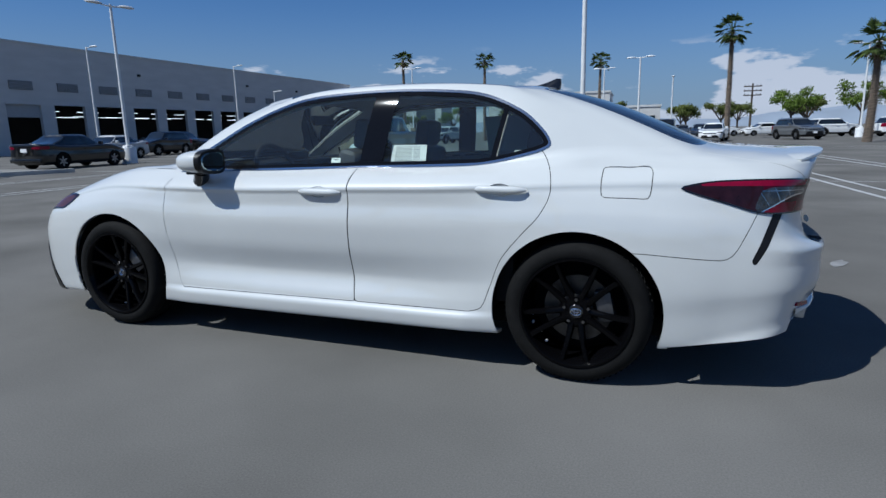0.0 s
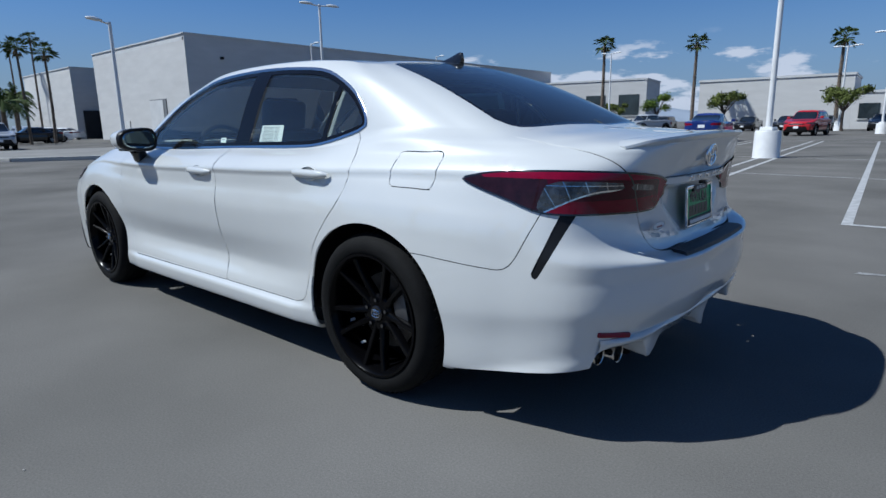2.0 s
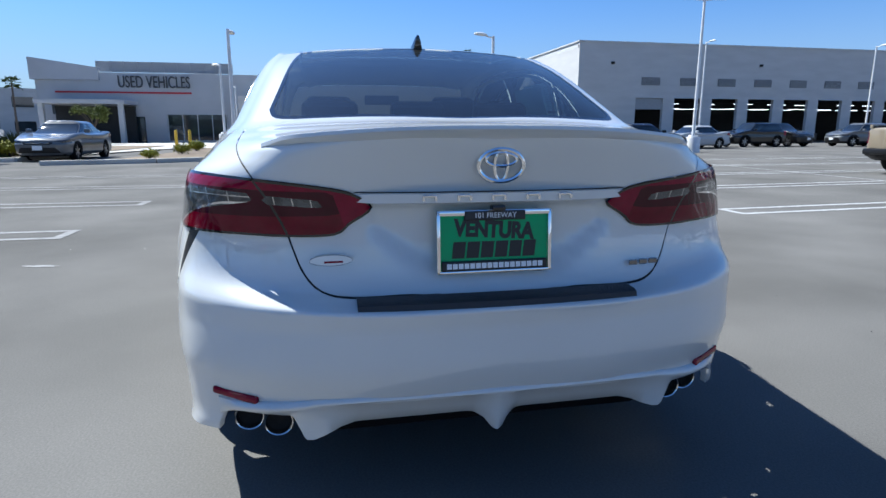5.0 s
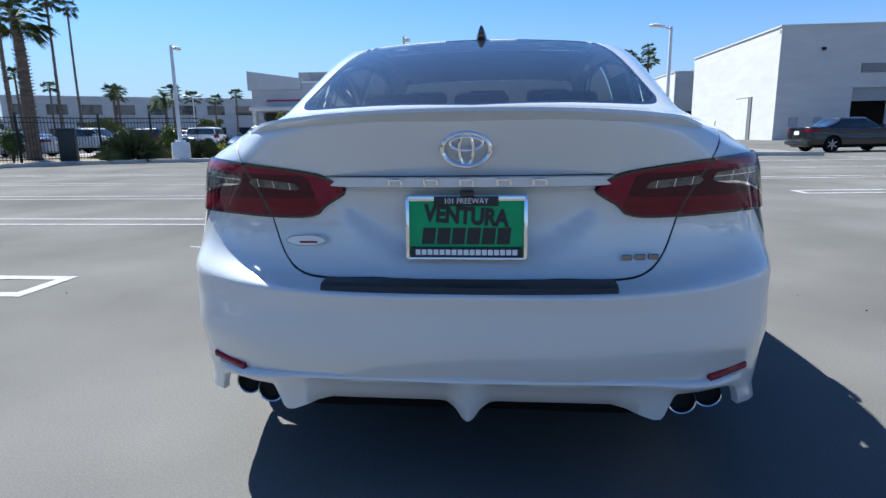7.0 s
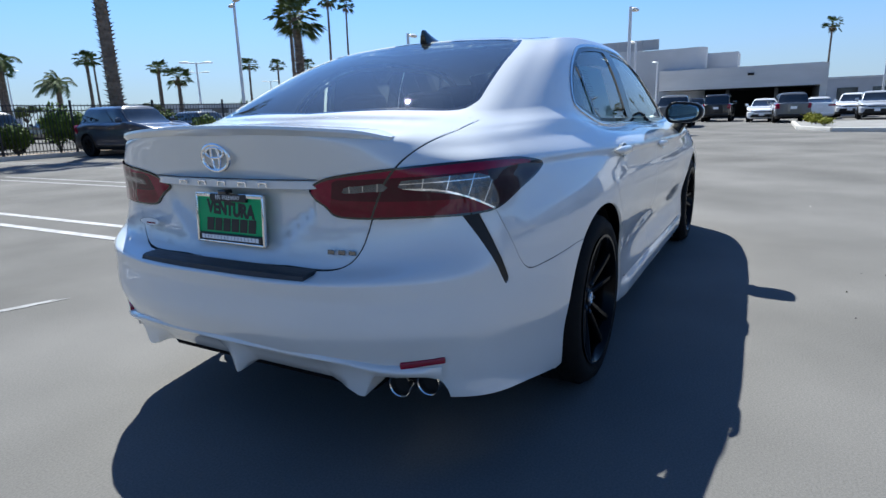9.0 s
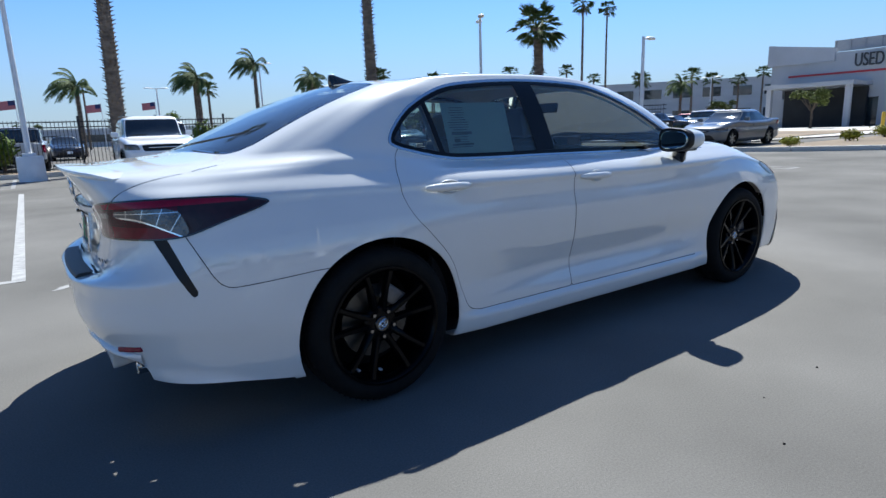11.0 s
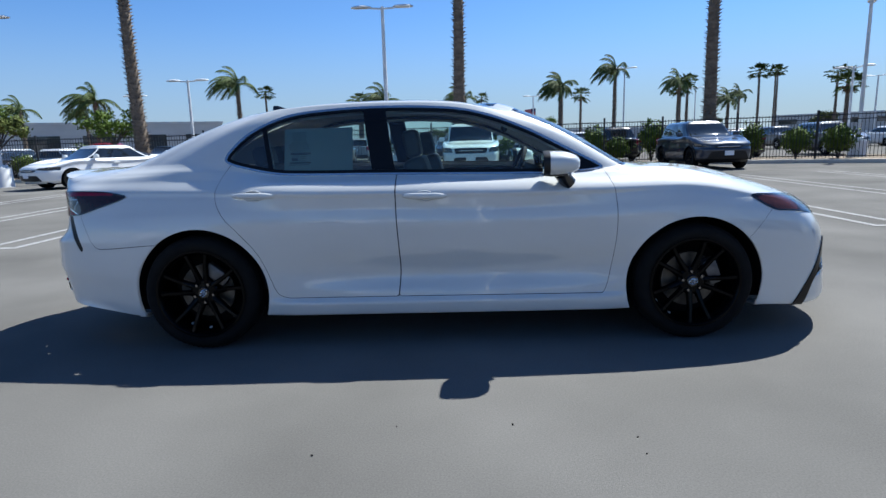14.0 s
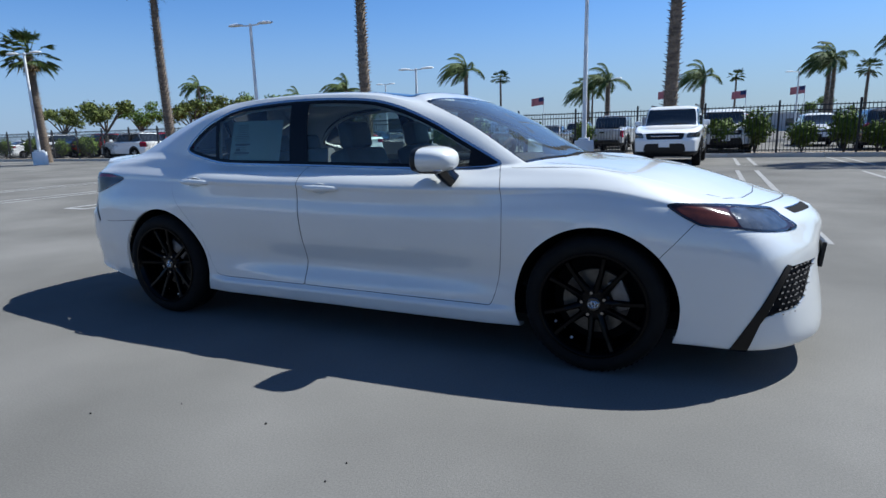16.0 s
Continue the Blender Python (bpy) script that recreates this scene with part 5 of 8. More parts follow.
part("shark_fin_aerial", bm, M["black_gloss"], CAR, "gloss black shark-fin aerial", True, 60).matrix_basis = pose(-1.10, 0, 1.388, 0, -8, 0)

# boot spoiler: a thin lip that follows the rear edge of the lid
bm = bmesh.new()
rows = []
for y in np.linspace(-0.56, 0.56, 45):
    e = min(1.0, (0.56 - abs(y)) / 0.06)
    xb = -2.452 + 0.30 * (abs(y) / 0.56) ** 3.2 * 0.42 + 0.02 * (1 - e)
    zt = 1.049 - 0.030 * (abs(y) / 0.56) ** 2.4 - 0.012 * (1 - e)
    rows.append([bm.verts.new(p) for p in ((xb + 0.17, y, zt - 0.004), (xb + 0.05, y, zt + 0.002), (xb, y, zt), (xb - 0.002, y, zt - 0.008), (xb + 0.010, y, zt - 0.020), (xb + 0.055, y, zt - 0.045))])
for a, b in zip(rows, rows[1:]):
    for i in range(5):
        bm.faces.new((a[i], a[i + 1], b[i + 1], b[i]))
bm.faces.new(rows[0])
bm.faces.new(rows[-1])
part("boot_spoiler", bm, M["white"], CAR, "white lip spoiler on the boot lid", True, 40)

rear_face = Matrix(((0, 0, -1, 0), (-1, 0, 0, 0), (0, 1, 0, 0), (0, 0, 0, 1)))


def on_tail(x, y, z, tilt=0.0):
    """The pose of a flat thing on the tail: its x to the right as seen from behind, its y up, its z towards the viewer."""
    return Matrix.Translation((x, y, z)) @ Matrix.Rotation(radians(tilt), 4, "Y") @ rear_face


emblem = thing("badge", "chrome oval ring badge", "")
emblem.parent = CAR
emblem.matrix_basis = on_tail(-2.404, 0, 0.957, -6)
for rx, ry, cy, w in ((0.056, 0.039, 0, 0.0062), (0.0165, 0.036, 0, 0.0046), (0.038, 0.0155, 0.014, 0.0046)):
    part("badge_ring", tube([(rx * math.cos(a), ry * math.sin(a) + cy, 0.004) for a in np.linspace(0, 2 * math.pi, 41)], w, 8, False), M["chrome"], emblem, "", True)
bar = bmesh.new()
rows = []
for y in np.linspace(-0.385, 0.385, 41):
    taper = min(1.0, (0.385 - abs(y)) / 0.07)
    x = -2.393 + 0.046 * (abs(y) / 0.385) ** 3
    z, h = 0.8795, 0.0125 * (0.55 + 0.45 * taper)
    rows.append([bar.verts.new(p) for p in ((x + 0.03, y, z + h), (x + 0.001, y, z + h), (x - 0.003, y, z + h - 0.003), (x - 0.002, y, z - h), (x + 0.03, y, z - h - 0.006))])
for a, b in zip(rows, rows[1:]):
    for i in range(4):
        bar.faces.new((a[i], a[i + 1], b[i + 1], b[i]))
part("lid_bar", bar, M["white"], CAR, "white trim bar across the boot lid", True, 30)
part("lid_bar_seam", tube([(-2.3955 + 0.046 * (abs(y) / 0.385) ** 3, y, 0.8932) for y in np.linspace(-0.36, 0.36, 25)], 0.0016, 6), M["gap"], CAR, "fine dark seam above the bar")
for k, y in enumerate((0.172, 0.086, 0.0, -0.088, -0.172)):
    for dy, dz, w, h in ((-0.015, 0, 0.006, 0.014), (0.0, 0.005, 0.030, 0.005), (0.015, -0.001, 0.006, 0.012)):
        part("badge_bar", boxed((w, h, 0.004), on_tail(-2.3985, y - dy, 0.879 + dz), 0.001), M["chrome"], CAR, "small chrome badge bar")
for k, y in enumerate((-0.385, -0.418, -0.450)):
    part("badge_bar", boxed((0.024, 0.014, 0.003), on_tail(-2.372 + 0.006 * k, y, 0.693), 0.002), M["dark_chrome"], CAR, "small chrome grade badge bar")
sticker = part("oval_sticker", lathe([(1.0, 0.0), (1.0, 0.001), (0.0, 0.0012)], 36, "Z", Matrix.Diagonal((0.053, 0.0145, 1, 1))), M["paper"], CAR, "white oval sticker with thin outline")
sticker.matrix_basis = on_tail(-2.374, 0.408, 0.733, -3)
part("sticker_line", tube([(0.051 * math.cos(a), 0.0135 * math.sin(a), 0.0014) for a in np.linspace(0, 2 * math.pi, 33)], 0.0007, 5, False), M["ink"], sticker, "dark outline")
part("sticker_bar", boxed((0.045, 0.005, 0.0006), pose(0.006, -0.004, 0.0016)), M["red_lens"], sticker, "red bar of unreadable print")

plate = thing("plate_frame", "chrome plate frame with a green dealer plate", "")
plate.parent = CAR
plate.matrix_basis = on_tail(-2.374, 0.003, 0.766, 4) @ Matrix.Diagonal((0.955, 1.0, 1.0, 1))
part("plate", boxed((0.292, 0.142, 0.002), pose(0, 0, 0.0), 0.0), M["green_plate"], plate, "green plate with dark print")
for w, h, x, y in ((0.312, 0.014, 0, 0.0720), (0.312, 0.0070, 0, -0.0755), (0.010, 0.158, 0.151, 0), (0.010, 0.158, -0.151, 0)):
    part("frame_edge", boxed((w, h, 0.010), pose(x, y, 0.004), 0.003), M["chrome"], plate, "polished chrome edge", True)
part("top_tab", boxed((0.165, 0.024, 0.014), pose(0, 0.0650, 0.004), 0.003), M["plate_black"], plate, "black top tab")
part("bottom_tab", boxed((0.286, 0.024, 0.012), pose(0, -0.0600, 0.004), 0.003), M["plate_black"], plate, "black bottom tab")
text_part("101 FREEWAY", 0.0185, pose(0, 0.0650, 0.0116), M["white_print"], plate, "lettering", 0.0004, "white lettering")
for k in range(17):
    part("print_bar", boxed((0.0125, 0.0135, 0.001), pose(-0.124 + 0.0155 * k, -0.0600, 0.0105)), M["white_print"], plate, "white bar of print")
text_part("VENTURA", 0.060, pose(0, 0.0275, 0.0015) @ Matrix(((0.80, 0.12, 0, 0), (0, 0.92, 0, 0), (0, 0, 1, 0), (0, 0, 0, 1))), M["plate_black"], plate, "lettering", 0.0006, "heavy dark slanted lettering", 0.0032)
for k in range(6):
    bar_m = Matrix(((1, 0.12, 0, (k - 2.5) * 0.0385), (0, 1, 0, -0.0205), (0, 0, 1, 0.0016), (0, 0, 0, 1)))
    part("print_bar", boxed((0.0335, 0.041, 0.0008), bar_m, 0.0), M["plate_black"], plate, "dark bar of print")
part("camera_eye", boxed((0.03, 0.035, 0.014), pose(-2.388, 0.0, 0.852), 0.005), M["black_gloss"], CAR, "small black camera housing")

# ribbed protector on the bumper's upper edge
bm = bmesh.new()
rows = []
for y in np.linspace(-0.352, 0.352, 31):
    x = -2.471 + 0.014 * (abs(y) / 0.35) ** 2
    rows.append([bm.verts.new(p) for p in ((x + 0.060, y, 0.645), (x + 0.014, y, 0.643), (x + 0.002, y, 0.638), (x - 0.005, y, 0.616), (x + 0.008, y, 0.608))])
for a, b in zip(rows, rows[1:]):
    for i in range(4):
        bm.faces.new((a[i], a[i + 1], b[i + 1], b[i]))
bm.faces.new(rows[0])
bm.faces.new(rows[-1])
part("bumper_protector", bm, M["navy_strip"], CAR, "dark ribbed bumper protector strip", True, 40)

# diffuser: one white valance with three fins, under a ledge, before a black recess
part("diffuser_recess", boxed((0.24, 0.92, 0.14), pose(-2.19, 0, 0.320), 0.02), M["black_matt"], CAR, "black diffuser recess")
# black box behind the tips stands in for the openings' shade
part("exhaust_recess", boxed((0.22, 1.36, 0.10), pose(-2.13, 0, 0.352), 0.01), M["black_matt"], CAR, "black box as shade in the exhaust openings")
bm = bmesh.new()
rows = []
for y in np.linspace(-0.698, 0.698, 189):
    k = abs(y)
    x = float(np.interp(k, (0, 0.35, 0.50, 0.58, 0.66, 0.70, 0.735), (-2.434, -2.427, -2.402, -2.376, -2.336, -2.312, -2.284)))
    zl = float(np.interp(k, (0, 0.35, 0.45, 0.55, 0.65, 0.735), (0.398, 0.400, 0.394, 0.380, 0.374, 0.376)))
    zb = float(np.interp(k, (0, 0.012, 0.03, 0.05, 0.075, 0.36, 0.40, 0.435, 0.465, 0.487, 0.497, 0.515, 0.66, 0.69, 0.705, 0.735),
                         (0.272, 0.276, 0.300, 0.311, 0.314, 0.312, 0.304, 0.288, 0.277, 0.279, 0.306, 0.346, 0.346, 0.338, 0.325, 0.322)))
    back = float(np.interp(k, (0, 0.02, 0.06, 0.36, 0.42, 0.485, 0.51, 0.735), (0.012, 0.020, 0.046, 0.046, 0.024, 0.014, 0.010, 0.006)))
    o = 0.015 * min(1.0, (0.703 - k) / 0.08)
    rows.append([bm.verts.new(p) for p in ((x + 0.03, y, zl + 0.016), (x - 0.45 * o, y, zl + 0.006), (x - o, y, zl - 0.003), (x - o, y, zl - 0.008), (x - 0.5 * o + 0.15 * back, y, zl - 0.018),
                                           (x + 0.55 * back, y, 0.5 * (zl - 0.018) + 0.5 * zb), (x + back, y, zb + 0.003), (x + back + 0.006, y, zb), (x + back + 0.10, y, zb + 0.012))])
for a, b in zip(rows, rows[1:]):
    for i in range(8):
        bm.faces.new((a[i], a[i + 1], b[i + 1], b[i]))
part("diffuser_valance", bm, M["white"], CAR, "white lower valance with diffuser fins", True, 50)
for s in (-1, 1):
    r = boxed((0.016, 0.128, 0.019), pose(-2.339, s * 0.652, 0.396, 7 * s, 0, -s * 29), 0.006)
    part("reflector", r, M["red_lens"], CAR, "slim red bumper reflector")
    for y in (0.556, 0.632):
        pipe = thing("exhaust_tip", "polished round exhaust tip", "")
        pipe.parent = CAR
        part("outer_sleeve", lathe([(0.034, 0.16), (0.036, 0.0), (0.0375, -0.006), (0.0365, -0.012), (0.0335, -0.010), (0.0325, 0.0), (0.031, 0.06)], 32, "X"), M["steel"], pipe, "polished steel sleeve", True, 50)
        part("bore", lathe([(0.0330, 0.012), (0.0, 0.016)], 24, "X"), M["soot"], pipe, "sooty bore")
        pipe.matrix_basis = pose(-2.305 + (y - 0.555) * 0.45, s * y, 0.298 + 0.006 * (y > 0.6))

# window stickers: a price sheet inside the right rear glass and a notice inside the left one
def sheet(name, label, w, h, m, bars, mat="paper"):
    s = part(name, boxed((w, h, 0.0012), None), M[mat], CAR, label)
    s.matrix_basis = m
    for x, y, bw, bh in bars:
        part("print_bar", boxed((bw, bh, 0.0005), pose(x, y, 0.0009)), M["ink"], s, "grey bar of small print")
    return s


def side_pose(x, y, z, s, lean):
    """A flat sheet on a flank: its x towards the viewer's right, its y up."""
    turn = Matrix(((-1, 0, 0, 0), (0, 0, 1, 0), (0, 1, 0, 0), (0, 0, 0, 1))) if s > 0 else Matrix(((1, 0, 0, 0), (0, 0, -1, 0), (0, 1, 0, 0), (0, 0, 0, 1)))
    return Matrix.Translation((x, y, z)) @ turn @ Matrix.Rotation(radians(-lean), 4, "X")


rng = random.Random(4)
bars = [(-0.175 + 0.062, 0.105 - 0.012 * k, 0.10 + 0.06 * rng.random() - 0.03, 0.0035) for k in range(17)]
bars += [(-0.105, -0.02, 0.12, 0.012), (-0.105, -0.075, 0.12, 0.010), (-0.14, -0.055, 0.035, 0.018)]
sheet("price_sheet", "pale price sheet inside the rear door glass", 0.40, 0.26, side_pose(-0.725, -0.690, 1.135, -1, 17), bars, "sheet")
bars = [(-0.03 + 0.005 * rng.random(), 0.042 - 0.007 * k, 0.085 + 0.015 * rng.random(), 0.0022) for k in range(12)] + [(0.045, 0.042 - 0.007 * k, 0.035, 0.0022) for k in range(10)]
sheet("notice_sheet", "white notice inside the rear door glass", 0.195, 0.105, side_pose(-0.535, 0.726, 1.045, 1, 16), bars)
for x, y, z, s, ln in ((-1.115, 0.733, 1.052, 1, 20), (-0.125, 0.757, 1.022, 1, 15), (-0.55, 0.622, 1.345, 1, 26)):
    sheet("small_label", "small white label inside the glass", 0.055, 0.026, side_pose(x, y, z, s, ln), [(0.0, 0.003, 0.03, 0.004)])
part("wiper", tube([(1.17, 0.45, 1.000), (1.13, 0.1, 1.012), (1.14, -0.30, 1.006)], 0.009, 6), M["black_matt"], CAR, "black wiper arm")
part("wiper", tube([(1.16, -0.05, 1.004), (1.12, -0.35, 1.010), (1.08, -0.58, 1.006)], 0.009, 6), M["black_matt"], CAR, "black wiper arm")
part("cowl_panel", boxed((0.10, 1.26, 0.02), pose(1.185, 0, 0.978, 0, 8, 0), 0.006), M["black_matt"], CAR, "black cowl panel")
part("plate_holder", boxed((0.022, 0.31, 0.13), pose(2.428, 0, 0.50, 0, 6, 0), 0.006), M["black_satin"], CAR, "black front plate holder")

# small studs of the honeycomb in the front corner meshes
for g in [o for o in bpy.data.objects if o.name.startswith("grille_mesh")]:
    pts = [v.co for v in g.data.vertices]
    s = 1 if sum(p.y for p in pts) > 0 else -1
    bm = bmesh.new()
    for j, z in enumerate(np.arange(0.335, 0.54, 0.024)):
        for y in np.arange(0.36, 0.80, 0.034) + (0.017 if j % 2 else 0):
            near = min(pts, key=lambda p: (abs(p.y) - y) ** 2 + (p.z - z) ** 2)
            if math.hypot(abs(near.y) - y, near.z - z) < 0.012:
                bmesh.ops.create_cube(bm, size=1.0, matrix=Matrix.Translation((near.x + 0.004, s * y, z)) @ Matrix.Rotation(radians(-s * 40), 4, "Z") @ Matrix.Diagonal((0.012, 0.013, 0.006, 1)))
    part("honeycomb", bm, M["trim_chrome"], g, "bright honeycomb edges")["kind"] = "stuff"


# ---- buildings ----
M["wall_white"] = material("painted_block_wall", (0.54, 0.53, 0.51), 0.8, var=0.06, scale=0.4, fine=0.05, fine_scale=12, bump=0.15, bump_scale=30, stretch=(1, 1, 4))
M["wall_grey"] = material("grey_render", (0.42, 0.43, 0.445), 0.8, var=0.06, scale=0.5, fine=0.05, fine_scale=15, bump=0.1, bump_scale=40)
M["coping"] = material("pale_coping", (0.55, 0.55, 0.54), 0.7, var=0.08, scale=1.0)
# shade of bays, doorways and soffits put into one near-black; also dark insulators
M["shade_and_dark"] = material("dark_workshop", (0.018, 0.019, 0.020), 0.8, var=0.3, scale=0.8)
M["shutter"] = material("grey_roller_shutter", (0.33, 0.34, 0.35), 0.6, var=0.08, scale=3, stretch=(1, 1, 10))
M["vent"] = material("grey_louvre", (0.17, 0.175, 0.18), 0.6, var=0.2, scale=5, stretch=(1, 1, 12))
M["win_dark"] = material("dark_window_glass", (0.03, 0.04, 0.045), 0.05, coat=0.5, var=0.3, scale=0.7)
M["lamp_tube"] = material("workshop_tube_light", (1.0, 1.0, 0.95), 0.5, emit=1.6)
M["red_band"] = material("red_sign_band", (0.42, 0.02, 0.03), 0.5, var=0.1, scale=2)
M["letter"] = material("dark_sign_letters", (0.05, 0.055, 0.06), 0.45, var=0.1, scale=4)


def wall_with_openings(name, x, y0, y1, h, holes, mat, parent, thick=0.35):
    """A wall in the plane x = const from y0 to y1, with rectangular openings (ya, yb, za, zb) right through it."""
    ys = sorted({y0, y1, *(v for a, b, _, _ in holes for v in (a, b))})
    zs = sorted({0.0, h, *(v for _, _, a, b in holes for v in (a, b))})
    bm = bmesh.new()
    cache = {}

    def vert(p):
        if p not in cache:
            cache[p] = bm.verts.new(p)
        return cache[p]

    solid = {}
    for i in range(len(ys) - 1):
        for j in range(len(zs) - 1):
            cy, cz = (ys[i] + ys[i + 1]) / 2, (zs[j] + zs[j + 1]) / 2
            solid[i, j] = not any(a < cy < b and c < cz < d for a, b, c, d in holes)
    for (i, j), s in solid.items():
        if not s:
            continue
        a, b, c, d = ys[i], ys[i + 1], zs[j], zs[j + 1]
        for xx in (x, x + thick):
            bm.faces.new([vert((xx, p, q)) for p, q in ((a, c), (b, c), (b, d), (a, d))])
        for di, dj, pts in ((-1, 0, ((a, c), (a, d))), (1, 0, ((b, c), (b, d))), (0, -1, ((a, c), (b, c))), (0, 1, ((a, d), (b, d)))):
            if not solid.get((i + di, j + dj), False):
                (p, q), (r, s2) = pts
                bm.faces.new([vert((x, p, q)), vert((x + thick, p, q)), vert((x + thick, r, s2)), vert((x, r, s2))])
    return part(name, bm, mat, parent)


BX, BY, BH = 50.5, -24.0, 9.5
service = thing("service_building", "long pale grey block service building with open workshop bays", "building")
bays = [(-33.2 - 4.25 * k, -30.2 - 4.25 * k, 0.0, 4.35) for k in range(13)]
wall_with_openings("front_wall", BX, -88.0, BY, BH, bays, M["wall_white"], service)
part("side_wall", boxed((22.0, 0.35, BH), pose(BX + 11.36, BY - 0.18, BH / 2)), M["wall_white"], service, "blank block side wall")
for k in range(23):
    part("block_course", boxed((21.9, 0.006, 0.012), pose(BX + 11.38, BY - 0.002, 0.4 + 0.4 * k)), M["wall_white"], service)
part("flat_roof", boxed((22.4, 64, 0.3), pose(BX + 11.3, -56, BH - 0.4)), M["coping"], service, "flat roof")
part("coping", boxed((0.5, 64.2, 0.12), pose(BX + 0.15, -56, BH + 0.05)), M["coping"], service, "thin parapet coping")
part("coping", boxed((22.4, 0.5, 0.12), pose(BX + 11.2, BY - 0.15, BH + 0.05)), M["coping"], service, "thin parapet coping")
# the shade inside the bays is in these surfaces' near-black colour
part("bay_back_wall", boxed((0.2, 63, 5.0), pose(BX + 14, -56, 2.5)), M["shade_and_dark"], service, "workshop back wall, near-black for the shade inside")
part("bay_ceiling", boxed((14, 63, 0.2), pose(BX + 7.4, -56, 5.0)), M["shade_and_dark"], service, "workshop ceiling, near-black for the shade inside")
for k, (a, b, c, d) in enumerate(bays):
    cy = (a + b) / 2
    if k in (0, 9):
        part("roller_shutter", boxed((0.06, 3.0, 1.1), pose(BX + 0.2, cy, 3.8)), M["shutter"], service, "half-raised grey roller shutter")
    part("bay_post", boxed((0.25, 0.5, 4.4), pose(BX + 0.5, b + 0.62, 2.2)), M["wall_grey"], service)
    for dx, dz, ln in ((2.2, 3.95, 2.3), (5.5, 3.55, 2.8), (9.0, 3.75, 2.6)):
        part("tube_light", boxed((0.06, ln, 0.045), pose(BX + dx + 0.5 * (k % 3), cy + 0.3 * (k % 2), dz)), M["lamp_tube"], service, "lit workshop tube light")
    part("bay_lintel", boxed((0.12, 3.04, 0.10), pose(BX - 0.03, cy, 4.40)), M["coping"], service, "pale lintel trim")
    part("work_bench", boxed((0.7, 2.2, 0.9), pose(BX + 11.5, cy, 0.45), 0.03), M["vent"], service, "grey bench in the shade")
    v = part("louvre_vent", boxed((0.10, 2.0, 0.75), pose(BX - 0.02, cy, 5.95)), M["vent"], service, "grey louvred vent")
    for j in range(6):
        part("louvre", boxed((0.03, 1.95, 0.02), pose(BX - 0.085, cy, 5.66 + 0.115 * j)), M["wall_grey"], v)
for y, z in ((-27.5, 7.6), (-44.0, 7.7), (-61, 7.7), (-72, 7.6)):
    part("wall_light", boxed((0.25, 0.3, 0.25), pose(BX - 0.1, y, z), 0.05), M["black_satin"], service, "small black wall light")
# darker grey slab; the recess's shade is in its colour
part("side_door_recess", boxed((3.6, 0.2, 4.0), pose(BX + 6.6, BY - 0.02, 2.0)), M["vent"], service, "grey slab for the shaded recess of the side door")
part("side_door", boxed((3.0, 0.12, 3.9), pose(BX + 6.9, BY + 0.06, 1.95)), M["coping"], service, "tall pale side door")
part("side_hatch", boxed((1.1, 0.08, 2.0), pose(BX + 14.5, BY + 0.04, 1.0)), M["coping"], service, "pale steel door")
for y in (-25.6, -27.6):
    part("meter_panel", boxed((0.1, 0.7, 1.9), pose(BX - 0.05, y, 1.0), 0.02), M["shutter"], service, "grey wall panel")
annex = thing("service_annex", "pale grey block annex behind the service building", "building")
part("wall", boxed((20, 24, 8.9), pose(92.5, -36.5, 4.45)), M["wall_white"], annex)
part("coping", boxed((20.2, 24.2, 0.12), pose(92.5, -36.5, 8.95)), M["coping"], annex)
# near-black slab on the wall face stands in for the doorway's shade
part("opening", boxed((0.3, 3.2, 3.6), pose(82.45, -27.0, 1.8)), M["shade_and_dark"], annex, "near-black slab for the shade of a doorway")

used = thing("showroom_building", "grey showroom with raised wing wall and large dark sign letters", "building")
UX = 56.0
wall_with_openings("front_wall", UX, 8.0, 25.0, 6.3, [(9.2, 14.6, 0.2, 2.6), (16.5, 18.5, 0.0, 2.4), (19.4, 24.2, 2.6, 3.6)], M["wall_grey"], used, 0.4)
part("shop_window", boxed((0.05, 5.4, 2.4), pose(UX + 0.25, 11.9, 1.4)), M["win_dark"], used, "dark showroom glazing")
for k in range(5):
    part("mullion", boxed((0.09, 0.07, 2.4), pose(UX + 0.2, 9.3 + 1.32 * k, 1.4)), M["coping"], used)
part("entrance", boxed((0.05, 2.0, 2.4), pose(UX + 0.25, 17.5, 1.2)), M["win_dark"], used, "dark entrance")
part("side_wall", boxed((14, 0.4, 6.3), pose(UX + 7.2, 25.2, 3.15)), M["wall_grey"], used)
bm = prism([(20.0, 5.6), (25.6, 5.6), (25.6, 7.5), (20.0, 6.7)], 0.5, Matrix(((0, 0, 1, UX - 0.3), (1, 0, 0, 0), (0, 1, 0, 0), (0, 0, 0, 1))))
part("wing_wall", bm, M["wall_grey"], used, "slanted raised wing wall")
part("red_stripe", boxed((0.08, 11.5, 0.16), pose(UX - 0.06, 18.0, 4.55)), M["red_band"], used, "thin red stripe under the sign")
part("roof_slab", boxed((13.4, 16.8, 0.2), pose(UX + 7.2, 16.6, 6.15)), M["coping"], used)
for k in range(11):
    part("screen_post", boxed((0.08, 0.08, 1.0), pose(UX + 1.0, 9.0 + 1.15 * k, 6.9)), M["shutter"], used)
part("roof_screen", boxed((0.05, 12.0, 0.95), pose(UX + 1.1, 14.6, 6.92)), M["shutter"], used, "pale mesh rooftop screen")
part("tower", boxed((8, 2.6, 6.3), pose(UX + 4.0, 6.7, 3.15)), M["wall_grey"], used, "plain grey end block")
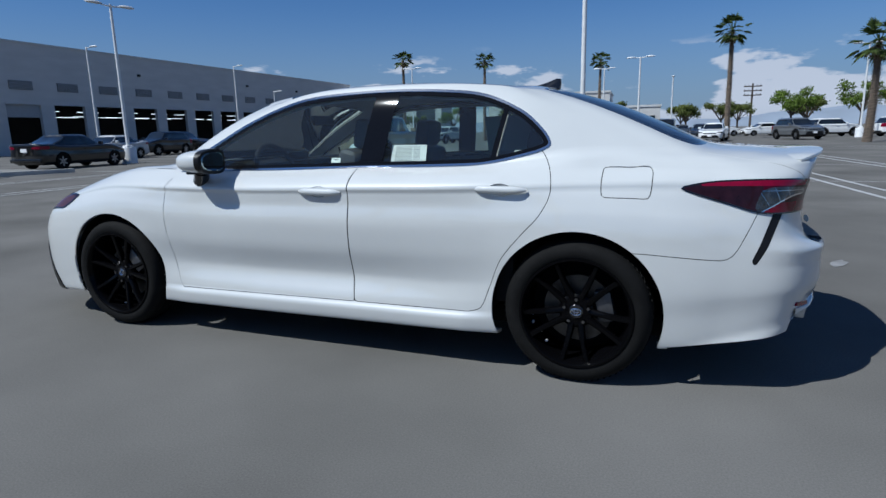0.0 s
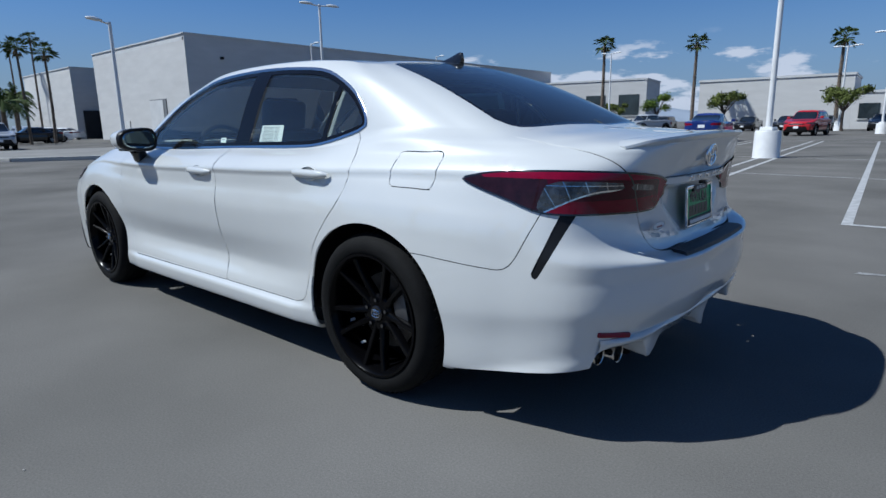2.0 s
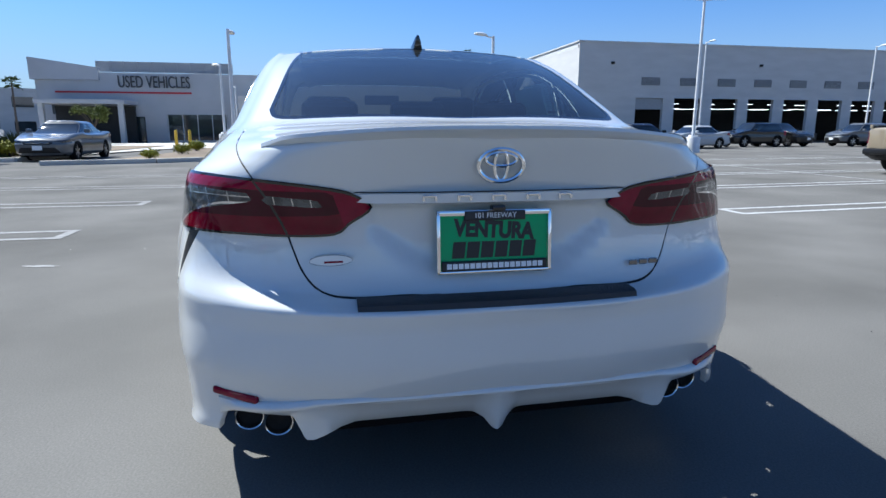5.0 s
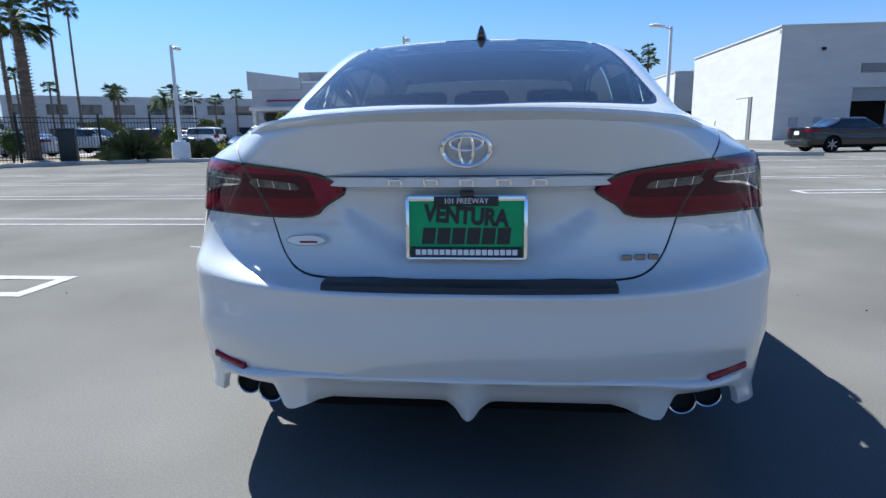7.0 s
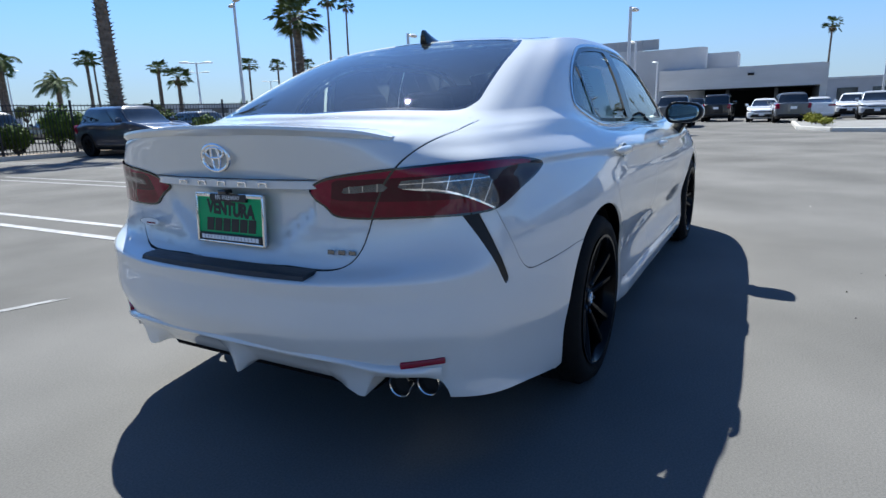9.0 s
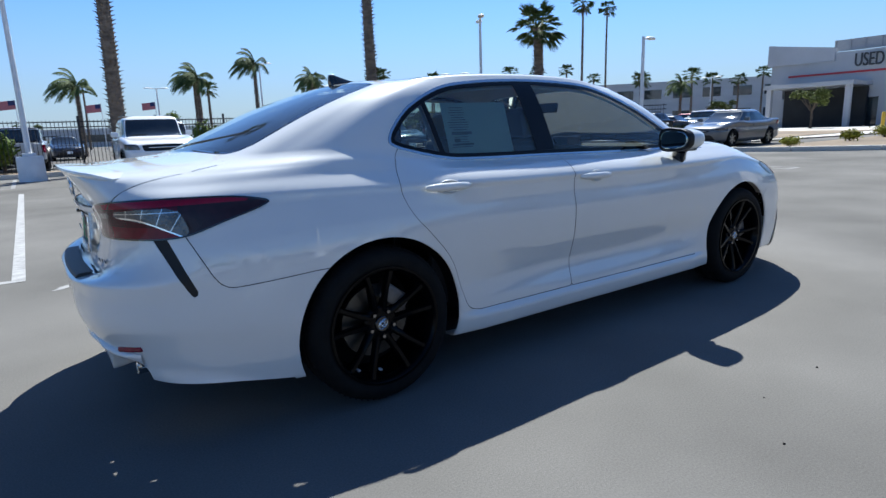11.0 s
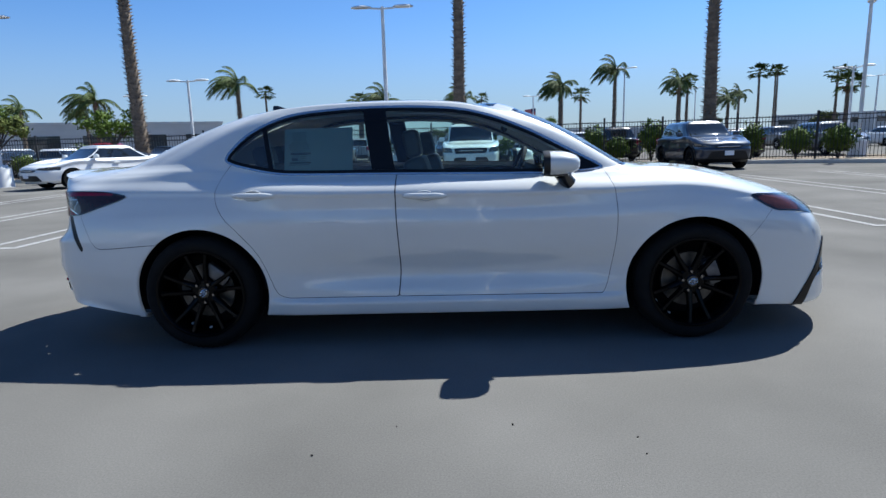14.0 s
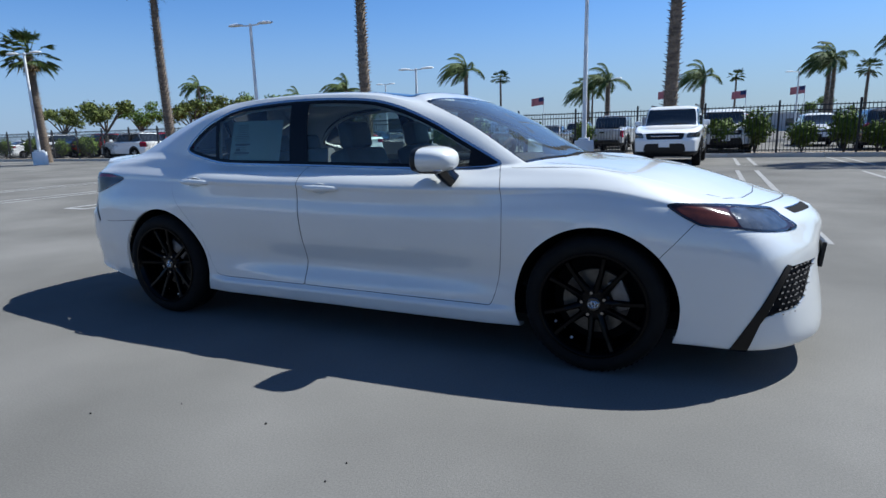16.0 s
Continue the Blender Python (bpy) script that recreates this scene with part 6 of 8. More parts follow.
part("round_corner", lathe([(1.1, 0.0), (1.1, 6.32), (0.0, 6.34)], 28, "Z", pose(UX + 1.1, 5.4, 0)), M["wall_grey"], used, "rounded grey corner", True)
part("roof_block", boxed((4, 3.4, 1.9), pose(UX + 6, 3.6, 5.05)), M["wall_grey"], used, "grey rooftop block")
part("roof_unit", boxed((1.6, 2.2, 0.9), pose(UX + 3.0, 11.5, 6.7), 0.04), M["coping"], used, "pale rooftop unit")
# near-black slab before the wall stands in for shade under the canopy
part("entrance_shade", boxed((0.3, 6.6, 3.3), pose(UX - 0.3, 20.5, 1.65)), M["shade_and_dark"], used, "near-black slab as deep shade of the entrance")
text_part("USED VEHICLES", 1.45, Matrix(((0, 0, -1, UX - 0.12), (-1, 0, 0, 15.4), (0, 1, 0, 5.45), (0, 0, 0, 1))), M["letter"], used, "lettering", 0.08, "dark sign letters").scale = (0.62, 1.05, 1)
part("entrance_canopy", boxed((4.0, 7.0, 0.35), pose(UX - 2.0, 20.5, 3.55)), M["wall_grey"], used, "flat entrance canopy")
for y in (17.4, 23.6):
    part("canopy_post", boxed((0.4, 0.4, 3.5), pose(UX - 3.6, y, 1.75)), M["wall_grey"], used)
wing = thing("covered_bays", "long low pale building with a deep shaded drive-through opening", "building")
part("fascia", boxed((0.5, 12.6, 1.75), pose(54.0, 1.55, 3.38)), M["wall_white"], wing, "pale fascia band")
part("roof", boxed((16, 12.6, 0.25), pose(62.2, 1.55, 4.15)), M["coping"], wing)
part("end_wall", boxed((16, 0.5, 4.2), pose(62.0, -4.8, 2.1)), M["wall_white"], wing, "pale end wall")
# shade of the drive-through is put into both near-black surfaces
part("back_wall", boxed((0.4, 12.6, 4.1), pose(66, 1.55, 2.05)), M["shade_and_dark"], wing, "rear wall with its deep shade in near-black colour")
part("soffit", boxed((15, 12.2, 0.1), pose(61.8, 1.55, 2.56)), M["shade_and_dark"], wing, "soffit with its shade in near-black colour")
for y in (-1.5, 2.5, 6.0):
    part("column", boxed((0.3, 0.3, 2.6), pose(58.5, y, 1.3)), M["vent"], wing)
part("camera_box", boxed((0.3, 0.5, 0.2), pose(53.7, 0.5, 3.6), 0.03), M["black_satin"], wing, "small dark wall fitting")


def plain_building(x, y, w, d, h, rz, mat, label, rows=1, cols=6, name="distant_building"):
    b = thing(name, label, "building", pose(x, y, 0, 0, 0, rz), "distant buildings")
    part("wall", boxed((w, d, h), pose(0, 0, h / 2)), mat, b)
    part("parapet", boxed((w + 0.2, d + 0.2, 0.25), pose(0, 0, h + 0.1)), M["coping"], b)
    for r in range(rows):
        for c in range(cols):
            wn_ = part("window", boxed((w / cols * 0.6, 0.1, h / rows * 0.42), pose(-w / 2 + w / cols * (c + 0.5), -d / 2 - 0.02, h / rows * (r + 0.5))), M["win_dark"], b, "dark window")
            part("sill", boxed((w / cols * 0.66, 0.16, 0.08), pose(-w / 2 + w / cols * (c + 0.5), -d / 2 - 0.05, h / rows * (r + 0.27))), M["coping"], wn_)
    return b


plain_building(13.4, -78, 15.4, 10, 5.6, 183, M["wall_white"], "low white flat-roofed building across the lot", 0, 1)
plain_building(2.6, -78, 6.0, 9, 3.7, 182, M["wall_white"], "low pale building with dark openings", 1, 2)
# no columns built: the dark panes stand in for the colonnade's shade
plain_building(47, -90, 26, 10, 7.4, 190, M["wall_white"], "pale building with a shaded colonnade", 1, 5)
plain_building(-40, -86, 22, 8, 3.5, 175, M["wall_grey"], "low grey building behind parked cars", 1, 5)
plain_building(74, 90, 40, 14, 3.9, -38, M["wall_white"], "distant pale two-storey office block", 2, 9)
plain_building(20, 118, 60, 12, 2.9, -8, M["wall_grey"], "distant grey shopping block", 1, 8)
plain_building(-48, 70, 34, 12, 4.6, 30, M["wall_white"], "distant pale flat-roofed block beyond the fence", 1, 6)
plain_building(92, 58, 40, 14, 7.0, -55, M["wall_white"], "distant pale two-storey block", 2, 9)
plain_building(104, 26, 22, 12, 6.2, -80, M["wall_grey"], "distant grey flat-roofed building", 2, 5)
plain_building(100, -8, 24, 10, 4.2, -90, M["wall_grey"], "distant low dealer building", 1, 6)

# far hills behind the right-hand side
bm = bmesh.new()
prev = None
for k in range(121):
    a = radians(-175 + 1.35 * k)
    h = 34 + 26 * noise.noise(Vector((k * 0.09, 3.0, 0))) + 14 * noise.noise(Vector((k * 0.31, 7.0, 0)))
    h *= 0.35 + 0.65 * math.exp(-((k - 68) / 40) ** 2)
    p = [bm.verts.new((r * math.cos(a), r * math.sin(a), z)) for r, z in ((1500, -5), (1540, max(4, h * 0.6)), (1600, max(6, h)))]
    if prev:
        bm.faces.new((prev[0], p[0], p[1], prev[1])), bm.faces.new((prev[1], p[1], p[2], prev[2]))
    prev = p
# the blue-grey haze of distance is mixed into the hill colour
M["hill"] = material("hazy_hillside", (0.23, 0.27, 0.33), 0.95, var=0.15, scale=0.01)
tagged(part("hills", bm, M["hill"], None, "", True), "hazy blue-grey hills on the horizon", "hills", kind="structure")

# ---- lamp posts ----
M["lamp_white"] = material("white_painted_steel", (0.70, 0.70, 0.69), 0.45, var=0.08, scale=3, fine=0.05)
M["lamp_lens"] = material("frosted_lamp_lens", (0.55, 0.55, 0.53), 0.4)


def lamp_post(h, arms, base_r=0.36, base_h=0.78):
    p = thing("street_lamp", "white steel lamp post on a painted concrete base", "street lamp", None, "car park lamps")
    part("base", lathe([(0, 0), (base_r * 1.04, 0), (base_r, 0.04), (base_r * 0.97, base_h - 0.04), (base_r * 0.92, base_h), (0, base_h)], 28), M["lamp_white"], p, "round painted concrete base", True, 40)
    part("base_plate", boxed((0.36, 0.36, 0.10), pose(0, 0, base_h + 0.05), 0.02), M["lamp_white"], p)
    part("pole", tube([(0, 0, base_h), (0, 0, h * 0.5), (0, 0, h)], [0.085, 0.075, 0.06], 14), M["lamp_white"], p, "tapered square-shouldered pole", True)
    for s in ((-1, 1) if arms == 2 else (1,)):
        part("arm", tube([(0, 0, h - 0.08), (0, s * 0.45, h - 0.05)], 0.035, 8), M["lamp_white"], p)
        bm = bmesh.new()
        bmesh.ops.create_uvsphere(bm, u_segments=18, v_segments=8, radius=1.0)
        for v in bm.verts:
            v.co = (v.co.x * 0.17, v.co.y * 0.40, max(-0.25, v.co.z) * 0.085)
        head = part("lamp_head", bm, M["lamp_white"], p, "flat oval lamp head", True, 50)
        head.matrix_basis = pose(0, s * 0.78, h - 0.02)
        part("lens", boxed((0.2, 0.5, 0.02), pose(0, 0, -0.025), 0.005), M["lamp_lens"], head, "frosted lens")
    return p


lamps = {}
for x, y, h, arms, rz in ((23.3, -18.2, 7.45, 2, -10), (41.6, -31.3, 8.4, 1, 90), (42.5, -49.3, 8.7, 1, 90), (1.0, -16.8, 8.6, 2, 80), (-16.6, -55.2, 7.6, 2, 78), (0.8, -49.0, 6.9, 2, 78), (5.0, -62.0, 7.4, 2, 80),
                          (-1.8, -66, 6.5, 1, 0), (24.5, -56.0, 8.0, 2, 80), (44.0, -58.0, 6.6, 1, 90), (22.0, -7.1, 5.15, 1, 30), (19.1, 12.8, 4.55, 1, -75), (17.3, 21.3, 6.5, 2, -35), (22.2, 4.0, 5.1, 1, -90),
                          (36.0, 6.5, 5.2, 1, -60), (52.0, 7.8, 5.0, 1, -60), (-2.45, 18.6, 6.2, 2, 90), (-17.0, 17.6, 6.1, 2, 95), (-31.7, 16.6, 5.9, 2, 100), (16.0, 51.6, 7.5, 2, 90), (-14.4, 28.5, 4.95, 2, 90), (26.0, 35.2, 5.25, 2, 45),
                          (9.0, 62.0, 6.0, 2, 90), (-30.0, 52.0, 6.4, 2, 90), (38.0, 50.0, 6.0, 2, 40), (58.0, 60.0, 6.3, 2, 30), (64.0, 36.0, 5.8, 2, 10), (-8.0, 60.0, 6.2, 2, 90), (30.0, 70.0, 7.0, 2, 60), (58.4, -9.3, 6.0, 1, 90)):
    m = pose(x, y, 0, 0, 0, rz)
    small = (x, y) == (22.0, -7.1)
    key = (arms, round(h), small)
    if key in lamps:
        c = copy_thing(lamps[key][0], m)
        c.scale = (1, 1, h / lamps[key][1])
    else:
        c = lamp_post(h, arms, 0.26, 0.52) if small else lamp_post(h, arms)
        c.matrix_basis = m
        lamps[key] = (c, h)

# ---- far utility pole and flags ----
M["timber"] = material("weathered_timber", (0.09, 0.07, 0.055), 0.9, var=0.2, scale=3, stretch=(1, 1, 0.2))
M["flag_red"] = material("faded_striped_flag", (0.45, 0.16, 0.17), 0.8, var=0.25, scale=5, stretch=(0.2, 0.2, 6))
M["flag_blue"] = material("dark_blue_flag_corner", (0.03, 0.04, 0.12), 0.8, var=0.1, scale=8)
utility = thing("utility_pole", "weathered timber utility pole with cross arms", "pole", pose(-12.2, -90, 0, 0, 0, 5))
part("pole", tube([(0, 0, 0), (0, 0, 6.9)], [0.17, 0.11], 10), M["timber"], utility, "", True)
for z in (6.5, 5.9, 5.3):
    part("cross_arm", boxed((2.3, 0.12, 0.14), pose(0, 0.12, z), 0.01), M["timber"], utility)
    for x in (-1.0, -0.5, 0.5, 1.0):
        part("insulator", lathe([(0, 0), (0.05, 0), (0.035, 0.14), (0, 0.15)], 8, "Z", pose(x, 0.12, z + 0.07)), M["shade_and_dark"], utility)
for x, y, h in ((5.2, 74.0, 5.2), (-2.6, 70.0, 5.4), (11.5, 78.0, 5.6), (-16.0, 64.0, 5.0)):
    flag = thing("flag_pole", "striped flag on a thin pale pole", "flag", pose(x, y, 0), "flags beyond the fence")
    part("pole", tube([(0, 0, 0), (0, 0, h)], [0.05, 0.03], 8), M["lamp_white"], flag, "", True)
    for nm, x0, x1, z0, z1, mat in (("cloth", -1.5, -0.03, h - 0.95, h - 0.1, "flag_red"), ("canton", -0.6, -0.03, h - 0.56, h - 0.09, "flag_blue")):
        bm = bmesh.new()
        cols = []
        for k in range(9):
            fx = x1 + (x0 - x1) * k / 8
            wave = 0.12 * math.sin(3.4 * fx) * min(1.0, abs(fx))
            off = 0.012 if nm == "canton" else 0.0
            cols.append([bm.verts.new((fx, wave + dy, z + 0.10 * fx)) for z, dy in ((z0, -0.01 - off), (z1, -0.01 - off), (z1, 0.01 + off), (z0, 0.01 + off))])
        for a, b in zip(cols, cols[1:]):
            for i in range(4):
                bm.faces.new((a[i], a[(i + 1) % 4], b[(i + 1) % 4], b[i]))
        part(nm, bm, M[mat], flag, "")

# ---- fence ----
M["iron"] = material("black_painted_iron", (0.012, 0.012, 0.013), 0.5, var=0.2, scale=8)
fence = thing("fence", "black iron picket fence on the verge", "fence")
run = [(-70, 21.3), (9.0, 21.3), (14.5, 19.6), (19.6, 16.6), (21.5, 13.2)]
bm = bmesh.new()
for a, b in zip(run, run[1:]):
    a, b = Vector((*a, 0)), Vector((*b, 0))
    d = b - a
    rot = Matrix.Rotation(math.atan2(d.y, d.x), 4, "Z")
    bays_n = max(1, round(d.length / 2.45))
    for i in range(bays_n):
        p, q = a + d * i / bays_n, a + d * (i + 1) / bays_n
        ob = part("post", boxed((0.07, 0.07, 1.95), pose(0, 0, 0.975), 0.008), M["iron"], fence)
        ob.matrix_basis = Matrix.Translation(p + Vector((0, 0, 0.05)))
        for z in (0.22, 1.62, 1.80):
            r = part("rail", boxed(((q - p).length, 0.035, 0.035)), M["iron"], fence)
            r.matrix_basis = Matrix.Translation((p + q) / 2 + Vector((0, 0, z))) @ rot
        k = int((q - p).length / 0.115)
        for j in range(1, k):
            c = p + (q - p) * j / k
            bmesh.ops.create_cube(bm, size=1.0, matrix=Matrix.Translation(c + Vector((0, 0, 1.0))) @ rot @ Matrix.Diagonal((0.018, 0.018, 1.72, 1)))
ob = part("picket", bm, M["iron"], fence, "thin black pickets")
ob["kind"] = "stuff"
cab = thing("utility_cabinet", "dark green steel utility cabinet on the verge", "cabinet", pose(18.6, 17.3, 0.09, 0, 0, 30))
M["cab_green"] = material("dark_green_steel", (0.02, 0.028, 0.024), 0.5, var=0.15, scale=4)
part("body", boxed((0.75, 0.6, 1.25), pose(0, 0, 0.625), 0.03), M["cab_green"], cab, "", True)
part("lid", boxed((0.8, 0.65, 0.06), pose(0, 0, 1.28), 0.015), M["cab_green"], cab, "", True)
for x, y in ((34.5, 8.3), (35.0, 9.2)):
    bl = thing("bollard", "yellow steel bollard beside the forecourt", "bollard", pose(x, y, 0.06), "bollards")
    M.setdefault("yellow", material("yellow_paint", (0.65, 0.42, 0.03), 0.5, var=0.1, scale=6))
    part("post", lathe([(0, 0), (0.09, 0), (0.09, 1.0), (0.05, 1.08), (0, 1.09)], 14), M["yellow"], bl, "", True)


# ---- plants ----
def leaf_material(name, colour, rough=0.7, var=0.35):
    return material(name, colour, rough, var=var, scale=2.5, fine=0.2, fine_scale=30, by_object=0.12, spec=0.12)


M["frond"] = leaf_material("palm_frond", (0.075, 0.105, 0.030))
M["frond_dry"] = leaf_material("dry_palm_frond", (0.16, 0.12, 0.065))
M["bark"] = material("ringed_palm_bark", (0.165, 0.128, 0.095), 0.95, var=0.35, scale=3, fine=0.3, fine_scale=40, bump=0.6, bump_scale=25, stretch=(1, 1, 3))
M["bark_dark"] = material("tree_bark", (0.075, 0.058, 0.045), 0.95, var=0.3, scale=5, bump=0.5, bump_scale=40)
M["leaf"] = leaf_material("shrub_leaf", (0.095, 0.14, 0.022))
M["leaf_dark"] = leaf_material("tree_leaf", (0.095, 0.115, 0.028))
M["leaf_yellow"] = leaf_material("yellow_green_leaf", (0.22, 0.22, 0.025))
M["blade"] = leaf_material("strap_leaf", (0.085, 0.095, 0.040))


def fan_crown(rng, r, n, wind=0.0, droop=1.0):
    """Fan-palm crown: stalks that each carry a fan of folded, split leaflets."""
    verts, faces = [], []
    for k in range(n):
        az = 2 * math.pi * k / n * 2.4 + rng.uniform(-0.3, 0.3)
        el = rng.uniform(-0.75, 1.25)
        ln = r * rng.uniform(0.42, 0.60)
        d = Vector((math.cos(az) * math.cos(el), math.sin(az) * math.cos(el), math.sin(el)))
        d.x += wind * 0.8
        d.normalize()
        side = d.cross(Vector((0, 0, 1)))
        side = side.normalized() if side.length > 0.01 else Vector((1, 0, 0))
        up = side.cross(d)
        tip = d * ln
        b = len(verts)
        w = 0.018 * r
        verts += [tuple(-side * w), tuple(side * w), tuple(tip + side * w * 0.6), tuple(tip - side * w * 0.6)]
        faces.append((b, b + 1, b + 2, b + 3))
        lobes = 15
        for j in range(lobes):
            a = (j / (lobes - 1) - 0.5) * 2 * 1.35
            fl = r * rng.uniform(0.36, 0.48) * (1 - 0.25 * abs(a) / 1.35)
            q = (d * math.cos(a) + side * math.sin(a)).normalized()
            sag = Vector((0.25 * wind * fl, 0, -droop * fl * rng.uniform(0.15, 0.42)))
            lw = q.cross(up).normalized() * 0.035 * r
            m1 = tip + q * fl * 0.55 + sag * 0.25
            e = tip + q * fl + sag
            b = len(verts)
            verts += [tuple(tip - lw * 0.25), tuple(tip + lw * 0.25), tuple(m1 + lw * 0.5 + up * 0.01), tuple(e), tuple(m1 - lw * 0.5)]
            faces.append((b, b + 1, b + 2, b + 3, b + 4))
    return verts, faces


def feather_crown(rng, r, n, wind=0.0):
    """Feather-palm crown: arching ribs with drooping leaflets, blown to one side."""
    verts, faces = [], []
    for k in range(n):
        az = 2.4 * k + rng.uniform(-0.2, 0.2)
        el = rng.uniform(-0.05, 1.15)
        ln = r * rng.uniform(0.75, 1.1)
        d = Vector((math.cos(az) * math.cos(el) + wind, math.sin(az) * math.cos(el), math.sin(el))).normalized()
        p, step = Vector((0, 0, 0)), ln / 10
        bend = rng.uniform(0.16, 0.26)
        for j in range(10):
            q = p + d * step
            side = d.cross(Vector((0, 0, 1)))
            side = side.normalized() if side.length > 0.05 else Vector((0, 1, 0))
            rib = side * 0.018 * r * (1 - j / 11)
            b = len(verts)
            verts += [tuple(p - rib), tuple(p + rib), tuple(q + rib), tuple(q - rib)]
            faces.append((b, b + 1, b + 2, b + 3))
            for s in (-1, 1):
                for h in (0.1, 0.35, 0.6, 0.85):
                    c = p.lerp(q, h)
                    ll = ln * 0.27 * math.sin(math.pi * min(0.96, (j + h + 1.2) / 11.4)) ** 0.7 * rng.uniform(0.8, 1.15)
                    e = c + side * s * ll * rng.uniform(0.45, 0.75) + d * ll * 0.45 + Vector((wind * 0.3 * ll, 0, -ll * rng.uniform(0.35, 0.75)))
                    b = len(verts)
                    verts += [tuple(c - d * 0.016 * r), tuple(c + d * 0.016 * r), tuple(e)]
                    faces.append((b, b + 1, b + 2))
            d = (d + Vector((wind * 0.16, 0, -bend * (0.7 + 0.09 * j)))).normalized()
            p = q
    return verts, faces


def build_palm(kind, h, r, seed, trunk=0.22, wind=0.0, skirt=False):
    rng = random.Random(seed)
    label = "tall fan palm with a shaggy ringed trunk" if kind == "fan" else "wind-swept feather palm beyond the fence"
    p = thing("palm_tree", label, "palm tree", None, "palm trees")
    top = h
    pts = [(0.10 * math.sin(2.0 * t) * (h / 10), 0.06 * math.sin(3 * t), top * t) for t in np.linspace(0, 1, 9)]
    radii = [trunk * (1.25 - 0.55 * t ** 0.6) for t in np.linspace(0, 1, 9)]
    part("trunk", tube(pts, radii, 12), M["bark"], p, "ringed brown trunk", True)
    # old leaf bases that roughen the trunk's outline
    verts, faces = [], []
    n = int(h * 48)
    for k in range(n):
        t = (k + rng.random()) / n
        a = k * 2.399
        rr = trunk * (1.25 - 0.55 * t ** 0.6)
        c = Vector((0.10 * math.sin(2.0 * t) * (h / 10), 0.06 * math.sin(3 * t), top * t))
        o = Vector((math.cos(a), math.sin(a), 0))
        s = Vector((-math.sin(a), math.cos(a), 0))
        out = rng.uniform(0.06, 0.15) * trunk / 0.2
        b = len(verts)
        verts += [tuple(c + o * rr * 0.9 - s * 0.05), tuple(c + o * rr * 0.9 + s * 0.05), tuple(c + o * (rr + out) + Vector((0, 0, 0.10))), tuple(c + o * rr * 0.9 + Vector((0, 0, 0.07)))]
        faces += [(b, b + 1, b + 2), (b, b + 2, b + 3), (b + 1, b + 3, b + 2)]
    mesh_object("leaf_base", verts, faces, M["bark"], p, "old leaf bases", False)["kind"] = "stuff"
    v, f = fan_crown(rng, r, 38, wind) if kind == "fan" else feather_crown(rng, r, 24, wind)
    ob = mesh_object("crown", v, f, M["frond"], p, "green crown of fronds", False)
    ob.matrix_basis = Matrix.Translation((*pts[-1][:2], top))
    if skirt:
        v, f = fan_crown(rng, r * 0.8, 14, 0, 2.4)
        v = [(x * 0.55, y * 0.55, -abs(z) * 0.9 - 0.2) for x, y, z in v]
        mesh_object("dead_skirt", v, f, M["frond_dry"], p, "dry hanging fronds", False).matrix_basis = Matrix.Translation((*pts[-1][:2], top))
    return p


